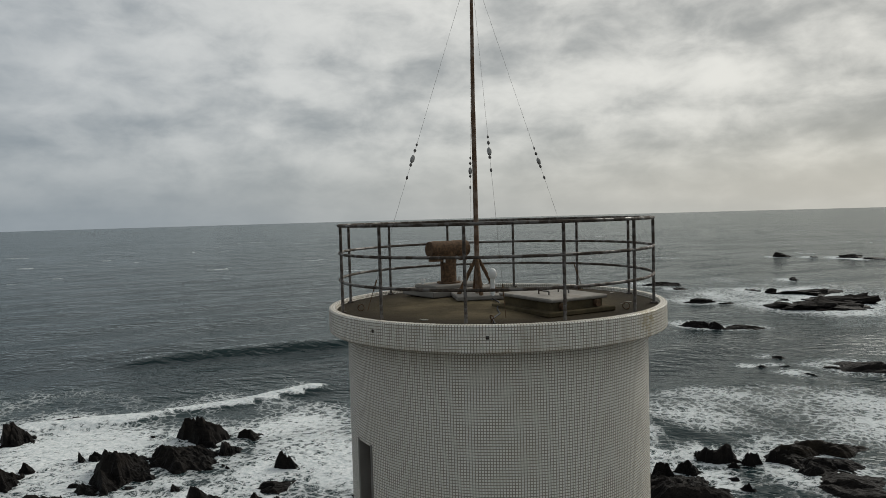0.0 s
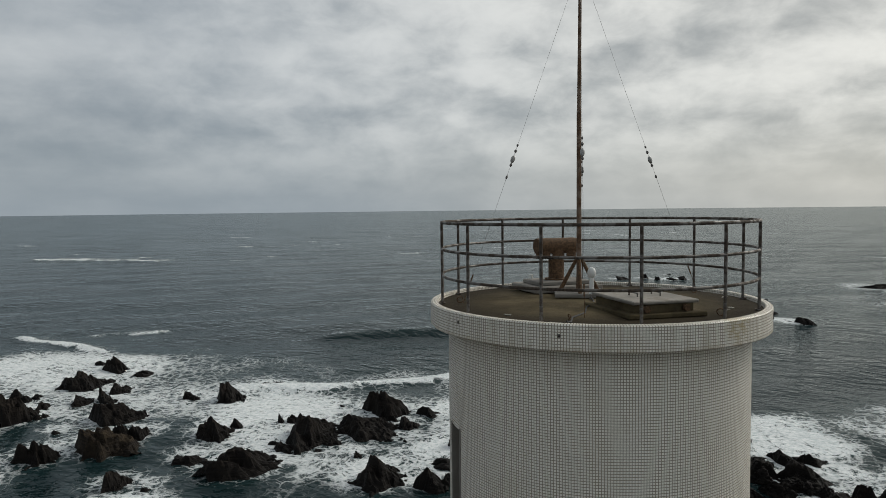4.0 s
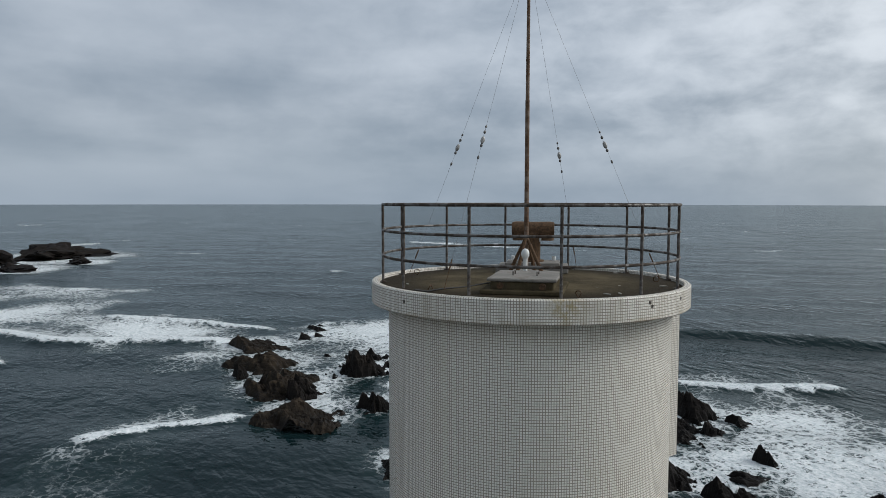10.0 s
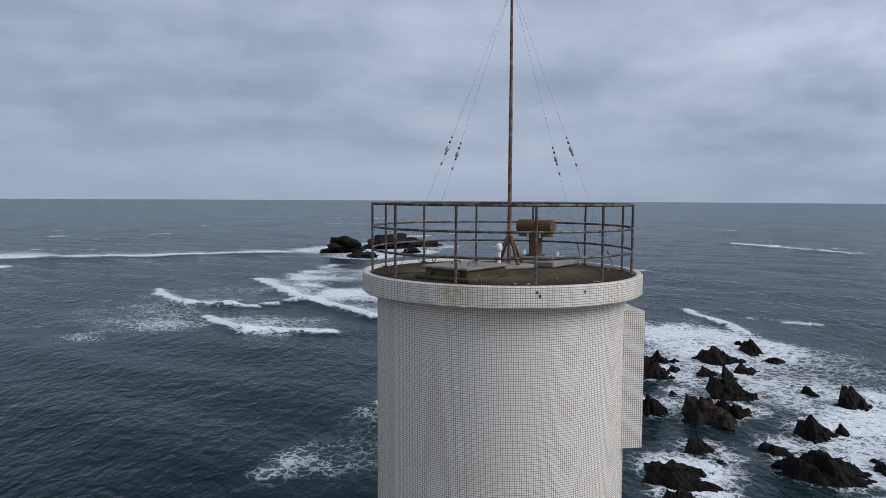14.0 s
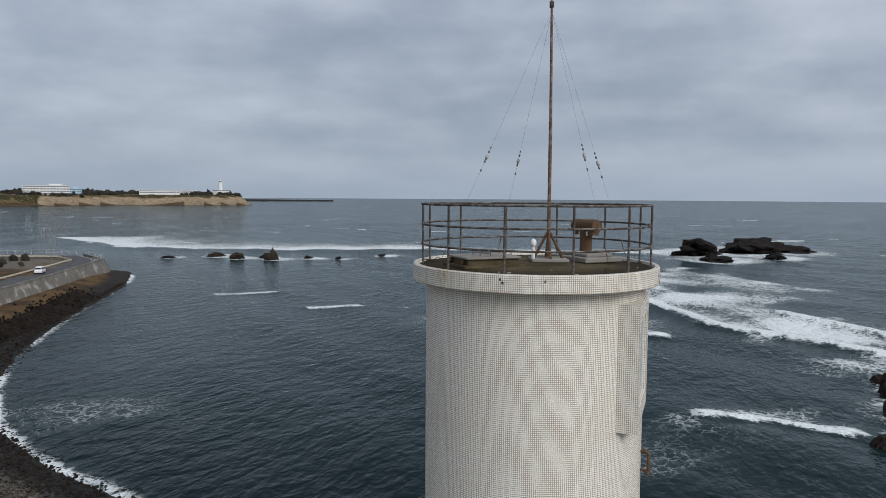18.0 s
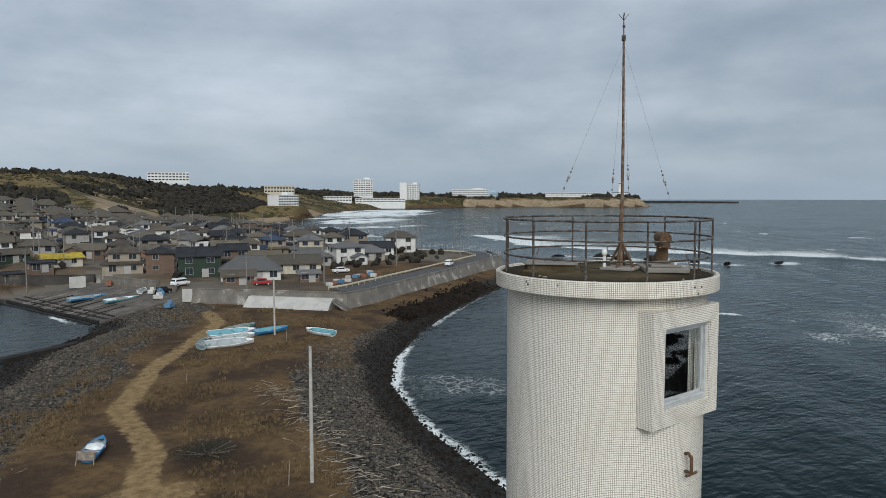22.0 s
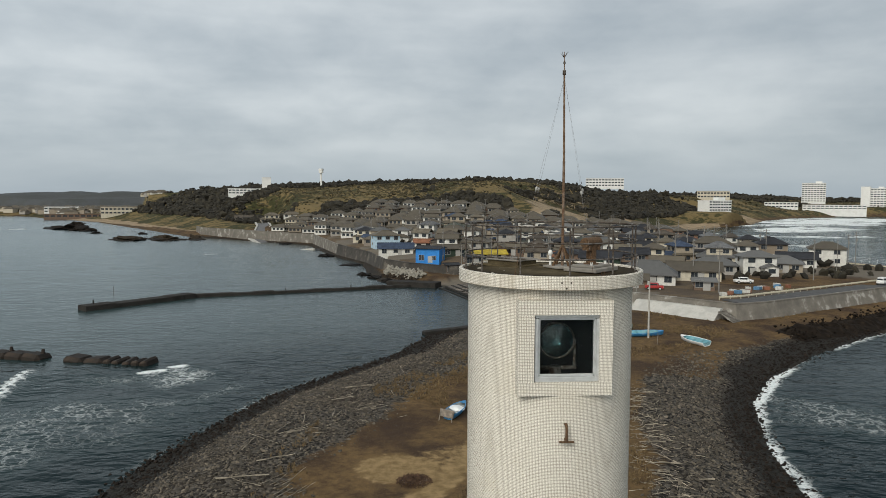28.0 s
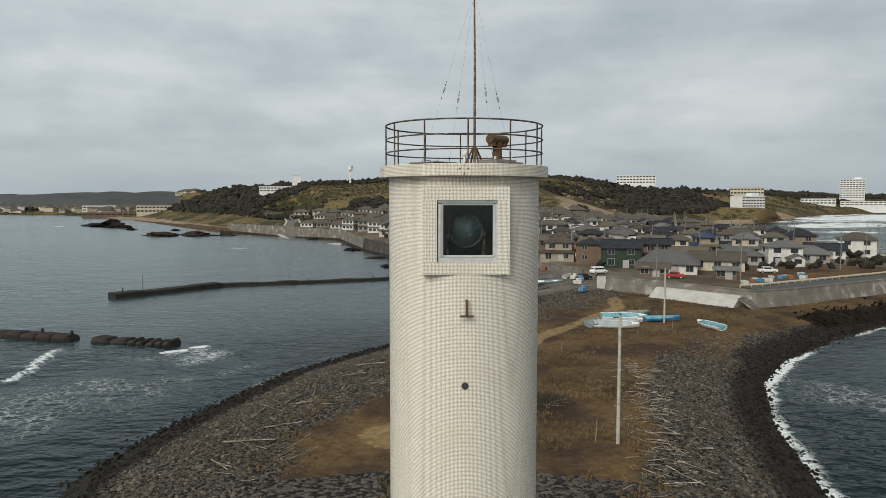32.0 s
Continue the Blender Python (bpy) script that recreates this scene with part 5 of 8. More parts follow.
bm.transform(Matrix.Translation((0, 0, 0.565)) @ Matrix.Rotation(radians(90), 4, "Y"))
part("barrel", bm, M_RUST, horn, "flared double-ended rusted barrel", True)
for sx in (-1, 1):
    bm = rod(bm_new(), (sx * 0.268, 0, 0.565), (sx * 0.284, 0, 0.565), 0.094, n=24)
    part("end_cap", bm, M_RUST, horn)
    part("mouth", rod(bm_new(), (sx * 0.185, 0, 0.56), (sx * 0.185, 0, 0.415), 0.088, 0.094, 20), M_RUST, horn, "rusted mouth turned downwards", True)
    part("white_bolt", rod(bm_new(), (sx * 0.10, 0.06, 0.40), (sx * 0.10, 0.06, 0.47), 0.014, n=8), M_WHITE, horn)
    part("foot_bolt", rod(bm_new(), (sx * 0.28, -0.16, 0.12), (sx * 0.28, -0.16, 0.19), 0.025, n=10), M_WHITE, horn)

# ---- roof hatch ----
hatch = thing("roof_hatch", pose(-0.69, 0.62, DECK - 0.02, 0, 0, 42), "low concrete roof hatch with a grey metal lid", "hatch")
part("kerb", box(box(bm_new(), (0, 0, 0.02), (0.86, 1.0, 0.05), bev=0.01), (0, 0, 0.075), (0.66, 0.82, 0.10), bev=0.008), M_DECK, hatch)
part("lid", box(bm_new(), (0, 0, 0.145), (0.73, 0.90, 0.035), bev=0.010), plain("grey_lid", (0.25, 0.23, 0.20), 0.7, 0.2, 4, 0.3, ((0.14, 0.11, 0.08), 0.6)), hatch, "worn grey sheet lid")
for sx in (-0.13, 0.13):
    part("grip", rod(rod(rod(bm_new(), (sx, -0.05, 0.16), (sx, -0.05, 0.20), 0.008, n=6), (sx, -0.05, 0.20), (sx, 0.12, 0.20), 0.008, n=6), (sx, 0.12, 0.20), (sx, 0.12, 0.16), 0.008, n=6), M_RAIL, hatch)
for sx in (-0.22, 0.22):
    part("latch", rod(bm_new(), (sx, 0.43, 0.085), (sx, 0.475, 0.085), 0.035, n=12), M_RUST, hatch)

# ---- white vent cap and loose ends on the deck ----
cap = thing("vent_cap", pose(0.02, 0.02, DECK), "small white mushroom-shaped vent pipe on the deck", "vent")
part("stem", rod(bm_new(), (0, 0, -0.01), (0, 0, 0.26), 0.028, n=12), M_WHITE, cap, smooth=True)
bm = bm_new()
bmesh.ops.create_uvsphere(bm, u_segments=16, v_segments=10, radius=0.05, matrix=Matrix.Translation((0, 0, 0.30)) @ Matrix.Diagonal((1, 1, 1.35, 1)))
part("hood", bm, M_WHITE, cap, smooth=True)

M_CABLE = plain("black_cable", (0.02, 0.019, 0.018), 0.7)
cable = part("cable", tube(bm_new(), [(0.03, 0.03, 0.02), (-0.10, 0.35, 0.012), (-0.13, 0.75, 0.0), (-0.20, 1.05, -0.012), (-0.17, 1.38, -0.015), (-0.23, 1.62, -0.02), (-0.24, 1.79, 0.012)], 0.009), M_CABLE, smooth=True)
cable.matrix_world = pose(0, 0, DECK)
tagged(cable, "thin black cable lying across the deck", "cable")
for a, d in ((28, 0.0), (97, 0.2), (-62, 0.4), (-127, 0.1), (158, 0.3)):
    c, s_ = math.cos(radians(a)), math.sin(radians(a))
    ring = part("anchor_ring", tube(bm_new(), [(0.035 * math.cos(2 * math.pi * k / 14), 0.012 * math.sin(4 * math.pi * k / 14), 0.035 + 0.035 * math.sin(2 * math.pi * k / 14)) for k in range(14)], 0.006, 6, True), M_RUST, smooth=True)
    ring.matrix_world = pose(1.56 * c, 1.56 * s_, DECK - 0.03, 0, 0, a + 60 * d)
    tagged(ring, "rusty iron ring at the foot of a guy wire", "ring", "rings on the deck")
M_CHIP = plain("pale_chip", (0.50, 0.47, 0.40), 0.9, 0, 20, 0.3)
rd = random.Random(5)
for k in range(16):
    a, r0 = rd.uniform(120, 215) if k < 11 else rd.uniform(0, 360), rd.uniform(0.9, 1.7)
    bm = bm_new()
    bmesh.ops.create_icosphere(bm, subdivisions=1, radius=1.0)
    for v in bm.verts:
        v.co *= 1 + 0.5 * noise.noise(v.co * 2 + Vector((k, 0, 0)))
    chip = part("debris", bm, M_CHIP)
    chip.matrix_world = pose(r0 * math.cos(radians(a)), r0 * math.sin(radians(a)), DECK - 0.022, 0, 0, rd.uniform(0, 180)) @ Matrix.Diagonal((rd.uniform(0.02, 0.055), rd.uniform(0.008, 0.02), 0.008, 1))
    tagged(chip, "pale flake of broken mortar on the deck", "debris", "flakes on the deck")

# ---- sea walls and road ----
M_WALL = plain("streaked_sea_wall", (0.165, 0.15, 0.128), 0.92, 0, 0.35, 0.3, ((0.42, 0.41, 0.38), 0.6), 0.4)
M_WALL_DARK = plain("tide_dark_wall", (0.052, 0.046, 0.039), 0.88, 0, 0.3, 0.45, ((0.15, 0.13, 0.105), 0.6), 0.4)
M_LIME = plain("limewashed_concrete", (0.46, 0.45, 0.42), 0.85, 0, 0.5, 0.2, ((0.36, 0.34, 0.30), 0.6))
M_ASPH = plain("asphalt", (0.072, 0.072, 0.074), 0.9, 0, 0.8, 0.3, ((0.11, 0.105, 0.10), 0.5), 0.3)


def along(pts, step):
    """Points spaced about step metres along a line, corners kept."""
    out = []
    for (ax, ay), (bx, by) in zip(pts, pts[1:]):
        n = max(1, round(math.hypot(bx - ax, by - ay) / step))
        out += [(ax + (bx - ax) * i / n, ay + (by - ay) * i / n) for i in range(n)]
    return out + [pts[-1]]


def side(p, q):
    dx, dy = q[0] - p[0], q[1] - p[1]
    L = math.hypot(dx, dy)
    return dy / L, -dx / L


def normals(pts):
    ns = [side(p, q) for p, q in zip(pts, pts[1:])]
    out = [ns[0]]
    for a, b in zip(ns, ns[1:]):
        k = 1 / max(0.4, 1 + a[0] * b[0] + a[1] * b[1])
        out.append(((a[0] + b[0]) * k, (a[1] + b[1]) * k))
    return out + [ns[-1]]


def strip_piece(bm, p, q, np_, nq, prof_p, prof_q):
    """A closed block between two cross-sections, each a list of (outward offset, height)."""
    a = [bm.verts.new((p[0] + np_[0] * o, p[1] + np_[1] * o, z)) for o, z in prof_p]
    b = [bm.verts.new((q[0] + nq[0] * o, q[1] + nq[1] * o, z)) for o, z in prof_q]
    k = len(a)
    for i in range(k):
        bm.faces.new((a[i], a[(i + 1) % k], b[(i + 1) % k], b[i]))
    bm.faces.new(a[::-1])
    bm.faces.new(b)
    return bm


def sea_wall(name, pts, top, foot, batter, mat, label, step=9.0, thick=0.6):
    wall = thing(name, pose(0, 0, 0), label, "sea wall", kind="structure")
    ps = along(pts, step)
    ns = normals(ps)
    for (p, q), (m, n) in zip(zip(ps, ps[1:]), zip(ns, ns[1:])):
        L = math.hypot(q[0] - p[0], q[1] - p[1])
        e = 0.012 / max(L, 0.1)
        p2, q2 = (p[0] + (q[0] - p[0]) * e, p[1] + (q[1] - p[1]) * e), (q[0] - (q[0] - p[0]) * e, q[1] - (q[1] - p[1]) * e)
        pr = []
        for c in (p, q):
            f = foot(c) if callable(foot) else foot
            t = top(c) if callable(top) else top
            pr.append([(-thick, f), (batter, f), (0.06, t - 0.25), (0.12, t - 0.22), (0.12, t), (-thick, t)])
        part("wall_panel", strip_piece(bm_new(), p2, q2, m, n, *pr), mat, wall)
    return wall


sea_wall("sea_wall_east", WALL_E, 5.0, 0.8, 1.5, M_WALL, "grey battered concrete sea wall with pale streaks")
WALL_FAR = [(-132, 462), (-122, 436)] + WALL_W[:3]
sea_wall("sea_wall_harbour", WALL_W[2:], lambda p: 4.5 + max(0, p[1] - 250) * 0.012, -1.0, 1.2, M_WALL_DARK, "dark stained concrete sea wall along the harbour")
sea_wall("sea_wall_far", WALL_FAR, lambda p: 4.5 + max(0, min(p[1], 400) - 250) * 0.010 - max(0, p[1] - 430) * 0.009, -1.0, 0.6, M_WALL, "pale concrete sea wall along the west road", 14)
wr = thing("west_road", pose(0, 0, 0), "pale asphalt road bending up behind the harbour", "road", kind="structure")
wp_ = along(WEST_ROAD, 12)
wn_ = normals(wp_)
bm, bm2 = bm_new(), bm_new()
for i in range(len(wp_) - 1):
    za, zb = land_z(*wp_[i]) + 0.3, land_z(*wp_[i + 1]) + 0.3
    strip_piece(bm, wp_[i], wp_[i + 1], wn_[i], wn_[i + 1], [(-3.6, za - 1.5), (3.6, za - 1.5), (3.6, za), (-3.6, za)], [(-3.6, zb - 1.5), (3.6, zb - 1.5), (3.6, zb), (-3.6, zb)])
    for o in (-4.2, 4.2):
        strip_piece(bm2, wp_[i], wp_[i + 1], wn_[i], wn_[i + 1], [(o - 0.5, za - 1.5), (o + 0.5, za - 1.5), (o + 0.5, za + 0.35), (o - 0.5, za + 0.35)], [(o - 0.5, zb - 1.5), (o + 0.5, zb - 1.5), (o + 0.5, zb + 0.35), (o - 0.5, zb + 0.35)])
part("carriageway", bm, plain("worn_asphalt", (0.13, 0.13, 0.135), 0.9, 0, 0.5, 0.2), wr)
part("kerb", bm2, M_LIME, wr, "pale concrete kerbs")
sea_wall("sea_wall_gate", [(30, 176), (34, 166), (38, 156)], 4.4, 1.5, 0.3, M_WALL, "low concrete wall above the slipway", 4)
for x, y, rz in ((25, 172, -8), (37.5, 134, -30)):
    gb = part("gate_block", box(bm_new(), (0, 0, 1.3), (3.4 if y > 150 else 2.0, 0.8, 2.6), bev=0.05), M_LIME)
    gb.matrix_world = pose(x, y, 2.2, 0, 0, rz)
    tagged(gb, "pale concrete flood-gate block beside the slipway", "concrete block")
apron = thing("limewashed_apron", pose(0, 0, 0), "pale sloping concrete apron at the foot of the wall, with steps", "apron", kind="structure")
ap = along([(46.6, 123.6), (50, 119.4), (54, 114.6), (57.6, 110.2)], 4)
an = normals(ap)
for i, (p, q) in enumerate(zip(ap, ap[1:])):
    part("slab", strip_piece(bm_new(), p, q, an[i], an[i + 1], [(-0.3, 1.0), (4.2, 1.0), (4.0, 2.0), (1.4, 3.9), (-0.3, 3.9)], [(-0.3, 1.0), (4.2, 1.0), (4.0, 2.0), (1.4, 3.9), (-0.3, 3.9)]), M_LIME, apron)
for i in range(11):
    part("step", box(bm_new(), (56.5 + 0.19 * i, 108.5 - 0.23 * i, 3.6 - 0.18 * i), (0.34, 3.2, 0.2), -50.6, bev=0.02), M_WALL, apron)

ROAD = [(61, 113.6), (66, 114.8), (82.5, 124), (105.5, 136.7), (138, 155.5), (146.5, 171), (139, 196), (118, 214)]
road = thing("road", pose(0, 0, 0), "narrow grey asphalt road along the top of the sea wall", "road", kind="structure")
rp = along(ROAD, 10)
rn = normals(rp)
bm = bm_new()
for i in range(len(rp) - 1):
    strip_piece(bm, rp[i], rp[i + 1], rn[i], rn[i + 1], [(-3.0, 3.4), (2.9, 3.4), (2.9, 4.62), (-3.0, 4.62)], [(-3.0, 3.4), (2.9, 3.4), (2.9, 4.62), (-3.0, 4.62)])
part("carriageway", bm, M_ASPH, road)
bm = bm_new()
for i in range(len(rp) - 1):
    strip_piece(bm, rp[i], rp[i + 1], rn[i], rn[i + 1], [(2.3, 4.60), (2.45, 4.60), (2.45, 4.626), (2.3, 4.626)], [(2.3, 4.60), (2.45, 4.60), (2.45, 4.626), (2.3, 4.626)])
part("edge_line", bm, M_WHITE, road, "faded white edge line")
guard = thing("guard_rail", pose(0, 0, 0), "cream steel guard rail on short posts beside the road", "guard rail", kind="structure")
M_CREAM = plain("cream_paint", (0.60, 0.55, 0.42), 0.6, 0.1, 2, 0.2, ((0.30, 0.18, 0.10), 0.5))
gp = along([(60, 117.2), (65, 118.6), (81, 127.6), (103.8, 140.2), (135.5, 158.5), (142, 171), (135, 192)], 2.6)
gn = normals(gp)
gpost = mesh_of("rail_post", box(bm_new(), (0, 0, 0.2), (0.12, 0.12, 1.2)), M_CREAM)
for i, p in enumerate(gp):
    ob = part("rail_post", gpost, None, guard)
    ob.location = (p[0], p[1], 4.4)
for i in range(len(gp) - 1):
    part("rail_beam", strip_piece(bm_new(), gp[i], gp[i + 1], gn[i], gn[i + 1], [(-0.09, 4.75), (0.09, 4.78), (0.12, 4.93), (0.09, 5.10), (-0.09, 5.12)], [(-0.09, 4.75), (0.09, 4.78), (0.12, 4.93), (0.09, 5.10), (-0.09, 5.12)]), M_CREAM, guard)
fence = thing("wall_railing", pose(0, 0, 0), "grey metal railing along the bend of the sea wall", "railing", kind="structure")
fp = along([(132, 147.8), (141, 153), (150.5, 170), (147, 190), (138, 210)], 2.5)
for p in fp:
    part("post", rod(bm_new(), (p[0], p[1], 4.6), (p[0], p[1], 6.1), 0.035, n=6), M_ALU, fence)
for p, q in zip(fp, fp[1:]):
    for z in (6.05, 5.6, 5.2):
        part("bar", rod(bm_new(), (*p, z), (*q, z), 0.025, n=5), M_ALU, fence)

# ---- houses ----
M_ROOFS = {}


def roof_mat(name, col):
    m, nt, b = material(name)
    co = node(nt, "ShaderNodeTexCoord").outputs["Object"]
    wv = node(nt, "ShaderNodeTexWave", {"Vector": co, "Scale": 1.15, "Distortion": 0.3})
    wv.bands_direction = "X"
    n1, n2 = noise_tex(nt, co, 0.7, 5.0, 0.6), noise_tex(nt, co, 7.0, 3.0, 0.6)
    rnd = node(nt, "ShaderNodeObjectInfo").outputs["Random"]
    c = mix(nt, ramp(nt, n1, 0.3, 0.7), tuple(k * 0.65 for k in col), tuple(k * 1.25 for k in col))
    c = mix(nt, ramp(nt, n2, 0.5, 0.8, 0.0, 0.4), c, tuple(k * 0.5 for k in col))
    hue = mth(nt, "FRACT", mth(nt, "MULTIPLY", rnd, 7.3))
    c = mix(nt, mth(nt, "LESS_THAN", hue, 0.22), c, mix(nt, n1, (0.085, 0.072, 0.054), (0.165, 0.142, 0.106)))
    c = mix(nt, mth(nt, "GREATER_THAN", hue, 0.86), c, mix(nt, n1, (0.11, 0.11, 0.11), (0.19, 0.19, 0.185)))
    c = mix(nt, ramp(nt, rnd, 0.0, 1.0, 0.0, 0.40, False), c, (0.022, 0.022, 0.024))
    link(nt, c, b.inputs["Base Color"])
    b.inputs["Roughness"].default_value = 0.62
    b.inputs["Specular IOR Level"].default_value = 0.22
    bump(nt, b, wv.outputs["Fac"], 0.5, 0.05)
    return m


for k, c in {"slate": (0.030, 0.031, 0.036), "brown": (0.088, 0.073, 0.057), "grey": (0.135, 0.138, 0.142), "green": (0.085, 0.092, 0.075), "tan": (0.150, 0.130, 0.098), "blue": (0.05, 0.075, 0.13), "yellow": (0.62, 0.47, 0.05), "rust": (0.25, 0.11, 0.06)}.items():
    M_ROOFS[k] = roof_mat("roof_" + k, c)
M_WALLS = {k: plain("house_" + k, c, 0.85, 0, 0.8, 0.2, (tuple(v * 0.6 for v in c), 0.5), each=(0.17, 0.13, 0.095) if k in ("cream", "beige", "grey") else None) for k, c in
           {"white": (0.62, 0.61, 0.57), "cream": (0.53, 0.48, 0.38), "grey": (0.33, 0.315, 0.29), "brown": (0.15, 0.10, 0.07), "dark_green": (0.022, 0.040, 0.026), "pale_blue": (0.42, 0.56, 0.66), "bright_blue": (0.03, 0.21, 0.58), "beige": (0.31, 0.265, 0.205)}.items()}
M_PANE = plain("house_pane", (0.035, 0.042, 0.05), 0.12, 0, 1.0, 0.3)
M_FRAME = plain("sash_grey", (0.38, 0.37, 0.35), 0.5, 0.2, 3, 0.1)


def roof_mesh(w, d, rise, kind, eave=0.6, th=0.2):
    bm = bm_new()
    W, D = w / 2 + eave, d / 2 + eave
    e = 0 if kind == "gable" else min(D, W) * 0.86
    drop = rise * eave / (d / 2)
    lo = [(-W, -D, -drop), (W, -D, -drop), (W, D, -drop), (-W, D, -drop)]
    ridge = [(-W + e, 0, rise), (W - e, 0, rise)]
    def shell(dz):
        return [bm.verts.new((x, y, z + dz)) for x, y, z in lo + ridge]
    a, b = shell(th), shell(0.0)
    for s, flip in ((a, False), (b, True)):
        for idx in ((0, 1, 5, 4), (2, 3, 4, 5), (1, 2, 5), (3, 0, 4)):
            if kind == "gable" and len(idx) == 3:
                continue
            bm.faces.new([s[i] for i in (idx[::-1] if flip else idx)])
    seq = ((0, 1), (1, 5), (5, 2), (2, 3), (3, 4), (4, 0)) if kind == "gable" else ((0, 1), (1, 2), (2, 3), (3, 0))
    for i, j in seq:
        bm.faces.new((a[i], b[i], b[j], a[j]))
    # ridge tiles
    rod(bm, (ridge[0][0], 0, rise + th), (ridge[1][0], 0, rise + th), 0.14, n=6)
    return bm


def pane_window(parent, c, w, h, nx, ny, fine):
    """A window on a wall; (nx, ny) is the way that it faces."""
    rz = math.degrees(math.atan2(ny, nx)) + 90
    win = part("window", box(bm_new(), c, (w, 0.08, h), rz), M_PANE, parent)
    if fine:
        R = Matrix.Rotation(radians(rz), 4, "Z")
        for ox, oz, sx, sz in ((0, h / 2, w + 0.14, 0.07), (0, -h / 2, w + 0.14, 0.07), (-w / 2, 0, 0.07, h), (w / 2, 0, 0.07, h), (0, 0, 0.05, h)):
            o = R @ Vector((ox, -0.02, oz))
            part("frame_bar", box(bm_new(), Vector(c) + o, (sx, 0.11, sz), rz), M_FRAME, win)
    return win


def house(m, w, d, floors, kind, wall, roof, label, fine=False, group="houses of the fishing town", upper=1.0, hw=2.5, rise=None, wing=0):
    t = thing("house", m, label, "house", group)
    h0 = hw if upper < 1 else hw * floors
    bm = box(bm_new(), (0, 0, h0 / 2 - 0.6), (w, d, h0 + 1.2))
    rise0 = rise or d * 0.20
    if kind == "gable" and upper >= 1:          # gable ends
        for sx in (-1, 1):
            p = [(sx * w / 2, -d / 2, h0), (sx * w / 2, d / 2, h0), (sx * w / 2, 0, h0 + rise0 * 0.98)]
            vs = [bm.verts.new(v) for v in p]
            bm.faces.new(vs if sx > 0 else vs[::-1])
    part("wall", bm, M_WALLS[wall], t)
    r = part("roof", roof_mesh(w, d, rise0, kind if upper >= 1 else "hip"), M_ROOFS[roof], t)
    r.location.z = h0
    tops = [(w, d, h0, 0.0)]
    if upper < 1:
        uw, ud, ux = w * upper, d * 0.82, w * (1 - upper) * 0.25
        part("upper_wall", box(bm_new(), (ux, 0, h0 + hw / 2 + 0.1), (uw, ud, hw + 0.2)), M_WALLS[wall], t)
        r2 = part("upper_roof", roof_mesh(uw, ud, ud * 0.21, kind), M_ROOFS[roof], t)
        r2.location = (ux, 0, h0 + hw + 0.2)
        tops.append((uw, ud, h0 + hw + 0.2, ux))
    if wing:                                    # a lower wing set at a right angle, its gable to the front
        ww, wd = w * 0.42, d * 0.62
        wx, wy = wing * w * 0.24, -d / 2 - wd * 0.28
        bm = box(bm_new(), (wx, wy, hw * 0.45 - 0.6), (ww, wd, hw * 0.9 + 1.2))
        p = [bm.verts.new(v) for v in ((wx - ww / 2, wy - wd / 2, hw * 0.9), (wx + ww / 2, wy - wd / 2, hw * 0.9), (wx, wy - wd / 2, hw * 0.9 + ww * 0.22))]
        bm.faces.new(p)
        part("wing_wall", bm, M_WALLS[wall], t)
        bm = roof_mesh(wd + 1.2, ww, ww * 0.225, "gable", 0.5)
        bm.transform(Matrix.Translation((wx, wy + 0.6, hw * 0.9)) @ Matrix.Rotation(radians(90), 4, "Z"))
        part("wing_roof", bm, M_ROOFS[roof], t)
        pane_window(t, (wx, wy - wd / 2 - 0.01, 1.35), ww * 0.5, 1.2, 0, -1, fine)
    for fl in range(floors):
        fw, fd, fh, fx = tops[min(fl, len(tops) - 1)]
        zc = (hw * fl + 1.45) if len(tops) == 1 else (1.4 if fl == 0 else h0 + 0.35 + 1.25)
        for s in (-1, 1):
            for k in range(max(2, int(fw / 3.2))):
                cnt = max(2, int(fw / 3.2))
                x = fx - fw / 2 + fw * (k + 0.5) / cnt
                pane_window(t, (x, s * (fd / 2 + 0.01), zc), 1.65, 1.25 if (k + fl) % 3 else 1.6, 0, s, fine)
            pane_window(t, (fx + s * (fw / 2 + 0.01), 0.15 * fd, zc), 1.3, 1.1, s, 0, fine)
    part("door", box(bm_new(), (w * (0.12 if wing <= 0 else -0.2), -d / 2 - 0.02, 0.98), (1.5, 0.1, 1.96)), M_FRAME, t, "sliding front door")
    return t


def on_land(x, y, rz=0.0, dz=0.0):
    return pose(x, y, land_z(x, y) + dz, 0, 0, rz)


# houses that stand out
placed = []


def put(x, y, rz, w, d, fl, kind, wall, roof, label, **kw):
    placed.append((x, y, max(w, d) / 2))
    return house(on_land(x, y, rz), w, d, fl, kind, wall, roof, label, fine=True, **kw)


put(56, 146, -22, 13, 8.5, 1, "hip", "white", "grey", "single-storey white house with a grey sheet-metal hip roof", rise=2.6)
put(49, 159, -20, 9.5, 8, 2, "gable", "dark_green", "slate", "two-storey dark green house with a black slate gable roof")
put(44, 172, 68, 7, 6.5, 2, "hip", "brown", "slate", "two-storey brown clad house with a dark roof")
put(36, 176, -15, 9, 7.5, 2, "hip", "beige", "brown", "two-storey beige house with a balcony and brown tile roof", upper=0.8)
put(70, 152, -20, 12, 8, 1, "gable", "cream", "tan", "single-storey cream house with a weathered tan tile roof")
put(81, 165, -22, 11, 8, 1, "hip", "grey", "brown", "single-storey grey house with a brown tile roof")
put(101, 168, -28, 10.5, 8, 1, "hip", "beige", "tan", "single-storey beige house with a brown hip roof")
put(123, 182, -30, 9.5, 7.5, 2, "hip", "white", "slate", "two-storey white house with a dark hip roof")
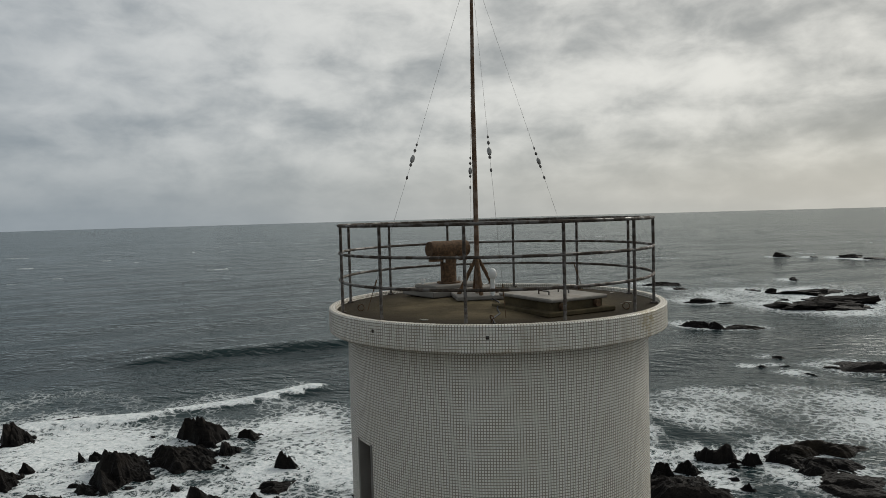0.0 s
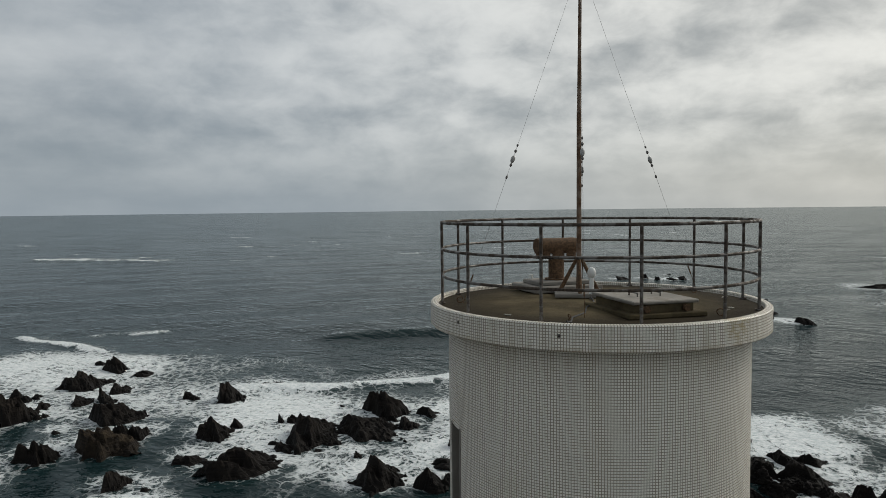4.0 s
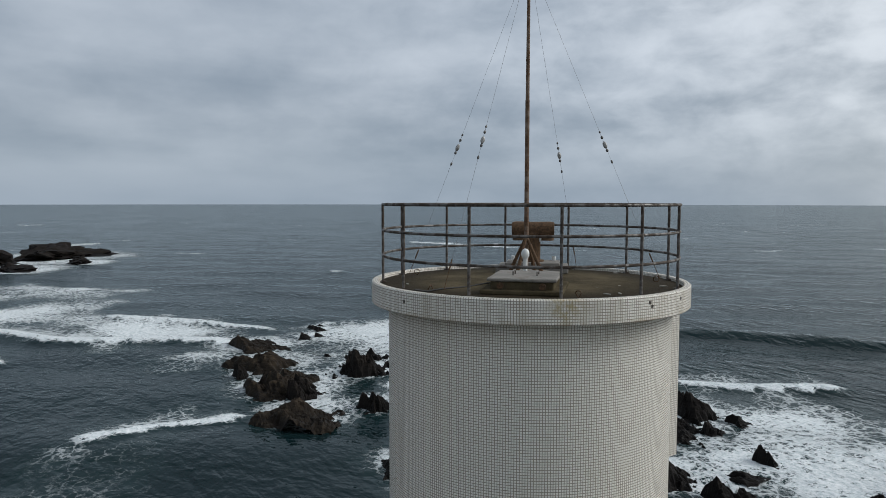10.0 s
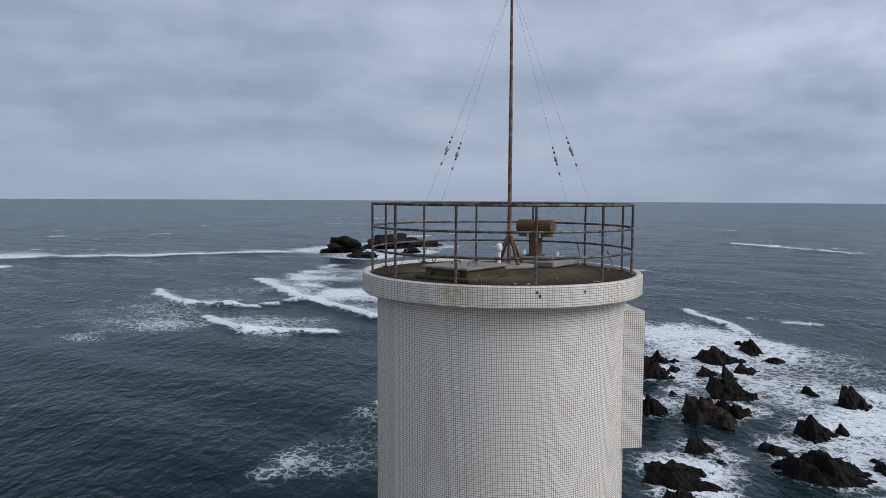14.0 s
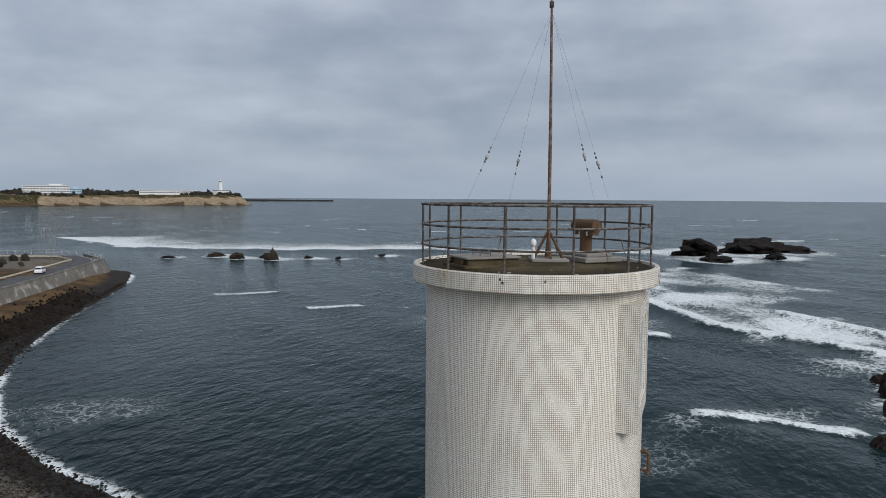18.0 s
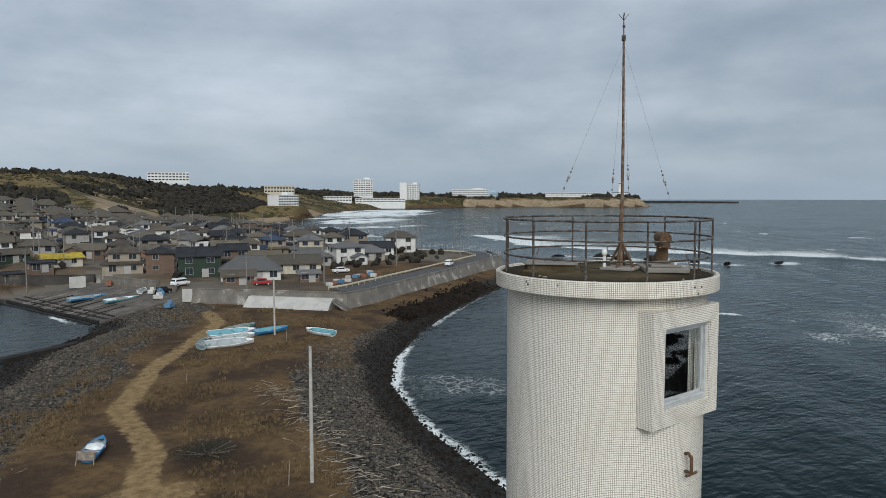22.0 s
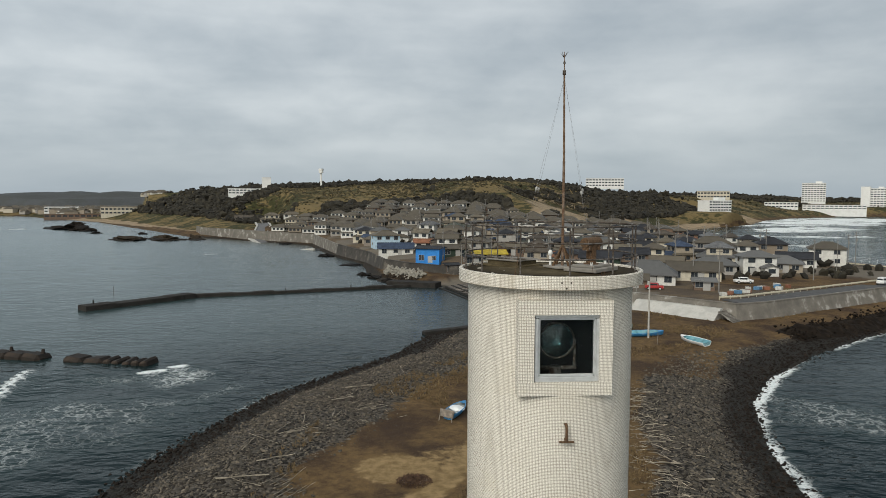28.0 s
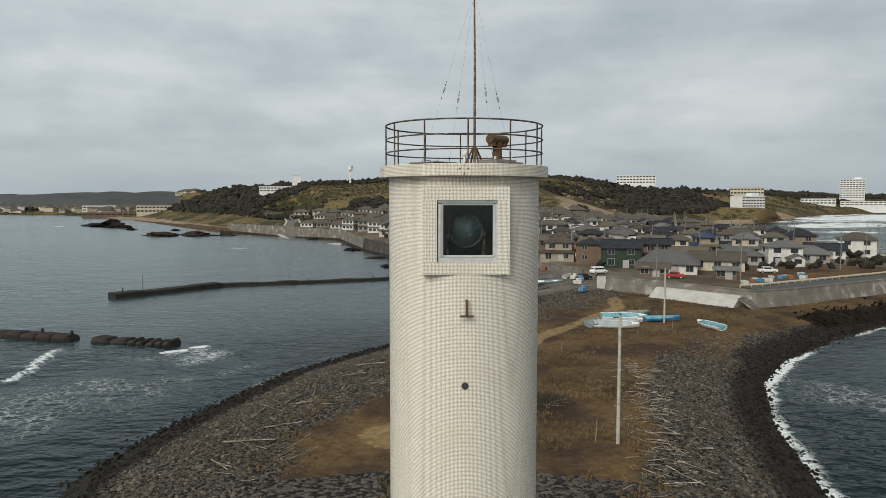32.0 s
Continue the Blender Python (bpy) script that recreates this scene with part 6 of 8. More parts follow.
put(112, 179, -28, 10, 7, 1, "gable", "white", "slate", "low white house with a black tile roof")
put(116, 200, -25, 9, 8, 2, "hip", "beige", "slate", "two-storey beige house with a dark hip roof")
put(98, 205, -22, 14, 9, 2, "hip", "grey", "slate", "broad two-storey house with a slate-black hip roof", upper=0.75)
put(92, 187, -22, 10, 8, 2, "hip", "cream", "grey", "two-storey cream house with a grey hip roof", upper=0.7)
put(8.3, 199.5, -22, 7.5, 5.5, 1, "gable", "bright_blue", "slate", "bright blue painted fishing shed with a flat dark roof", rise=0.5, hw=4.2)
put(-6, 268, 14, 10, 8, 2, "hip", "pale_blue", "brown", "two-storey pale blue house with a brown roof")
put(-2, 235, 0, 12, 6, 1, "gable", "white", "blue", "white boat shed with a navy blue sheet roof", rise=1.5)
put(26, 196, 4, 9, 5, 1, "gable", "cream", "yellow", "low shed with a bright yellow sheet roof", rise=0.8, hw=2.3)
put(50, 138.5, -21, 6.5, 3.6, 1, "gable", "brown", "brown", "low brown shed in front of the white house", rise=0.8, hw=2.0)
put(64, 133, -20, 4.2, 3.2, 1, "gable", "brown", "rust", "small rusty red shed on the dry lot", rise=0.4, hw=2.0)
put(20, 188, 4, 5, 4, 1, "gable", "brown", "slate", "low black shed beside the harbour gate", rise=0.3, hw=2.4)
put(14, 191, 10, 3.6, 4, 1, "gable", "brown", "slate", "small black hut beside the blue shed", rise=0.3, hw=2.4)
put(16, 210, 8, 9, 5.5, 1, "gable", "dark_green", "blue", "low dark shed with a blue-grey roof", rise=1.0)
put(-88, 486, 10, 14, 9, 2, "hip", "cream", "tan", "two-storey cream house under the dunes", upper=0.7)
put(-73, 487, 8, 12, 8, 1, "hip", "white", "brown", "white house with a brown roof under the dunes")
put(-112, 515, 12, 13, 9, 1, "gable", "grey", "brown", "low grey house beside the west road")

# the rest of the town: a few builds, repeated on the lots
KINDS = [(10, 8, 2, "hip", "cream", "slate", "two-storey cream house with a dark tiled hip roof", 0.72), (9, 7.5, 2, "gable", "white", "tan", "two-storey white house with a weathered tan gable roof", 0.8),
         (12, 8, 1, "hip", "grey", "brown", "single-storey grey house with a brown tile roof", 1.0), (11, 8, 2, "hip", "beige", "brown", "two-storey beige house with a brown tile roof", 0.65),
         (9, 7, 2, "hip", "white", "grey", "two-storey white house with a pale grey roof", 1.0), (13, 7, 1, "gable", "brown", "tan", "long low brown house with a faded tan gable roof", 1.0),
         (10, 7.5, 2, "hip", "white", "brown", "two-storey white house with a brown roof", 0.7), (9, 8, 1, "hip", "cream", "green", "small cream house with a grey-green roof", 1.0),
         (10.5, 8, 2, "gable", "brown", "slate", "two-storey brown boarded house with a slate gable roof", 0.75), (8, 6, 1, "gable", "white", "rust", "small white house with a reddish sheet roof", 1.0),
         (11, 8.5, 2, "hip", "beige", "blue", "two-storey beige house with a dull blue hip roof", 0.8), (9.5, 7.5, 2, "hip", "grey", "slate", "two-storey grey house with a dark hip roof", 1.0)]
lots = []
rl = random.Random(11)
ca, sa = math.cos(radians(-18)), math.sin(radians(-18))
for i in range(-17, 25):
    for j in range(0, 38):
        if j % 5 == 4 and i % 3 == 0:
            continue
        u, v = i * 10.8 + rl.uniform(-1.4, 1.4), 120 + j * 10.6 + rl.uniform(-1.4, 1.4)
        lots.append((u * ca - v * sa * 0.0 + 0.12 * v - 12, v + u * -0.22 * 0.5, rl.random(), rl.random(), rl.randrange(4)))
lx, ly = np.array([q[0] for q in lots]), np.array([q[1] for q in lots])
lr, laz = np.hypot(lx, ly), np.degrees(np.arctan2(lx, ly))
lz, lsd = height(lx, ly)
rc, _ = crest(laz)
ok = inside(lx, ly, TOWN) & (line_dist(lx, ly, WALL_E + [(146, 205)]) > 11) & (line_dist(lx, ly, WALL_W) > 13) & (lr < np.where(laz > 11, np.interp(laz, [11, 24], [410, 350]), rc * np.where(laz > -2, 0.69, 0.63))) & (lsd > 14) & ((laz > -10) | ((laz > -17) & (lsd > 32))) \
    & (line_dist(lx, ly, ROAD) > 9) & (line_dist(lx, ly, WEST_ROAD) > 12) & ~inside(lx, ly, DRY_LOT) & (line_dist(lx, ly, DRY_LOT, True) > 5) & (line_dist(lx, ly, [(38, 160), (30, 210), (34, 300)]) > 5) & ~inside(lx, ly, SLIP)
bases, far_lots = [], []
for k, (q, good) in enumerate(zip(lots, ok)):
    x, y, a, b, rot = q
    if not good or any(math.hypot(x - px, y - py) < pr + 5.0 for px, py, pr in placed):
        continue
    i = int(a * len(KINDS)) % len(KINDS)
    rz = -18 + rot * 90 + 34 * (b - 0.5)
    if math.hypot(x, y) > 318:
        far_lots.append((x, y, float(lz[k]), rz, i))
        continue
    m = pose(x, y, float(lz[k]), 0, 0, rz)
    near = math.hypot(x, y) < 180
    key = (i, near)
    first = next((o for kk, o in bases if kk == key), None)
    if first is None:
        w, d, fl, kd, wl, rf, lab, up = KINDS[i]
        w, d = w * 0.86, d * 0.86
        bases.append((key, house(m, w, d, fl, kd, wl, rf, lab, fine=near, upper=up, wing=(0, 1, -1)[i % 3])))
    else:
        copy_thing(first, m @ Matrix.Diagonal((0.84 + 0.30 * b, 0.84 + 0.30 * ((b * 7.7) % 1), 0.90 + 0.16 * ((a * 31) % 1), 1)))

# the upper town, too far off to tell house from house
wk, rk = sorted(M_WALLS), sorted(M_ROOFS)
V_, F_, I_ = [], [], []


def add_box(c, s, rz, mi, top=1.0, ridge=0.0):
    a = radians(rz)
    o = len(V_)
    for z, k in ((-0.5, 1.0), (0.5, top)):
        for sx, sy in ((-0.5, -0.5), (0.5, -0.5), (0.5, 0.5), (-0.5, 0.5)):
            x = s[0] * sx * (k if not ridge or z < 0 else ridge)
            y = s[1] * sy * k
            V_.append((c[0] + x * math.cos(a) - y * math.sin(a), c[1] + x * math.sin(a) + y * math.cos(a), c[2] + z * s[2]))
    for f in ((0, 3, 2, 1), (4, 5, 6, 7), (0, 1, 5, 4), (1, 2, 6, 5), (2, 3, 7, 6), (3, 0, 4, 7)):
        F_.append([o + i for i in f])
        I_.append(mi)


for x, y, z, rz, i in far_lots:
    w, d, fl, kd, wl, rf, lab, up = KINDS[i]
    w, d, h = w * 0.86, d * 0.86, 2.6 * fl
    add_box((x, y, z + h / 2 - 1), (w, d, h + 2), rz, wk.index(wl))
    add_box((x, y, z + h + 0.8), (w + 1.4, d + 1.4, 1.7), rz, len(wk) + rk.index(rf), 0.06, 0.4)
    if fl == 2:
        add_box((x, y, z + 2.75), (w + 1.6, d + 1.6, 0.35), rz, len(wk) + rk.index(rf), 0.9)
    for f in range(fl):
        for k in (-0.3, 0.0, 0.3):
            a = radians(rz)
            for sx, sy, wx, wy in ((k * w, -d / 2, 1.5, 0.1), (k * w, d / 2, 1.5, 0.1), (-w / 2, k * d, 0.1, 1.3), (w / 2, k * d, 0.1, 1.3)):
                add_box((x + sx * math.cos(a) - sy * math.sin(a), y + sx * math.sin(a) + sy * math.cos(a), z + 1.4 + 2.7 * f), (wx, wy, 1.2), rz, len(wk) + len(rk))
for k in range(420):                      # the far towns along the west coast
    az_, d_ = radians(rl.uniform(-36, -18)), rl.uniform(930, 1250)
    x, y = d_ * math.sin(az_), d_ * math.cos(az_)
    zf, sf = height(np.array([x]), np.array([y]))
    if sf[0] > 12:
        wf, hf = rl.uniform(7, 17), rl.uniform(3, 6)
        add_box((x, y, float(zf[0]) + hf / 2), (wf, 10, hf), rl.uniform(-40, 40), wk.index(rl.choice(("white", "grey", "beige", "cream"))))
        add_box((x, y, float(zf[0]) + hf + 1), (wf + 1, 11, 2.5), rl.uniform(-40, 40), len(wk) + rk.index(rl.choice(("slate", "brown", "grey"))), 0.3)
me = bpy.data.meshes.new("upper_town_houses")
me.from_pydata(V_, [], F_)
for mt in [M_WALLS[k] for k in wk] + [M_ROOFS[k] for k in rk] + [M_PANE]:
    me.materials.append(mt)
me.polygons.foreach_set("material_index", I_)
tagged(new("upper_town_houses", me), "crowd of small far houses with dark roofs up the hill", "houses", kind="stuff")

# ---- large white buildings round the bay ----
M_BLOCK = plain("white_concrete", (0.70, 0.70, 0.68), 0.8, 0, 0.15, 0.1, ((0.5, 0.48, 0.45), 0.4))


def block(x, y, z, rz, w, d, h, floors, cols, label, name="hotel", wall=None, plant=True, foot=4):
    t = thing(name, pose(x, y, max(2.0, land_z(x, y)) if z is None else max(z, land_z(x, y)), 0, 0, rz), label, "building")
    part("wall", box(bm_new(), (0, 0, (h - foot) / 2), (w, d, h + foot)), wall or M_BLOCK, t)
    part("roof", box(bm_new(), (0, 0, h + 0.2), (w + 0.6, d + 0.6, 0.5)), wall or M_BLOCK, t)
    if plant:
        part("plant_room", box(bm_new(), (w * 0.2, 0, h + 1.9), (w * 0.28, d * 0.5, 3.0)), wall or M_BLOCK, t)
    fh = h / floors
    pane = mesh_of("window_band", box(bm_new(), (0, 0, 0), (w / cols * 0.72, 0.25, fh * 0.42)), M_PANE)
    for f in range(floors if cols > 1 else 0):
        for c in range(cols):
            for s in (-1, 1):
                ob = part("window", pane, None, t)
                ob.location = (-w / 2 + w * (c + 0.5) / cols, s * d / 2, fh * (f + 0.52))
    return t


block(786, 1262, 24, -32, 40, 16, 35, 9, 8, "tall white nine-storey hotel above the bay")
block(842, 1165, 14, -40, 30, 16, 32, 8, 6, "white eight-storey hotel tower by the bay shore")
block(826, 1172, 14, -40, 14, 18, 35, 1, 1, "blank white stair tower beside the hotel", "stair_tower", plant=False)
block(706, 1076, 12, -33, 90, 18, 7, 2, 14, "long low white spa building on the shore", "spa_building", plant=False, foot=11)
block(640, 1115, 14, -33, 50, 18, 9, 2, 9, "low white hotel wing on the shore", "hotel_wing", plant=False, foot=5)
block(1030, 1200, 20, -44, 80, 18, 18, 4, 14, "broad pale hotel on the headland")
block(1066, 1175, 18, -44, 36, 14, 13, 3, 8, "pale blue hotel wing on the headland", "hotel_wing", M_WALLS["pale_blue"])
block(317, 669, 12, 22, 30, 15, 10.5, 4, 8, "white four-storey seaside hotel by the sand")
block(341, 1115, 47, -17, 60, 12, 13, 3, 12, "white three-storey school on the wooded hill", "school", plant=False)
block(420, 894, 28, -22, 40, 14, 9, 2, 10, "ochre two-storey building among the trees", "lodge", M_WALLS["cream"], plant=False)
block(-140, 668, None, 8, 34, 12, 5, 2, 10, "long white low building on the hill", "school", plant=False)
block(-121, 662, None, 8, 8, 8, 10, 4, 1, "plain white square tower on the hill", "stair_tower", plant=False)
block(-300, 780, None, 18, 36, 12, 8, 2, 9, "pale two-storey building on the quay", "warehouse", M_WALLS["cream"], plant=False)
block(-360, 810, None, 18, 60, 14, 4, 1, 10, "long low brown fish shed on the quay", "warehouse", M_WALLS["brown"], plant=False)
block(-425, 930, None, 20, 44, 20, 7, 2, 9, "white tanks and sheds of the far harbour", "warehouse", plant=False)
block(1210, 1085, 24, -50, 80, 12, 7, 2, 14, "long white low building on the headland", "lodge", plant=False, foot=8)
block(1270, 1062, 24, -50, 40, 12, 7, 2, 8, "white low building near the lighthouse", "lodge", plant=False, foot=8)

# ---- the far lighthouse ----
FAR_A, FAR_B = (2090, 1540), (2275, 1250)
far = thing("far_lighthouse", pose(1340, 1028, 25), "tall white lighthouse on the far headland", "lighthouse")
part("tower", lathe(bm_new(), [(6.0, -6), (5.6, 0), (3.8, 24), (4.6, 24.3), (4.6, 25.2)], 24), M_WHITE, far, smooth=True)
part("gallery", lathe(bm_new(), [(3.4, 25.2), (3.4, 26.2), (3.3, 26.2), (3.3, 25.2)], 24), M_WHITE, far)
part("lantern", lathe(bm_new(), [(1.9, 25.2), (1.9, 28.6)], 16), M_PANE, far)
part("dome", lathe(bm_new(), [(2.1, 28.6), (1.7, 30.0), (0.7, 30.8), (0.001, 31.4)], 16), M_WHITE, far, smooth=True)
part("keeper_house", box(bm_new(), (-6, -8, 1.0), (46, 12, 10)), M_WHITE, far)
part("keeper_roof", box(bm_new(), (-6, -8, 6.4), (47, 13, 0.8)), M_PANE, far)
breaker = part("far_breakwater", strip_piece(bm_new(), FAR_A, FAR_B, side(FAR_A, FAR_B), side(FAR_A, FAR_B), [(-8, -3), (8, -3), (6, 6.5), (-6, 6.5)], [(-8, -3), (8, -3), (6, 4.5), (-6, 4.5)]), M_CONC_DARK)
tagged(breaker, "long dark breakwater on the horizon", "breakwater")
wt = thing("water_tower", on_land(-68, 640), "slim white water tower on the hill", "water tower")
part("shaft", rod(bm_new(), (0, 0, -2), (0, 0, 13), 0.9, 0.8, 10), M_WHITE, wt)
part("tank", rod(bm_new(), (0, 0, 13), (0, 0, 17), 2.0, 2.4, 12), M_WHITE, wt)

# ---- utility poles ----
M_POLE = plain("pole_concrete", (0.20, 0.19, 0.175), 0.85, 0, 2, 0.2)


def utility_pole(m, h):
    t = thing("utility_pole", m, "grey concrete utility pole with cross arms", "utility pole", "utility poles of the town")
    part("pole", rod(bm_new(), (0, 0, -0.5), (0, 0, h), 0.15, 0.09, 10), M_POLE, t, smooth=True)
    for dz, L in ((0.5, 1.8), (1.3, 1.5)):
        arm = part("crossarm", box(bm_new(), (0, 0, h - dz), (L, 0.1, 0.1)), M_RAIL, t)
        for s in (-0.42, 0.0, 0.42):
            part("insulator", rod(bm_new(), (s * L, 0, h - dz + 0.05), (s * L, 0, h - dz + 0.22), 0.05, n=6), M_PORC, arm)
    part("transformer", rod(bm_new(), (0.32, 0, h - 2.9), (0.32, 0, h - 2.1), 0.22, n=10), M_POLE, t)
    return t


spots = [(46, 165), (47, 127), (64.5, 127), (69, 150), (39, 172), (129, 178), (16, 181), (20, 188), (12, 197), (7, 262), (26, 192), (120, 168), (98, 148), (60, 170), (76, 178), (88, 198), (110, 192)]
first = None
for k in range(70):
    x, y = rl.uniform(-60, 130), rl.uniform(195, 400)
    if inside(np.array([x]), np.array([y]), TOWN)[0] and height(np.array([x]), np.array([y]))[1][0] > 16:
        spots.append((x, y))
for k, (x, y) in enumerate(spots):
    m = on_land(x, y, rl.uniform(0, 180))
    first = copy_thing(first, m) if first else utility_pole(m, 10.0)
for x, y, h in ((113, 162, 11), (128, 157, 7), (143, 178, 8)):
    lp = thing("street_lamp", pose(x, y, 4.5, 0, 0, 30), "slim grey street lamp on a tall post", "street lamp")
    part("post", rod(bm_new(), (0, 0, -0.4), (0, 0, h), 0.09, 0.06, 8), M_POLE, lp)
    part("arm", rod(bm_new(), (0, 0, h), (1.6, 0, h + 0.2), 0.05, n=6), M_POLE, lp)
    part("lamp_head", box(bm_new(), (1.8, 0, h + 0.2), (0.6, 0.2, 0.14)), M_ALU, lp)

# ---- cars ----
M_TYRE = plain("tyre_rubber", (0.025, 0.025, 0.025), 0.9)
M_CARS = {"white": plain("car_white", (0.75, 0.75, 0.74), 0.3), "black": plain("car_black", (0.02, 0.02, 0.022), 0.25), "red": plain("car_red", (0.35, 0.03, 0.03), 0.35)}


def car(x, y, rz, L, colour, van, label):
    t = thing("car", on_land(x, y, rz, 0.02), label, "car", "parked cars")
    bm = box(bm_new(), (0, 0, 0.62), (L, 1.62, 0.62), bev=0.12)
    part("body", bm, M_CARS[colour], t)
    cab = part("cabin", box(bm_new(), (-0.25 if van else -0.1, 0, 1.24 if van else 1.15), (L * (0.82 if van else 0.55), 1.5, 0.9 if van else 0.6), taper=0.84, bev=0.08), M_CARS[colour], t)
    hz = 1.28 if van else 1.17
    for s in (-1, 1):
        part("side_window", box(bm_new(), (-0.2, s * 0.72, hz), (L * (0.66 if van else 0.42), 0.06, 0.36)), M_PANE, cab)
        part("end_window", box(bm_new(), (s * L * (0.375 if van else 0.255) - (0.25 if van else 0.1), 0, hz), (0.08, 1.2, 0.36)), M_PANE, cab)
        part("lamp", box(bm_new(), (L / 2 - 0.01, s * 0.6, 0.7), (0.06, 0.26, 0.14)), M_ALU, t)
        for xx in (-L * 0.31, L * 0.31):
            wh = part("wheel", rod(bm_new(), (xx, s * 0.64, 0.31), (xx, s * 0.84, 0.31), 0.31, n=14), M_TYRE, t)
            part("rim", rod(bm_new(), (xx, s * 0.80, 0.31), (xx, s * 0.85, 0.31), 0.18, n=10), M_ALU, wh)
    return t


car(39, 143, 20, 3.9, "white", True, "white minivan parked by the wall gate")
car(53.2, 133.5, -20, 3.9, "red", False, "red car parked behind the sea wall")
car(36.5, 147, 15, 3.8, "black", False, "black hatchback parked by the wall gate")
car(78, 143, -8, 4.2, "white", False, "white saloon parked on the dry lot")
vn = car(113, 133, 36, 3.6, "white", True, "white van driving along the sea wall road")
vn.location = (109, 139, 4.64)
M_TARP = {k: plain("lot_" + k, c, 0.7, 0, 2, 0.3) for k, c in {"white": (0.55, 0.54, 0.5), "blue": (0.10, 0.22, 0.36), "rust": (0.22, 0.09, 0.05)}.items()}
for k in range(14):
    x, y = 64 + 1.6 * k + rl.uniform(-1, 1), 124 + 0.95 * k + rl.uniform(-1.5, 2.5)
    kind_ = ("white", "rust", "white", "blue")[k % 4]
    cr = part("crate", box(bm_new(), (0, 0, 0.35), (rl.uniform(0.9, 2.4), rl.uniform(0.8, 1.3), 0.7), bev=0.04), M_TARP[kind_])
    cr.matrix_world = on_land(x, y, rl.uniform(0, 90))
    tagged(cr, {"white": "pale storage box on the dry lot", "rust": "rusty red crate on the dry lot", "blue": "blue covered crate on the dry lot"}[kind_], "crate", "crates on the dry lot")
for x, y, kd, lab in ((32, 128, "blue", "pale turquoise fish box on the rubble heap"), (33.5, 140, "white", "pale fish boxes stacked by the slipway"), (35, 143, "blue", "blue fish tub by the slipway"), (34.2, 146.5, "white", "pale fish boxes stacked by the slipway"), (30.5, 166, "rust", "rusty winch box above the slipway")):
    cr = part("fish_box", box(box(bm_new(), (0, 0, 0.4), (1.7, 1.2, 0.8), bev=0.06), (0.3, 0.1, 1.0), (0.9, 0.8, 0.5), 25, bev=0.05), M_TARP[kd])
    cr.matrix_world = on_land(x, y, rl.uniform(0, 90), 0.3)
    tagged(cr, lab, "fish box", "boxes by the slipway")

# ---- breakwaters and slipway ----
GR_A, GR_B = (2.2, 107.5), (12.5, 110.5)
bw = thing("breakwater", pose(0, 0, 0), "long low dark concrete breakwater across the harbour", "breakwater")
for pts, w, top, step in (([(-68, 137), (-51, 156.5)], 2.0, 1.0, 6), ([(-51, 156.5), (-10, 171), (4, 177)], 1.0, 0.75, 5)):
    ps = along(pts, step)
    ns = normals(ps)
    for i in range(len(ps) - 1):
        t = top + rl.uniform(-0.12, 0.12)
        k = [(-w, -2), (w, -2), (w * 0.85, t - 0.1), (w * 0.78, t), (-w * 0.78, t), (-w * 0.85, t - 0.1)]
        part("block", strip_piece(bm_new(), ps[i], ps[i + 1], ns[i], ns[i + 1], k, k), M_CONC_DARK, bw)
for x, y in ((-66.5, 139), (-30, 164), (-14, 169.6)):
    part("bollard", rod(bm_new(), (x, y, 0.7), (x, y, 2.0 if x < -60 else 1.3), 0.14, n=8), M_CONC_DARK, bw)
part("marker_pole", rod(bm_new(), (-63, 141, 1.3), (-63, 141, 4.6), 0.05, n=6), M_RAIL, bw)
M_WEED = plain("weedy_block", (0.026, 0.020, 0.016), 0.7, 0, 0.6, 0.5, ((0.05, 0.036, 0.026), 0.6), 0.5, spec=0.2)
mole = thing("block_mole", pose(0, 0, 0), "row of dark slanting concrete blocks awash in the surf", "breakwater")
for a, b, toothed in (((-37, 87), (-44, 88.7), True), ((-44, 88.7), (-50, 90), False), ((-54, 91.5), (-100, 106), False)):
    n = max(2, int(math.hypot(b[0] - a[0], b[1] - a[1]) / (1.25 if toothed else 2.9)))
    for i in range(n):
        x, y = a[0] + (b[0] - a[0]) * (i + 0.5) / n, a[1] + (b[1] - a[1]) * (i + 0.5) / n
        ob = part("block", box(bm_new(), (0, 0, 0), (1.22 if toothed else 3.3, 3.2, 1.6), bev=0.28 if toothed else 0.5), M_WEED, mole)
        ob.matrix_basis = pose(x, y, -0.15 + rl.uniform(-0.1, 0.14), rl.uniform(-5, 5), (14 if toothed else 0) + rl.uniform(-4, 4), 165 + rl.uniform(-6, 6))
for x, y in ((-54.5, 92), (-60, 94)):
    part("post", rod(bm_new(), (x, y, 0.2), (x, y, 1.3), 0.4, 0.2, 8), M_WEED, mole)
slip = thing("slipway", pose(0, 0, 0), "brown-grey concrete boat slipway with dark timber skids along the water", "slipway", kind="structure")
M_SLIP = plain("slipway_concrete", (0.115, 0.10, 0.085), 0.9, 0, 0.35, 0.4, ((0.19, 0.17, 0.14), 0.6), 0.4)


def slip_at(u, v):
    """u along the water's edge from the quay, v up the ramp."""
    ax, ay = 9 + 10 * u, 173 - 42 * u
    bx, by = 29 + 7.5 * u, 177 - 41 * u
    return Vector((ax + (bx - ax) * v, ay + (by - ay) * v, 0.05 + 2.75 * v))


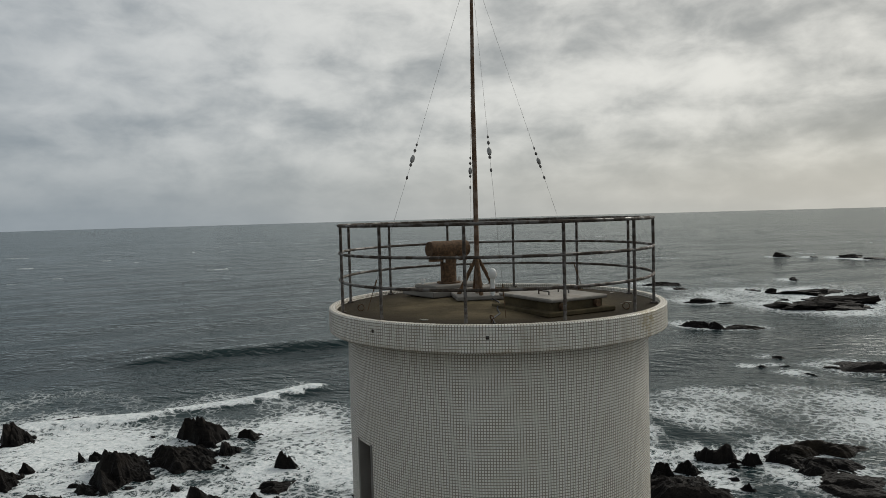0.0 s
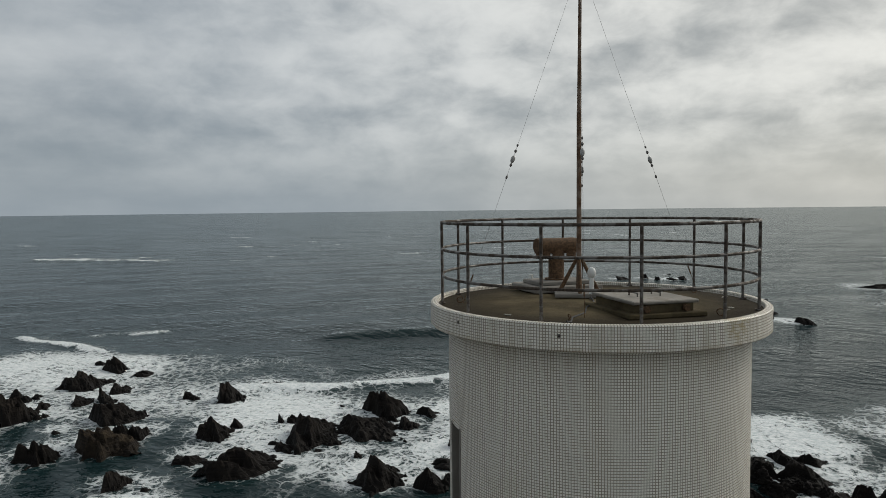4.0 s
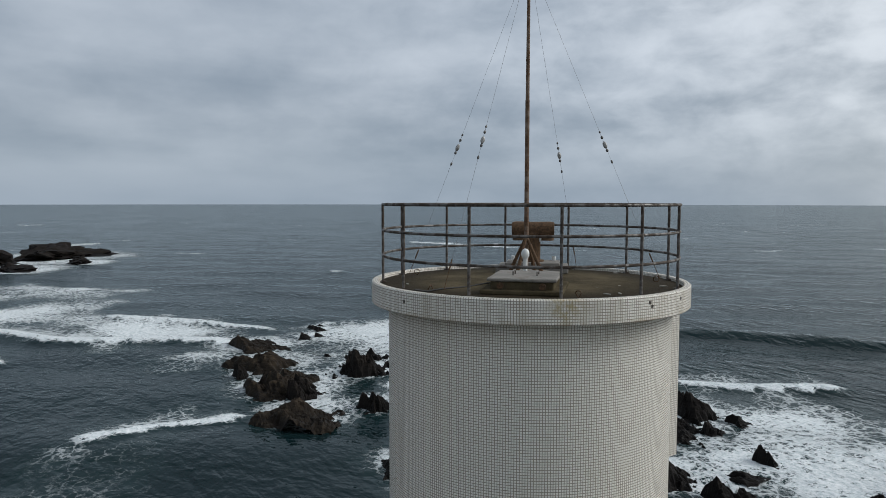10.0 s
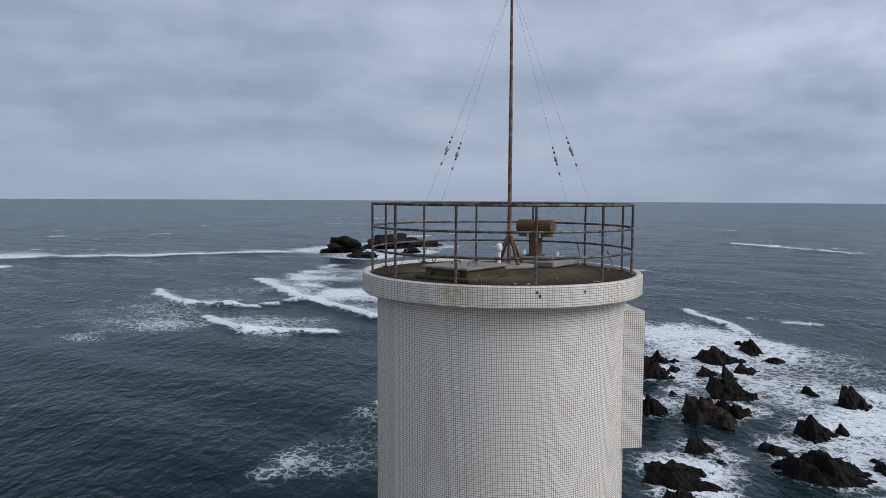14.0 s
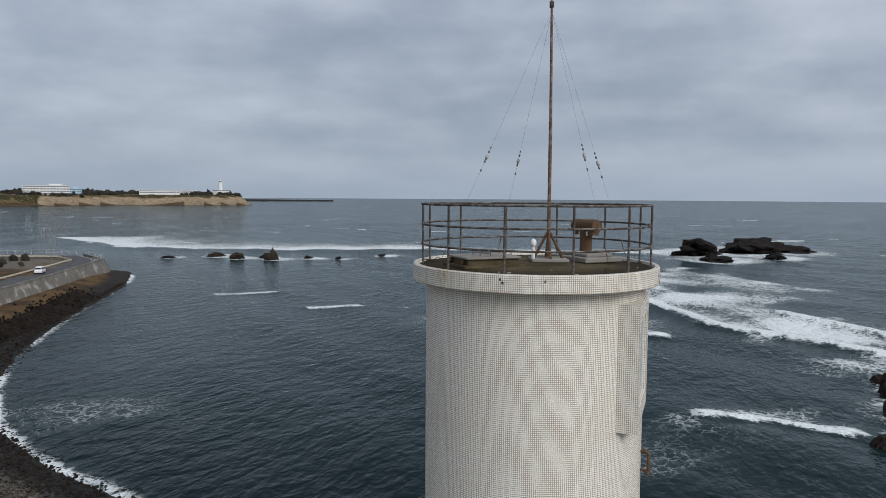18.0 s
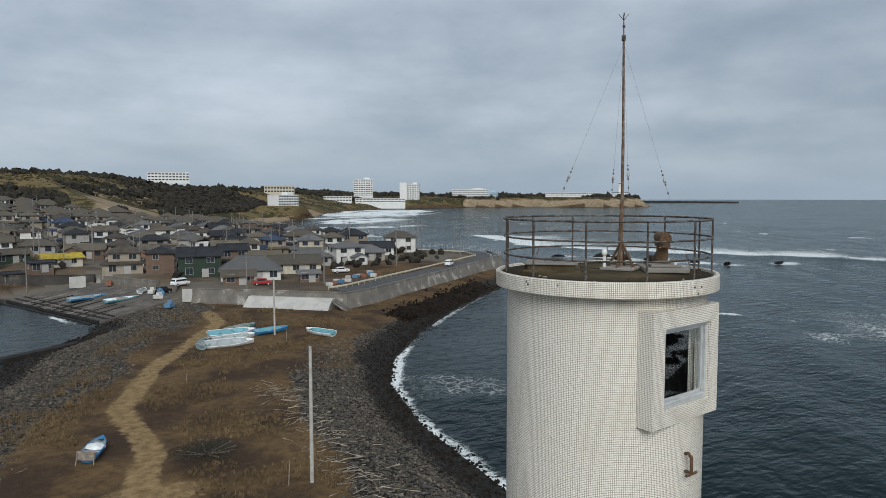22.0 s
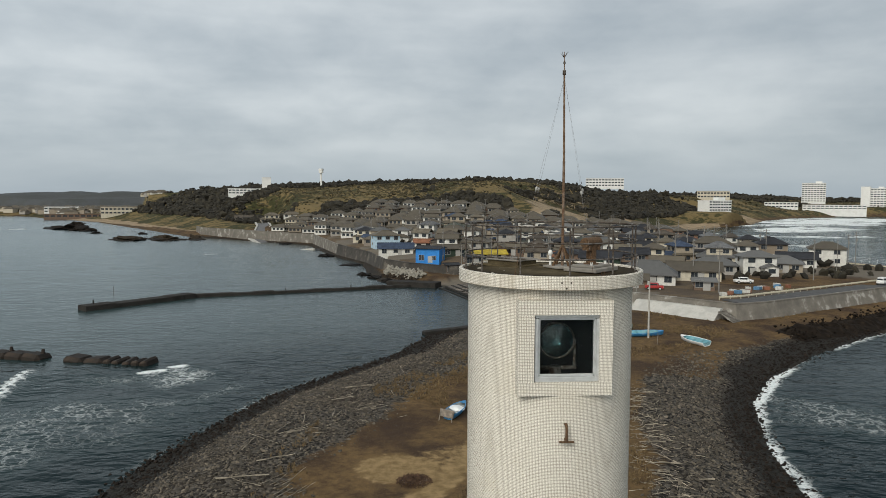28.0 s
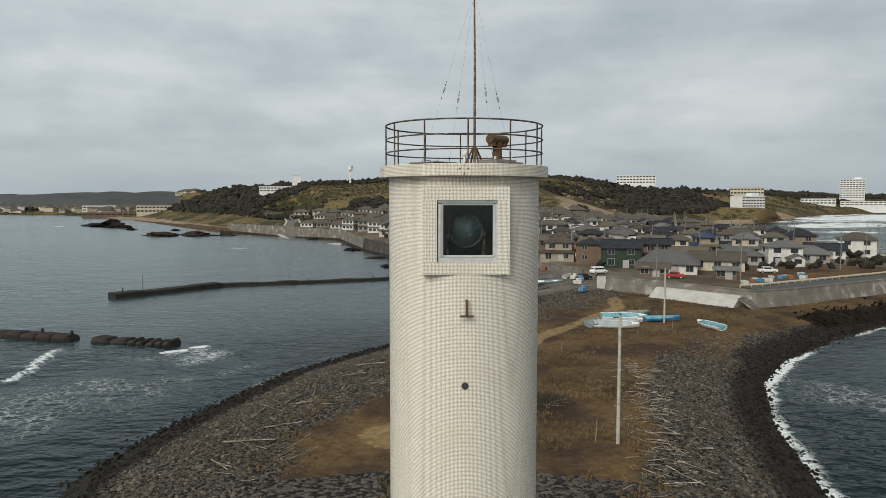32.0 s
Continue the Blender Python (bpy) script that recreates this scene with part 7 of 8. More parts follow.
for iu in range(7):
    for iv in range(4):
        g = 0.004
        c = [slip_at(iu / 7 + g, 0.1 + iv * 0.225 + g), slip_at((iu + 1) / 7 - g, 0.1 + iv * 0.225 + g), slip_at((iu + 1) / 7 - g, 0.1 + (iv + 1) * 0.225 - g), slip_at(iu / 7 + g, 0.1 + (iv + 1) * 0.225 - g)]
        bm = bm_new()
        up = Vector((0, 0, rl.uniform(-0.02, 0.03)))
        t_ = [bm.verts.new(p + up) for p in c]
        b_ = [bm.verts.new(p - Vector((0, 0, 0.9))) for p in c]
        bm.faces.new(t_[::-1])
        for k in range(4):
            bm.faces.new((t_[k], t_[(k + 1) % 4], b_[(k + 1) % 4], b_[k]))
        bmesh.ops.recalc_face_normals(bm, faces=bm.faces)
        part("slab", bm, M_SLIP, slip)
for k in range(4):
    a, b = slip_at(0.0, 0.02 + 0.085 * k), slip_at(0.98, 0.02 + 0.085 * k)
    sn = side(a, b)
    part("skid", strip_piece(bm_new(), a, b, sn, sn, [(-0.3, a.z - 0.6), (0.3, a.z - 0.6), (0.3, a.z + 0.1), (-0.3, a.z + 0.1)], [(-0.3, b.z - 0.6), (0.3, b.z - 0.6), (0.3, b.z + 0.1), (-0.3, b.z + 0.1)]), M_CONC_DARK, slip)
for k in range(9):
    a, b = slip_at(0.2 + 0.08 * k, 0.1), slip_at(0.2 + 0.08 * k, 0.55)
    sn = side(a, b)
    part("slip_plank", strip_piece(bm_new(), a, b, sn, sn, [(-0.12, a.z - 0.1), (0.12, a.z - 0.1), (0.12, a.z + 0.16), (-0.12, a.z + 0.16)], [(-0.12, b.z - 0.1), (0.12, b.z - 0.1), (0.12, b.z + 0.14), (-0.12, b.z + 0.14)]), M_WOOD if k % 3 == 0 else M_CONC_DARK, slip)
quay = part("quay_stub", strip_piece(bm_new(), (-4, 180), (9, 174), side((-4, 180), (9, 174)), side((-4, 180), (9, 174)), [(-2.5, -1.5), (2, -1.5), (2, 1.3), (-2.5, 1.3)], [(-2.5, -1.5), (2, -1.5), (2, 1.4), (-2.5, 1.4)]), M_CONC_DARK)
tagged(quay, "low dark concrete quay where the breakwater meets the wall", "quay", kind="structure")

for k, (x, y, w, h) in enumerate(((-3, 187, 7, 2.0), (2, 182.5, 6, 1.8), (-7, 196, 7, 2.0), (-12, 206, 6, 1.4), (8, 179, 5, 1.0), (-18, 240, 9, 1.2), (-30, 280, 12, 1.5), (-60, 362, 14, 1.8))):
    rock(x, y, w, h, 700 + k, M_ROCK, "shore_rock", "dark boulders under the harbour wall")
groyne = part("groyne", strip_piece(bm_new(), GR_A, GR_B, side(GR_A, GR_B), side(GR_A, GR_B), [(-0.9, -1.5), (0.9, -1.5), (0.75, 0.55), (-0.75, 0.55)], [(-0.9, -1.5), (0.9, -1.5), (0.75, 1.1), (-0.75, 1.1)]), M_CONC_DARK)
tagged(groyne, "short low dark concrete groyne running into the harbour", "groyne")
# four-legged concrete wave blocks heaped at the harbour wall
bm = bm_new()
for d in ((0, 0, 1), (0.94, 0, -0.33), (-0.47, 0.82, -0.33), (-0.47, -0.82, -0.33)):
    rod(bm, (0, 0, 0), Vector(d) * 1.15, 0.42, 0.30, 8)
bm2 = bm_new()
bmesh.ops.create_icosphere(bm2, subdivisions=2, radius=0.95)
for v in bm2.verts:
    v.co *= 1 + 0.5 * noise.noise(v.co * 1.6) + 0.2 * noise.noise(v.co * 4)
boulder = mesh_of("sea_boulder", bm2, M_ROCK_BROWN)
tet = mesh_of("wave_block", bm, plain("bleached_concrete", (0.24, 0.225, 0.19), 0.9, 0, 1.0, 0.3))
for k in range(70):
    a, e = rl.random(), rl.random()
    x, y = -4.5 + 9.5 * a + 1.6 * e, 200 - 17 * a + 3.0 * e
    ob = part("wave_block", tet, None)
    ob.matrix_world = pose(x - 1.2, y - 1.6, 0.7 + 2.9 * e * rl.uniform(0.6, 1), rl.uniform(0, 360), rl.uniform(0, 360), rl.uniform(0, 360))
    tagged(ob, "bleached four-legged concrete wave block in a heap", "wave block", "wave blocks at the harbour wall")

for k in range(44):
    a, e = rl.random(), rl.random()
    ob = part("sea_boulder", boulder, None)
    ob.matrix_world = pose(-7.5 + 10.5 * a + 1.2 * e, 199.5 - 19 * a - 1.5 + 2.0 * e, 0.1 + 1.0 * e, rl.uniform(0, 360), rl.uniform(0, 360), rl.uniform(0, 360)) @ Matrix.Diagonal((rl.uniform(0.6, 1.3), rl.uniform(0.6, 1.1), rl.uniform(0.5, 0.9), 1))
    tagged(ob, "dark brown boulder at the foot of the wave blocks", "boulder", "boulders at the harbour wall")

# ---- boats ----
# pale lines the hulls, darkened to stand for shade in the open inside
M_BOAT = {k: plain("boat_" + k, c, 0.45, 0, 1.5, 0.15, ((0.35, 0.34, 0.3), 0.3)) for k, c in {"white": (0.82, 0.83, 0.82), "blue": (0.04, 0.22, 0.46), "cyan": (0.16, 0.36, 0.42), "green": (0.20, 0.30, 0.28), "pale": (0.36, 0.40, 0.41)}.items()}
M_NET = plain("heaped_net", (0.30, 0.29, 0.27), 0.95, 0, 6, 0.5)


def boat(x, y, rz, L, hull, inner, label, cover=None, roll=6, motor=False):
    t = thing("boat", on_land(x, y, rz), label, "boat", "boats drawn up on the spit")
    t.matrix_world = pose(x, y, land_z(x, y) + 0.05, roll, 0, rz)
    B = L * 0.17
    st = []
    for i in range(11):
        s = i / 10
        wdt = B * (0.86 if s < 0.1 else 1.0) * max(0.03, (1 - max(0, (s - 0.45) / 0.55) ** 2.2))
        keel, gun = 0.12 * max(0, s - 0.6) * L * 0.5, 0.62 + 0.32 * max(0, s - 0.35) ** 1.6
        st.append((-L / 2 + L * s, wdt, keel, gun))
    def shell(k, inset, up):
        bm = bm_new()
        rows_ = []
        for x0, w, kz, g in st:
            w2 = max(0.01, w - inset)
            kz2 = kz + inset * 1.4
            rows_.append([bm.verts.new(p) for p in ((x0, -w2, g + up), (x0, -w2 * 0.92, (g + kz2) * 0.5), (x0, -w2 * 0.6, kz2 + 0.04), (x0, 0, kz2), (x0, w2 * 0.6, kz2 + 0.04), (x0, w2 * 0.92, (g + kz2) * 0.5), (x0, w2, g + up))])
        for a, b in zip(rows_, rows_[1:]):
            for i in range(6):
                q = (a[i], b[i], b[i + 1], a[i + 1])
                bm.faces.new(q if k > 0 else q[::-1])
        bm.faces.new(rows_[0] if k > 0 else rows_[0][::-1])
        return bm
    part("hull", shell(1, 0, 0), M_BOAT[hull], t, smooth=True)
    part("inside", shell(-1, 0.07, 0), M_BOAT[inner], t, smooth=True)
    for s in (-1, 1):
        part("gunwale", tube(bm_new(), [(x0, s * (w0 - 0.03), g0 + 0.01) for x0, w0, k0, g0 in st], 0.045), M_BOAT[hull], t)
    for sx in (-0.22, 0.05, 0.28):
        part("thwart", box(bm_new(), (sx * L, 0, 0.50), (0.24, B * (1.7 if sx < 0.2 else 1.2), 0.05)), M_BOAT[inner], t)
    part("bow_deck", box(bm_new(), (0.40 * L, 0, 0.74), (L * 0.12, B * 0.62, 0.04)), M_BOAT[hull], t)
    if motor:
        part("stern_board", box(bm_new(), (-L / 2 - 0.35, 0, 0.72), (0.08, B * 1.9, 0.75)), M_WOOD, t, "grey board across the stern")
        for s in (-1, 1):
            part("prop", rod(bm_new(), (-L / 2 - 0.45, s * B * 0.85, 0.95), (-L / 2 - 0.6, s * B * 0.9, -0.05), 0.04, n=6), M_WOOD, t)
    if cover:
        bm = bm_new()
        bmesh.ops.create_icosphere(bm, subdivisions=2, radius=0.5)
        for v in bm.verts:
            v.co = Vector((v.co.x * L * 0.36 + noise.noise(v.co * 4) * 0.2, v.co.y * B * 2.2, 0.55 + v.co.z * 0.5 + noise.noise(v.co * 5) * 0.12))
        part("net_bundle", bm, M_BOAT["white"] if cover == "white" else M_NET, t)
    return t


boat(3.2, 55.5, 62, 4.4, "blue", "pale", "blue and white boat with a grey stern board on the grass", "white", 5, True)
boat(25.3, 91.5, 62, 5.2, "green", "pale", "grey-green open boat on the grass", None, 12)
boat(28.4, 89.4, -10, 6.8, "white", "pale", "white open boat lying on the grass", None, 14)
boat(30.4, 92.6, 6, 6.4, "white", "pale", "white open boat on the grass", None, 8)
boat(31.6, 96.6, -8, 7.2, "white", "cyan", "white boat with a pale grey inside on the grass", None, 10)
boat(37.2, 94.6, 4, 5.8, "blue", "cyan", "bright blue open boat on the grass", None, 6)
boat(34.2, 99.4, 22, 6.0, "green", "green", "old green-grey boat half under nets", "net", 6)
boat(42.5, 88.6, 108, 5.6, "white", "cyan", "white and turquoise boat at the shingle's edge", None, -8)
boat(24.0, 156.5, 16, 8.6, "blue", "pale", "dark blue boat on the slipway under a green cover", "net", 3)
boat(28.4, 146.8, 14, 7.2, "cyan", "white", "light blue boat on the slipway", "net", 4)
boat(33.5, 151, 60, 4.5, "white", "pale", "white boat behind the slipway", None, 8)

# ---- poles on the spit ----
for x, y, top, lamp_on in ((14.7, 39.0, 12.2, True), (37, 93, 10.6, False)):
    z = land_z(x, y)
    t = thing("lamp_post", pose(x, y, z), "slim weathered white pole standing in the grass", "pole")
    part("shaft", rod(bm_new(), (0, 0, -0.4), (0, 0, top - z), 0.16, 0.115, 12), plain("pole_white", (0.42, 0.40, 0.36), 0.8, 0, 2, 0.25), t, smooth=True)
    if lamp_on:
        part("cap", rod(bm_new(), (0, 0, top - z), (0, 0, top - z + 0.06), 0.14, n=12), M_RAIL, t)
        part("bracket", box(bm_new(), (-0.25, 0, top - z - 0.25), (0.6, 0.07, 0.07)), M_RAIL, t)
for x, y, h in ((13, 39.5, 1.9), (36.5, 88, 1.8), (17, 74, 1.0)):
    st = part("stake", rod(bm_new(), (0, 0, -0.2), (0.12, 0, h), 0.045, 0.035, 7), M_WOOD)
    st.matrix_world = on_land(x, y)
    tagged(st, "thin grey wooden stake in the ground", "stake")


# ---- bits joined into one mesh: copies of small shapes, in numpy ----
def scatter(name, shapes, px, py, pz, size, mat, label, category, squash=0.6, seed=0, tilt=0.5, aspect=(0.6, 1.0)):
    r = np.random.default_rng(seed)
    n = len(px)
    V, Fc, off = [], [], 0
    pick = r.integers(0, len(shapes), n)
    a = r.uniform(0, 2 * np.pi, n)
    asp = r.uniform(*aspect, n)
    tl, ta = r.uniform(-tilt, tilt, n), r.uniform(-tilt, tilt, n)
    for s, (sv, sf) in enumerate(shapes):
        k = np.nonzero(pick == s)[0]
        v = np.repeat(sv[None], len(k), 0) * size[k, None, None]
        v[..., 1] *= asp[k, None]
        v[..., 2] *= squash
        v[..., 2] += v[..., 0] * tl[k, None] + v[..., 1] * ta[k, None]
        c, q = np.cos(a[k])[:, None], np.sin(a[k])[:, None]
        x = v[..., 0] * c - v[..., 1] * q + px[k, None]
        y = v[..., 0] * q + v[..., 1] * c + py[k, None]
        z = v[..., 2] + pz[k, None]
        V.append(np.stack([x, y, z], -1).reshape(-1, 3))
        f = sf[None] + (np.arange(len(k)) * len(sv))[:, None, None] + off
        Fc.append(f.reshape(-1, sf.shape[1]))
        off += len(k) * len(sv)
    me = np_mesh(name, np.concatenate(V), np.concatenate(Fc), mat, False)
    return tagged(new(name, me), label, category, kind="stuff")


def lumps(count, sub, rough, seed):
    out = []
    for i in range(count):
        bm = bm_new()
        bmesh.ops.create_icosphere(bm, subdivisions=sub, radius=0.5)
        o = Vector((seed + i * 7.7, i * 3.1, 1.3))
        vs = np.array([v.co * (1 + rough * noise.noise(v.co * 3.1 + o) + rough * 0.6 * noise.noise(v.co * 7 + o)) for v in bm.verts])
        bm.verts.index_update()
        out.append((vs, np.array([[v.index for v in f.verts] for f in bm.faces])))
        bm.free()
    return out


PEBBLE = lumps(6, 1, 0.5, 3)
# shingle
gx, gy = rng.uniform(-34, 95, 210000), rng.uniform(24, 160, 210000)
gz, gsd = height(gx, gy)
tn = inside(gx, gy, TOWN)
n_ = fbm(gx, gy, 14, 3)
dw_, de_ = line_dist(gx, gy, TIP[:1] + HARBOUR[::-1]), line_dist(gx, gy, TIP[-1:] + EAST[:6])
want = np.maximum(sstep(dw_ + 8 * (n_ - 0.5), 19, 12) * (gy < 150), sstep(de_ + 6 * (n_ - 0.5), np.where(gy > 84, 7, 14), np.where(gy > 84, 4, 8)))
dump_ = np.hypot((gx - 27) / 1.3, gy - 128)
want = np.maximum(want, 1.3 * sstep(dump_, 11, 7))
keep = (rng.random(210000) < want * np.clip(60 / np.hypot(gx, gy), 0.2, 1)) & (gsd > 0.5) & ~tn & (gz > 0.1)
gx, gy, gz, gsd = gx[keep], gy[keep], gz[keep], gsd[keep]
siz = 0.09 + 0.34 * rng.random(len(gx)) ** 4 + 0.0011 * np.hypot(gx, gy)
M_STONE = plain("shingle_stone", (0.172, 0.144, 0.108), 0.9, 0, 3, 0.3, None, 0.4, 0.6)
M_STONE_WET = plain("wet_shingle", (0.026, 0.019, 0.0145), 0.75, 0, 3, 0.3, None, 0.4, True, 0.15)
far_up = gsd + 1.5 * (rng.random(len(gx)) - 0.5) > np.where(gx > 0, np.where(gy > 72, 5.2, 3.8), 3.2)
scatter("shingle", PEBBLE, gx[far_up], gy[far_up], gz[far_up] + 0.02, siz[far_up], M_STONE, "grey-brown shingle of rounded stones", "shingle", seed=1)
scatter("wet_shingle", PEBBLE, gx[~far_up], gy[~far_up], gz[~far_up] + 0.02, siz[~far_up] * 0.85, M_STONE_WET, "black wet stones along the water's edge", "shingle", seed=2)
# wrack and black boulders heaped along the east shore, and at the tide line
M_WRACK = plain("black_wrack", (0.016, 0.012, 0.009), 0.9, 0, 0.9, 0.5, ((0.03, 0.022, 0.015), 0.6), 1.0, spec=0.1)
BANK = along([(61, 95.5), (66, 99), (74, 103), (91, 113), (101, 120), (109, 125.5)], 0.8)
bn = normals(BANK)
vs, fs = [], []
for i, (p, n_b) in enumerate(zip(BANK, bn)):
    t = i / (len(BANK) - 1)
    for j in range(15):
        o = (j - 7) * 0.42
        x, y = p[0] + n_b[0] * o, p[1] + n_b[1] * o
        up = 1.35 * math.cos(o / 2.94 * math.pi / 2) ** 0.8 * min(1, t * 9, (1 - t) * 9) if abs(o) < 2.9 else 0.0
        up *= 0.75 + 0.7 * noise.noise(Vector((x, y, 0)) * 0.45) + 0.35 * noise.noise(Vector((x, y, 3)) * 1.5)
        vs.append((x, y, land_z(x, y) - 0.12 + max(0, up) + 0.12 * noise.noise(Vector((x, y, 5)) * 3)))
for i in range(len(BANK) - 1):
    for j in range(14):
        a = i * 15 + j
        fs.append((a, a + 15, a + 16, a + 1))
me = np_mesh("seaweed_bank", np.array(vs), np.array(fs), M_WRACK, False)
tagged(new("seaweed_bank", me), "long black heap of seaweed above the tide line", "seaweed")
k = 700
a = rng.random(k)
bx, by = 62 + 46 * a + rng.normal(0, 1.5, k), 96 + 29 * a + rng.normal(0, 1.5, k)
bz = height(bx, by)[0]
scatter("wrack_scraps", lumps(5, 1, 0.9, 9), bx, by, bz + rng.random(k) * 0.9, 0.25 + 0.4 * rng.random(k), M_WRACK, "scraps of black seaweed along the bank", "seaweed", 0.7, 4)
shore = np.array(along(TIP[-1:] + EAST[:9], 0.5) + along(TIP[:1] + HARBOUR[::-1][:7], 0.5))
k = 2600
i = rng.integers(0, len(shore), k)
bx, by = shore[i, 0] + rng.normal(0, 0.8, k), shore[i, 1] + rng.normal(0, 0.8, k)
bz = height(bx, by)[0]
scatter("tide_stones", PEBBLE, bx, by, np.maximum(bz, -0.15) + 0.05, 0.18 + 0.4 * rng.random(k) ** 2, M_STONE_WET, "black boulders awash along the shore", "stones", 0.7, 5)


# driftwood: large sticks one by one, the small ones as a tangle
def stick_shape(L, r, seed, n=6):
    bm = bm_new()
    rnd = random.Random(seed)
    p = Vector((-L / 2, 0, 0))
    for s in range(4):
        q = p + Vector((L / 4, rnd.uniform(-0.04, 0.04) * L, rnd.uniform(-0.02, 0.03) * L))
        rod(bm, p, q, r * (1 - 0.15 * s), r * (1 - 0.15 * (s + 1)), n)
        p = q
    return bm


M_DRIFT = plain("bleached_driftwood", (0.46, 0.40, 0.31), 0.9, 0, 2.5, 0.3, None, 0.3, True)
for k, (x, y, L) in enumerate([(24, 54, 3.2), (22, 50, 2.6), (20, 46, 2.4), (19, 41, 2.8), (18.2, 36, 4.2), (19, 33.5, 3.0), (17.5, 32, 3.6), (21, 38, 2.0), (23, 58, 2.5), (25, 63, 2.2), (-16, 48, 3.0), (-15, 40, 4.2), (-14.5, 39, 3.0), (-16, 35, 2.6), (-13, 44, 3.2),
                               (-9, 57, 3.4), (-15, 49, 4.0), (-13.5, 52, 3.0), (-12, 54.5, 2.2), (-7, 66, 3.4), (-2, 74, 3.0), (21.5, 53, 2.0)]):
    ob = part("driftwood", stick_shape(L, 0.030 + 0.016 * (k % 4), k), M_DRIFT)
    ob.matrix_world = pose(x, y, land_z(x, y) + 0.10, 0, 0, rl.uniform(0, 180))
    tagged(ob, "bleached driftwood log lying on the shingle", "driftwood", "driftwood on the spit")
for bx_, by_, turn in ((-12.3, 50.5, 25), (-11.5, 39.6, 60), (-10.6, 37.4, 50), (-5.5, 58, 20), (-8.8, 61, 35)):
    for k in range(4):
        ob = part("driftwood", stick_shape(rl.uniform(1.6, 3.6), rl.uniform(0.025, 0.045), 400 + k), M_DRIFT)
        x, y = bx_ + rl.uniform(-1.0, 1.0), by_ + rl.uniform(-0.8, 0.8)
        ob.matrix_world = pose(x, y, land_z(x, y) + 0.14, 0, rl.uniform(-3, 3), turn + rl.uniform(-14, 14))
        tagged(ob, "bleached driftwood pole lying in a loose bundle", "driftwood", "driftwood on the spit")
sticks = []
for i in range(4):
    bm = stick_shape(1.0, 0.026, 60 + i, 4)
    bmesh.ops.triangulate(bm, faces=bm.faces)
    bm.verts.index_update()
    sticks.append((np.array([v.co[:] for v in bm.verts]), np.array([[v.index for v in f.verts] for f in bm.faces])))
    bm.free()
k = 420
t_ = rng.random(k)
dx = np.where(rng.random(k) < 0.9, 16 + 8.4 * t_ + rng.normal(0, 1.3, k), -17 + 14 * t_ + rng.normal(0, 2.2, k))
dy = 30 + 36 * t_ + rng.normal(0, 2, k)
scatter("drift_sticks", sticks, dx, dy, height(dx, dy)[0] + 0.08, 0.4 + 1.5 * rng.random(k) ** 2, M_DRIFT, "tangle of small bleached driftwood sticks", "driftwood", 1.0, 6, 0.12, (1.0, 1.0))

# dry grass tufts, and the dark bush beside the path
blade = []
for i in range(5):
    rnd = random.Random(i)
    vs, fs = [], []
    for b in range(9):
        a, l, h = rnd.uniform(0, 6.28), rnd.uniform(0.15, 0.5), rnd.uniform(0.5, 1.0)
        o = (rnd.uniform(-0.25, 0.25), rnd.uniform(-0.25, 0.25))
        w = 0.06
        vs += [(o[0] - w * math.sin(a), o[1] + w * math.cos(a), 0), (o[0] + w * math.sin(a), o[1] - w * math.cos(a), 0), (o[0] + l * math.cos(a), o[1] + l * math.sin(a), h)]
        fs.append((3 * b, 3 * b + 1, 3 * b + 2))
    blade.append((np.array(vs), np.array(fs)))
N = 70000
tx, ty = rng.uniform(-14, 95, N), rng.uniform(26, 150, N)
tz, tsd = height(tx, ty)
free = ~inside(tx, ty, TOWN) & (tsd > 12) & (line_dist(tx, ty, TRAIL) > 2.2) & (fbm(tx, ty, 7, 2) > 0.48) & (rng.random(N) < np.clip(75 / np.hypot(tx, ty), 0.3, 1)) & (np.hypot(tx - 4, ty - 45) > 4)
M_GRASS = plain("dry_grass", (0.20, 0.138, 0.066), 0.95, 0, 0.25, 0.4, None, 0.1, 1.8)
scatter("dry_grass", blade, tx[free], ty[free], tz[free] - 0.02, 0.28 + 0.42 * rng.random(free.sum()), M_GRASS, "dry brown grass in tufts over the spit", "grass", 0.75, 7, 0.1)
M_LEAF = plain("dark_leaves", (0.042, 0.038, 0.021), 0.8, 0, 1.2, 0.4, None, 0.2, True)


def bush(x, y, w, h, seed, mat, label):
    t = thing("bush", on_land(x, y), label, "bush")
    rnd = random.Random(seed)
    bm = bm_new()
    for i in range(14):
        a = rnd.uniform(0, 6.28)
        rod(bm, (0, 0, -0.05), (w * 0.4 * math.cos(a), w * 0.4 * math.sin(a), h * rnd.uniform(0.4, 0.9)), 0.03, 0.012, 5)
    part("stems", bm, M_WOOD, t)
    bm = bm_new()
    for i in range(1500):
        a, r, z = rnd.uniform(0, 6.28), w * 0.55 * math.sqrt(rnd.random()), h * rnd.random()
        r *= math.sqrt(max(0.05, 1 - (z / h) ** 2))
        c = Vector((r * math.cos(a), r * math.sin(a), z))
        d = Vector((rnd.uniform(-1, 1), rnd.uniform(-1, 1), rnd.uniform(-0.4, 1))).normalized()
        e = d.orthogonal().normalized() * 0.05
        bm.faces.new([bm.verts.new(c - e), bm.verts.new(c + d * 0.16 + e * 0.2), bm.verts.new(c + e)])
    part("leaves", bm, mat, t)


bush(10.5, 49.7, 6.0, 0.8, 1, M_LEAF, "low dark olive-brown bush in the dry grass")
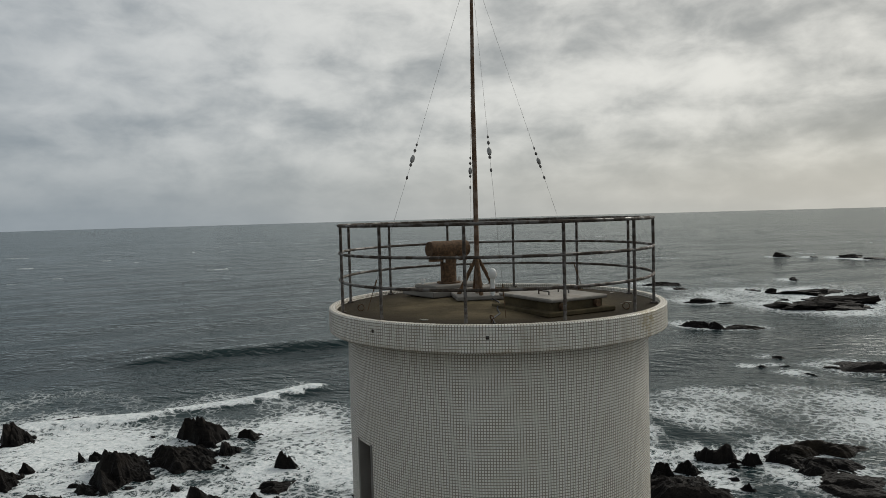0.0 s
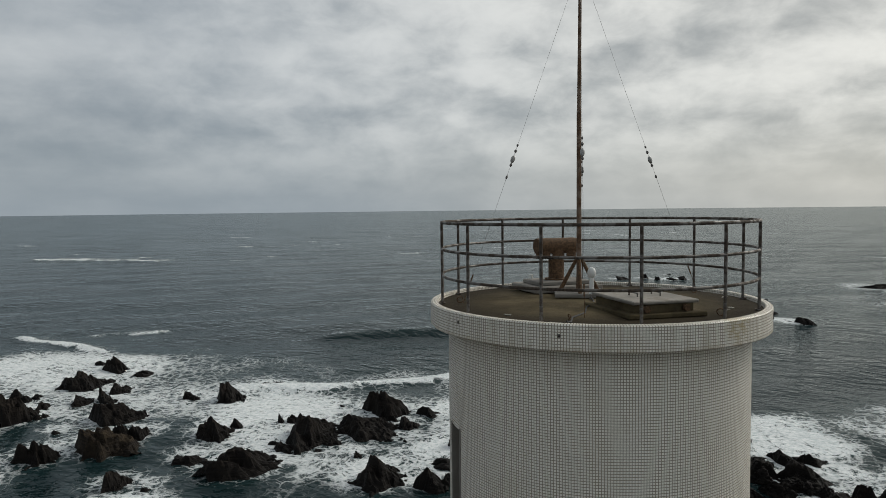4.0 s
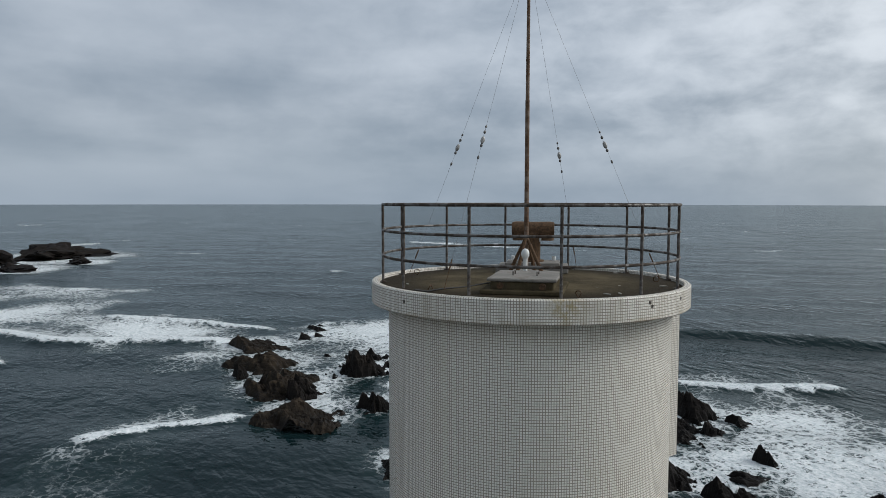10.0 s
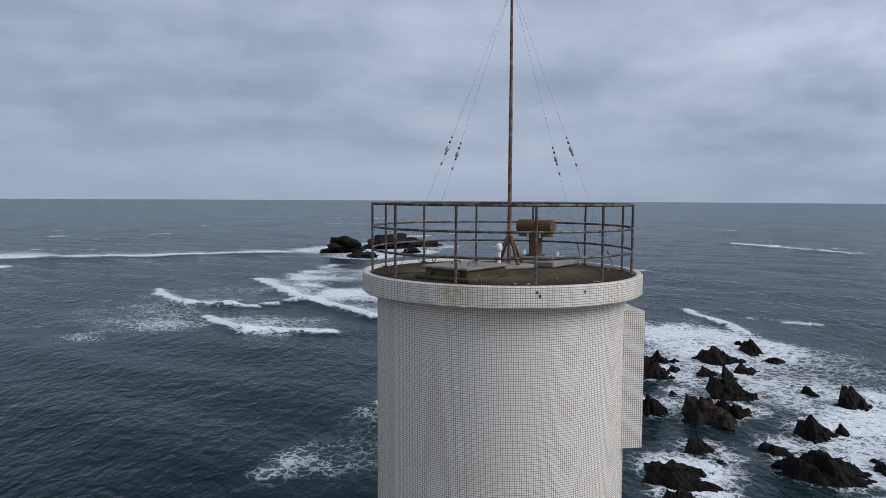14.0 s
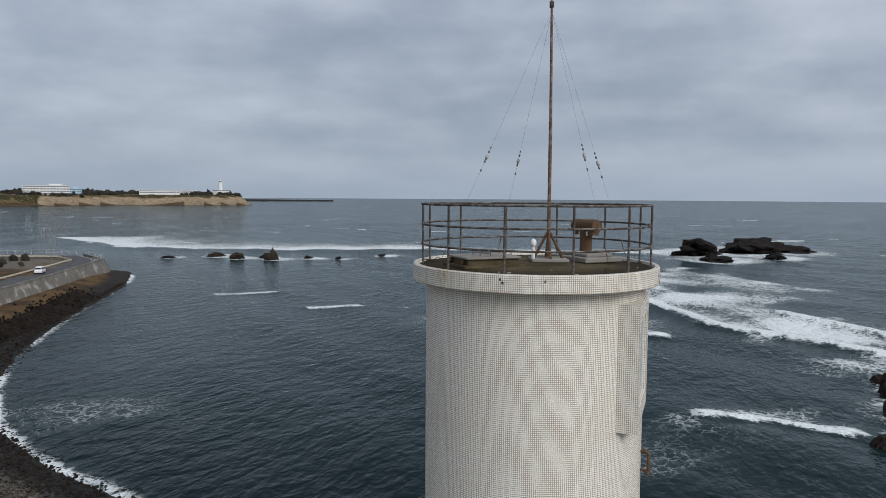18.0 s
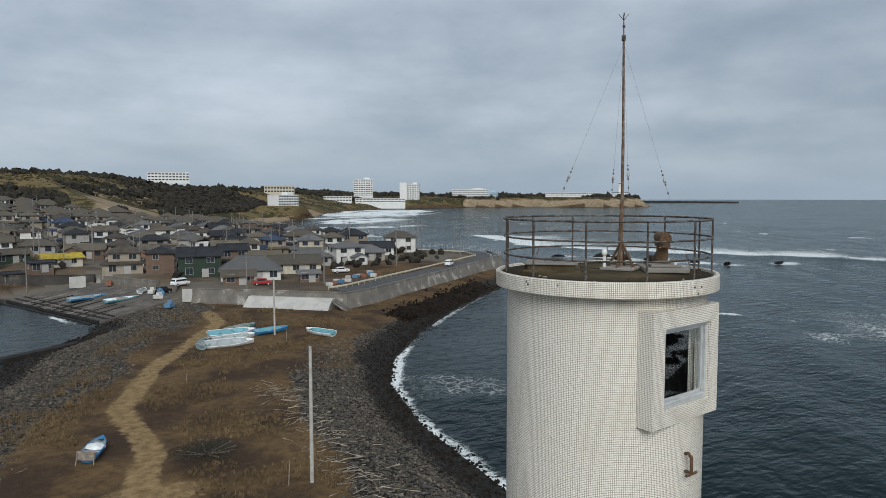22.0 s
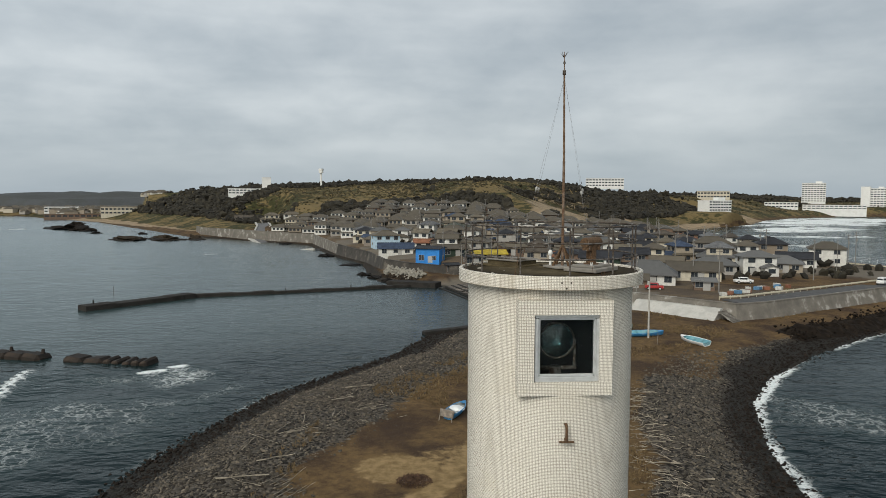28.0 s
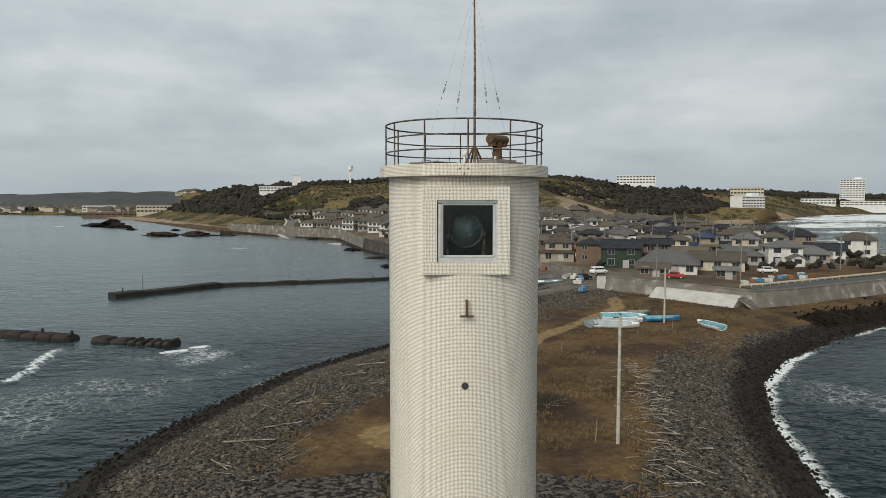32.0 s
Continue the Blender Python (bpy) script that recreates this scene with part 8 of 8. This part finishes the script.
bush(-1.6, 38.6, 2.6, 0.32, 2, plain("rust_heather", (0.115, 0.062, 0.034), 0.9, 0, 1.2, 0.4, None, 0.2, True), "low rust-brown heather clump in the dry grass")

# ---- woods and scrub on the hills ----
CLUMP = lumps(7, 1, 0.95, 21)
TUFT = lumps(9, 0, 0.9, 33)
N = 120000
rr = 330 * (5.4 ** rng.random(N))
aa = np.radians(rng.uniform(-34, 58, N))
wx, wy = rr * np.sin(aa), rr * np.cos(aa)
wz, wsd = height(wx, wy)
rc_, _ = crest(np.degrees(aa))
dens = fbm(wx, wy, 150, 1, 4) + 0.22 * sstep(np.degrees(aa), 13, 17) * sstep(rr, 1000, 900)
inw = inside(wx, wy, TOWN) & (wsd > np.where(rr > 900, 28, 45)) & (rr > np.where((rr > 900) & (aa > 0.35), 0, np.where(np.degrees(aa) > 15, np.minimum(rc_ * 0.69, 500), rc_ * np.where(np.degrees(aa) > -2, 0.69, 0.62)))) & (rr < rc_ * 1.5) & ~((np.degrees(aa) > 9.5) & (np.degrees(aa) < 28) & (rr < np.where(np.degrees(aa) < 16, 560, 500)) & (fbm(wx, wy, 60, 2) > 0.36))
tall = inw & (dens + 0.20 * sstep(rr / rc_, 0.86, 0.98) + 0.34 * (fbm(wx, wy, 30, 0, 3) - 0.5) > 0.62)
scrub = inw & ~tall & (rng.random(N) < 0.12 + 0.6 * (fbm(wx, wy, 40, 3, 3) > 0.52))
M_WOODS = plain("evergreen_woods", (0.031, 0.026, 0.015), 0.9, 0, 0.06, 0.45, None, 0.6, True)
M_SCRUB = plain("ochre_scrub", (0.098, 0.080, 0.036), 0.95, 0, 0.05, 0.4, None, 0.5, True)
sz = (1.1 + 1.9 * rng.random(N) + 3.2 * rng.random(N) ** 7) * (0.7 + rr / 1000)
scatter("woods", TUFT, wx[tall], wy[tall], wz[tall] + sz[tall] * 0.22, sz[tall], M_WOODS, "dark evergreen woods over the hills", "trees", 0.85, 8, 0.25, (0.7, 1.0))
scatter("scrub", TUFT, wx[scrub], wy[scrub], wz[scrub] + 0.2, sz[scrub] * 0.6, M_SCRUB, "ochre scrub and dry grass on the slopes", "scrub", 0.6, 9, 0.25, (0.7, 1.0))
# garden trees among the houses
gxs, gys = rng.uniform(-40, 150, 1600), rng.uniform(150, 400, 1600)
gzs, gsds = height(gxs, gys)
fine_ = inside(gxs, gys, TOWN) & (gsds > 14) & (fbm(gxs, gys, 30, 0) > 0.52) & (line_dist(gxs, gys, ROAD) > 8) & (np.degrees(np.arctan2(gxs, gys)) > -11) & (line_dist(gxs, gys, WALL_W + [(38, 168)]) > 9)
scatter("garden_shrubs", CLUMP, gxs[fine_], gys[fine_], gzs[fine_] + 0.5, 1.2 + 1.8 * rng.random(fine_.sum()), M_WOODS, "dark clipped garden trees between the houses", "shrubs", 1.0, 10, 0.2)
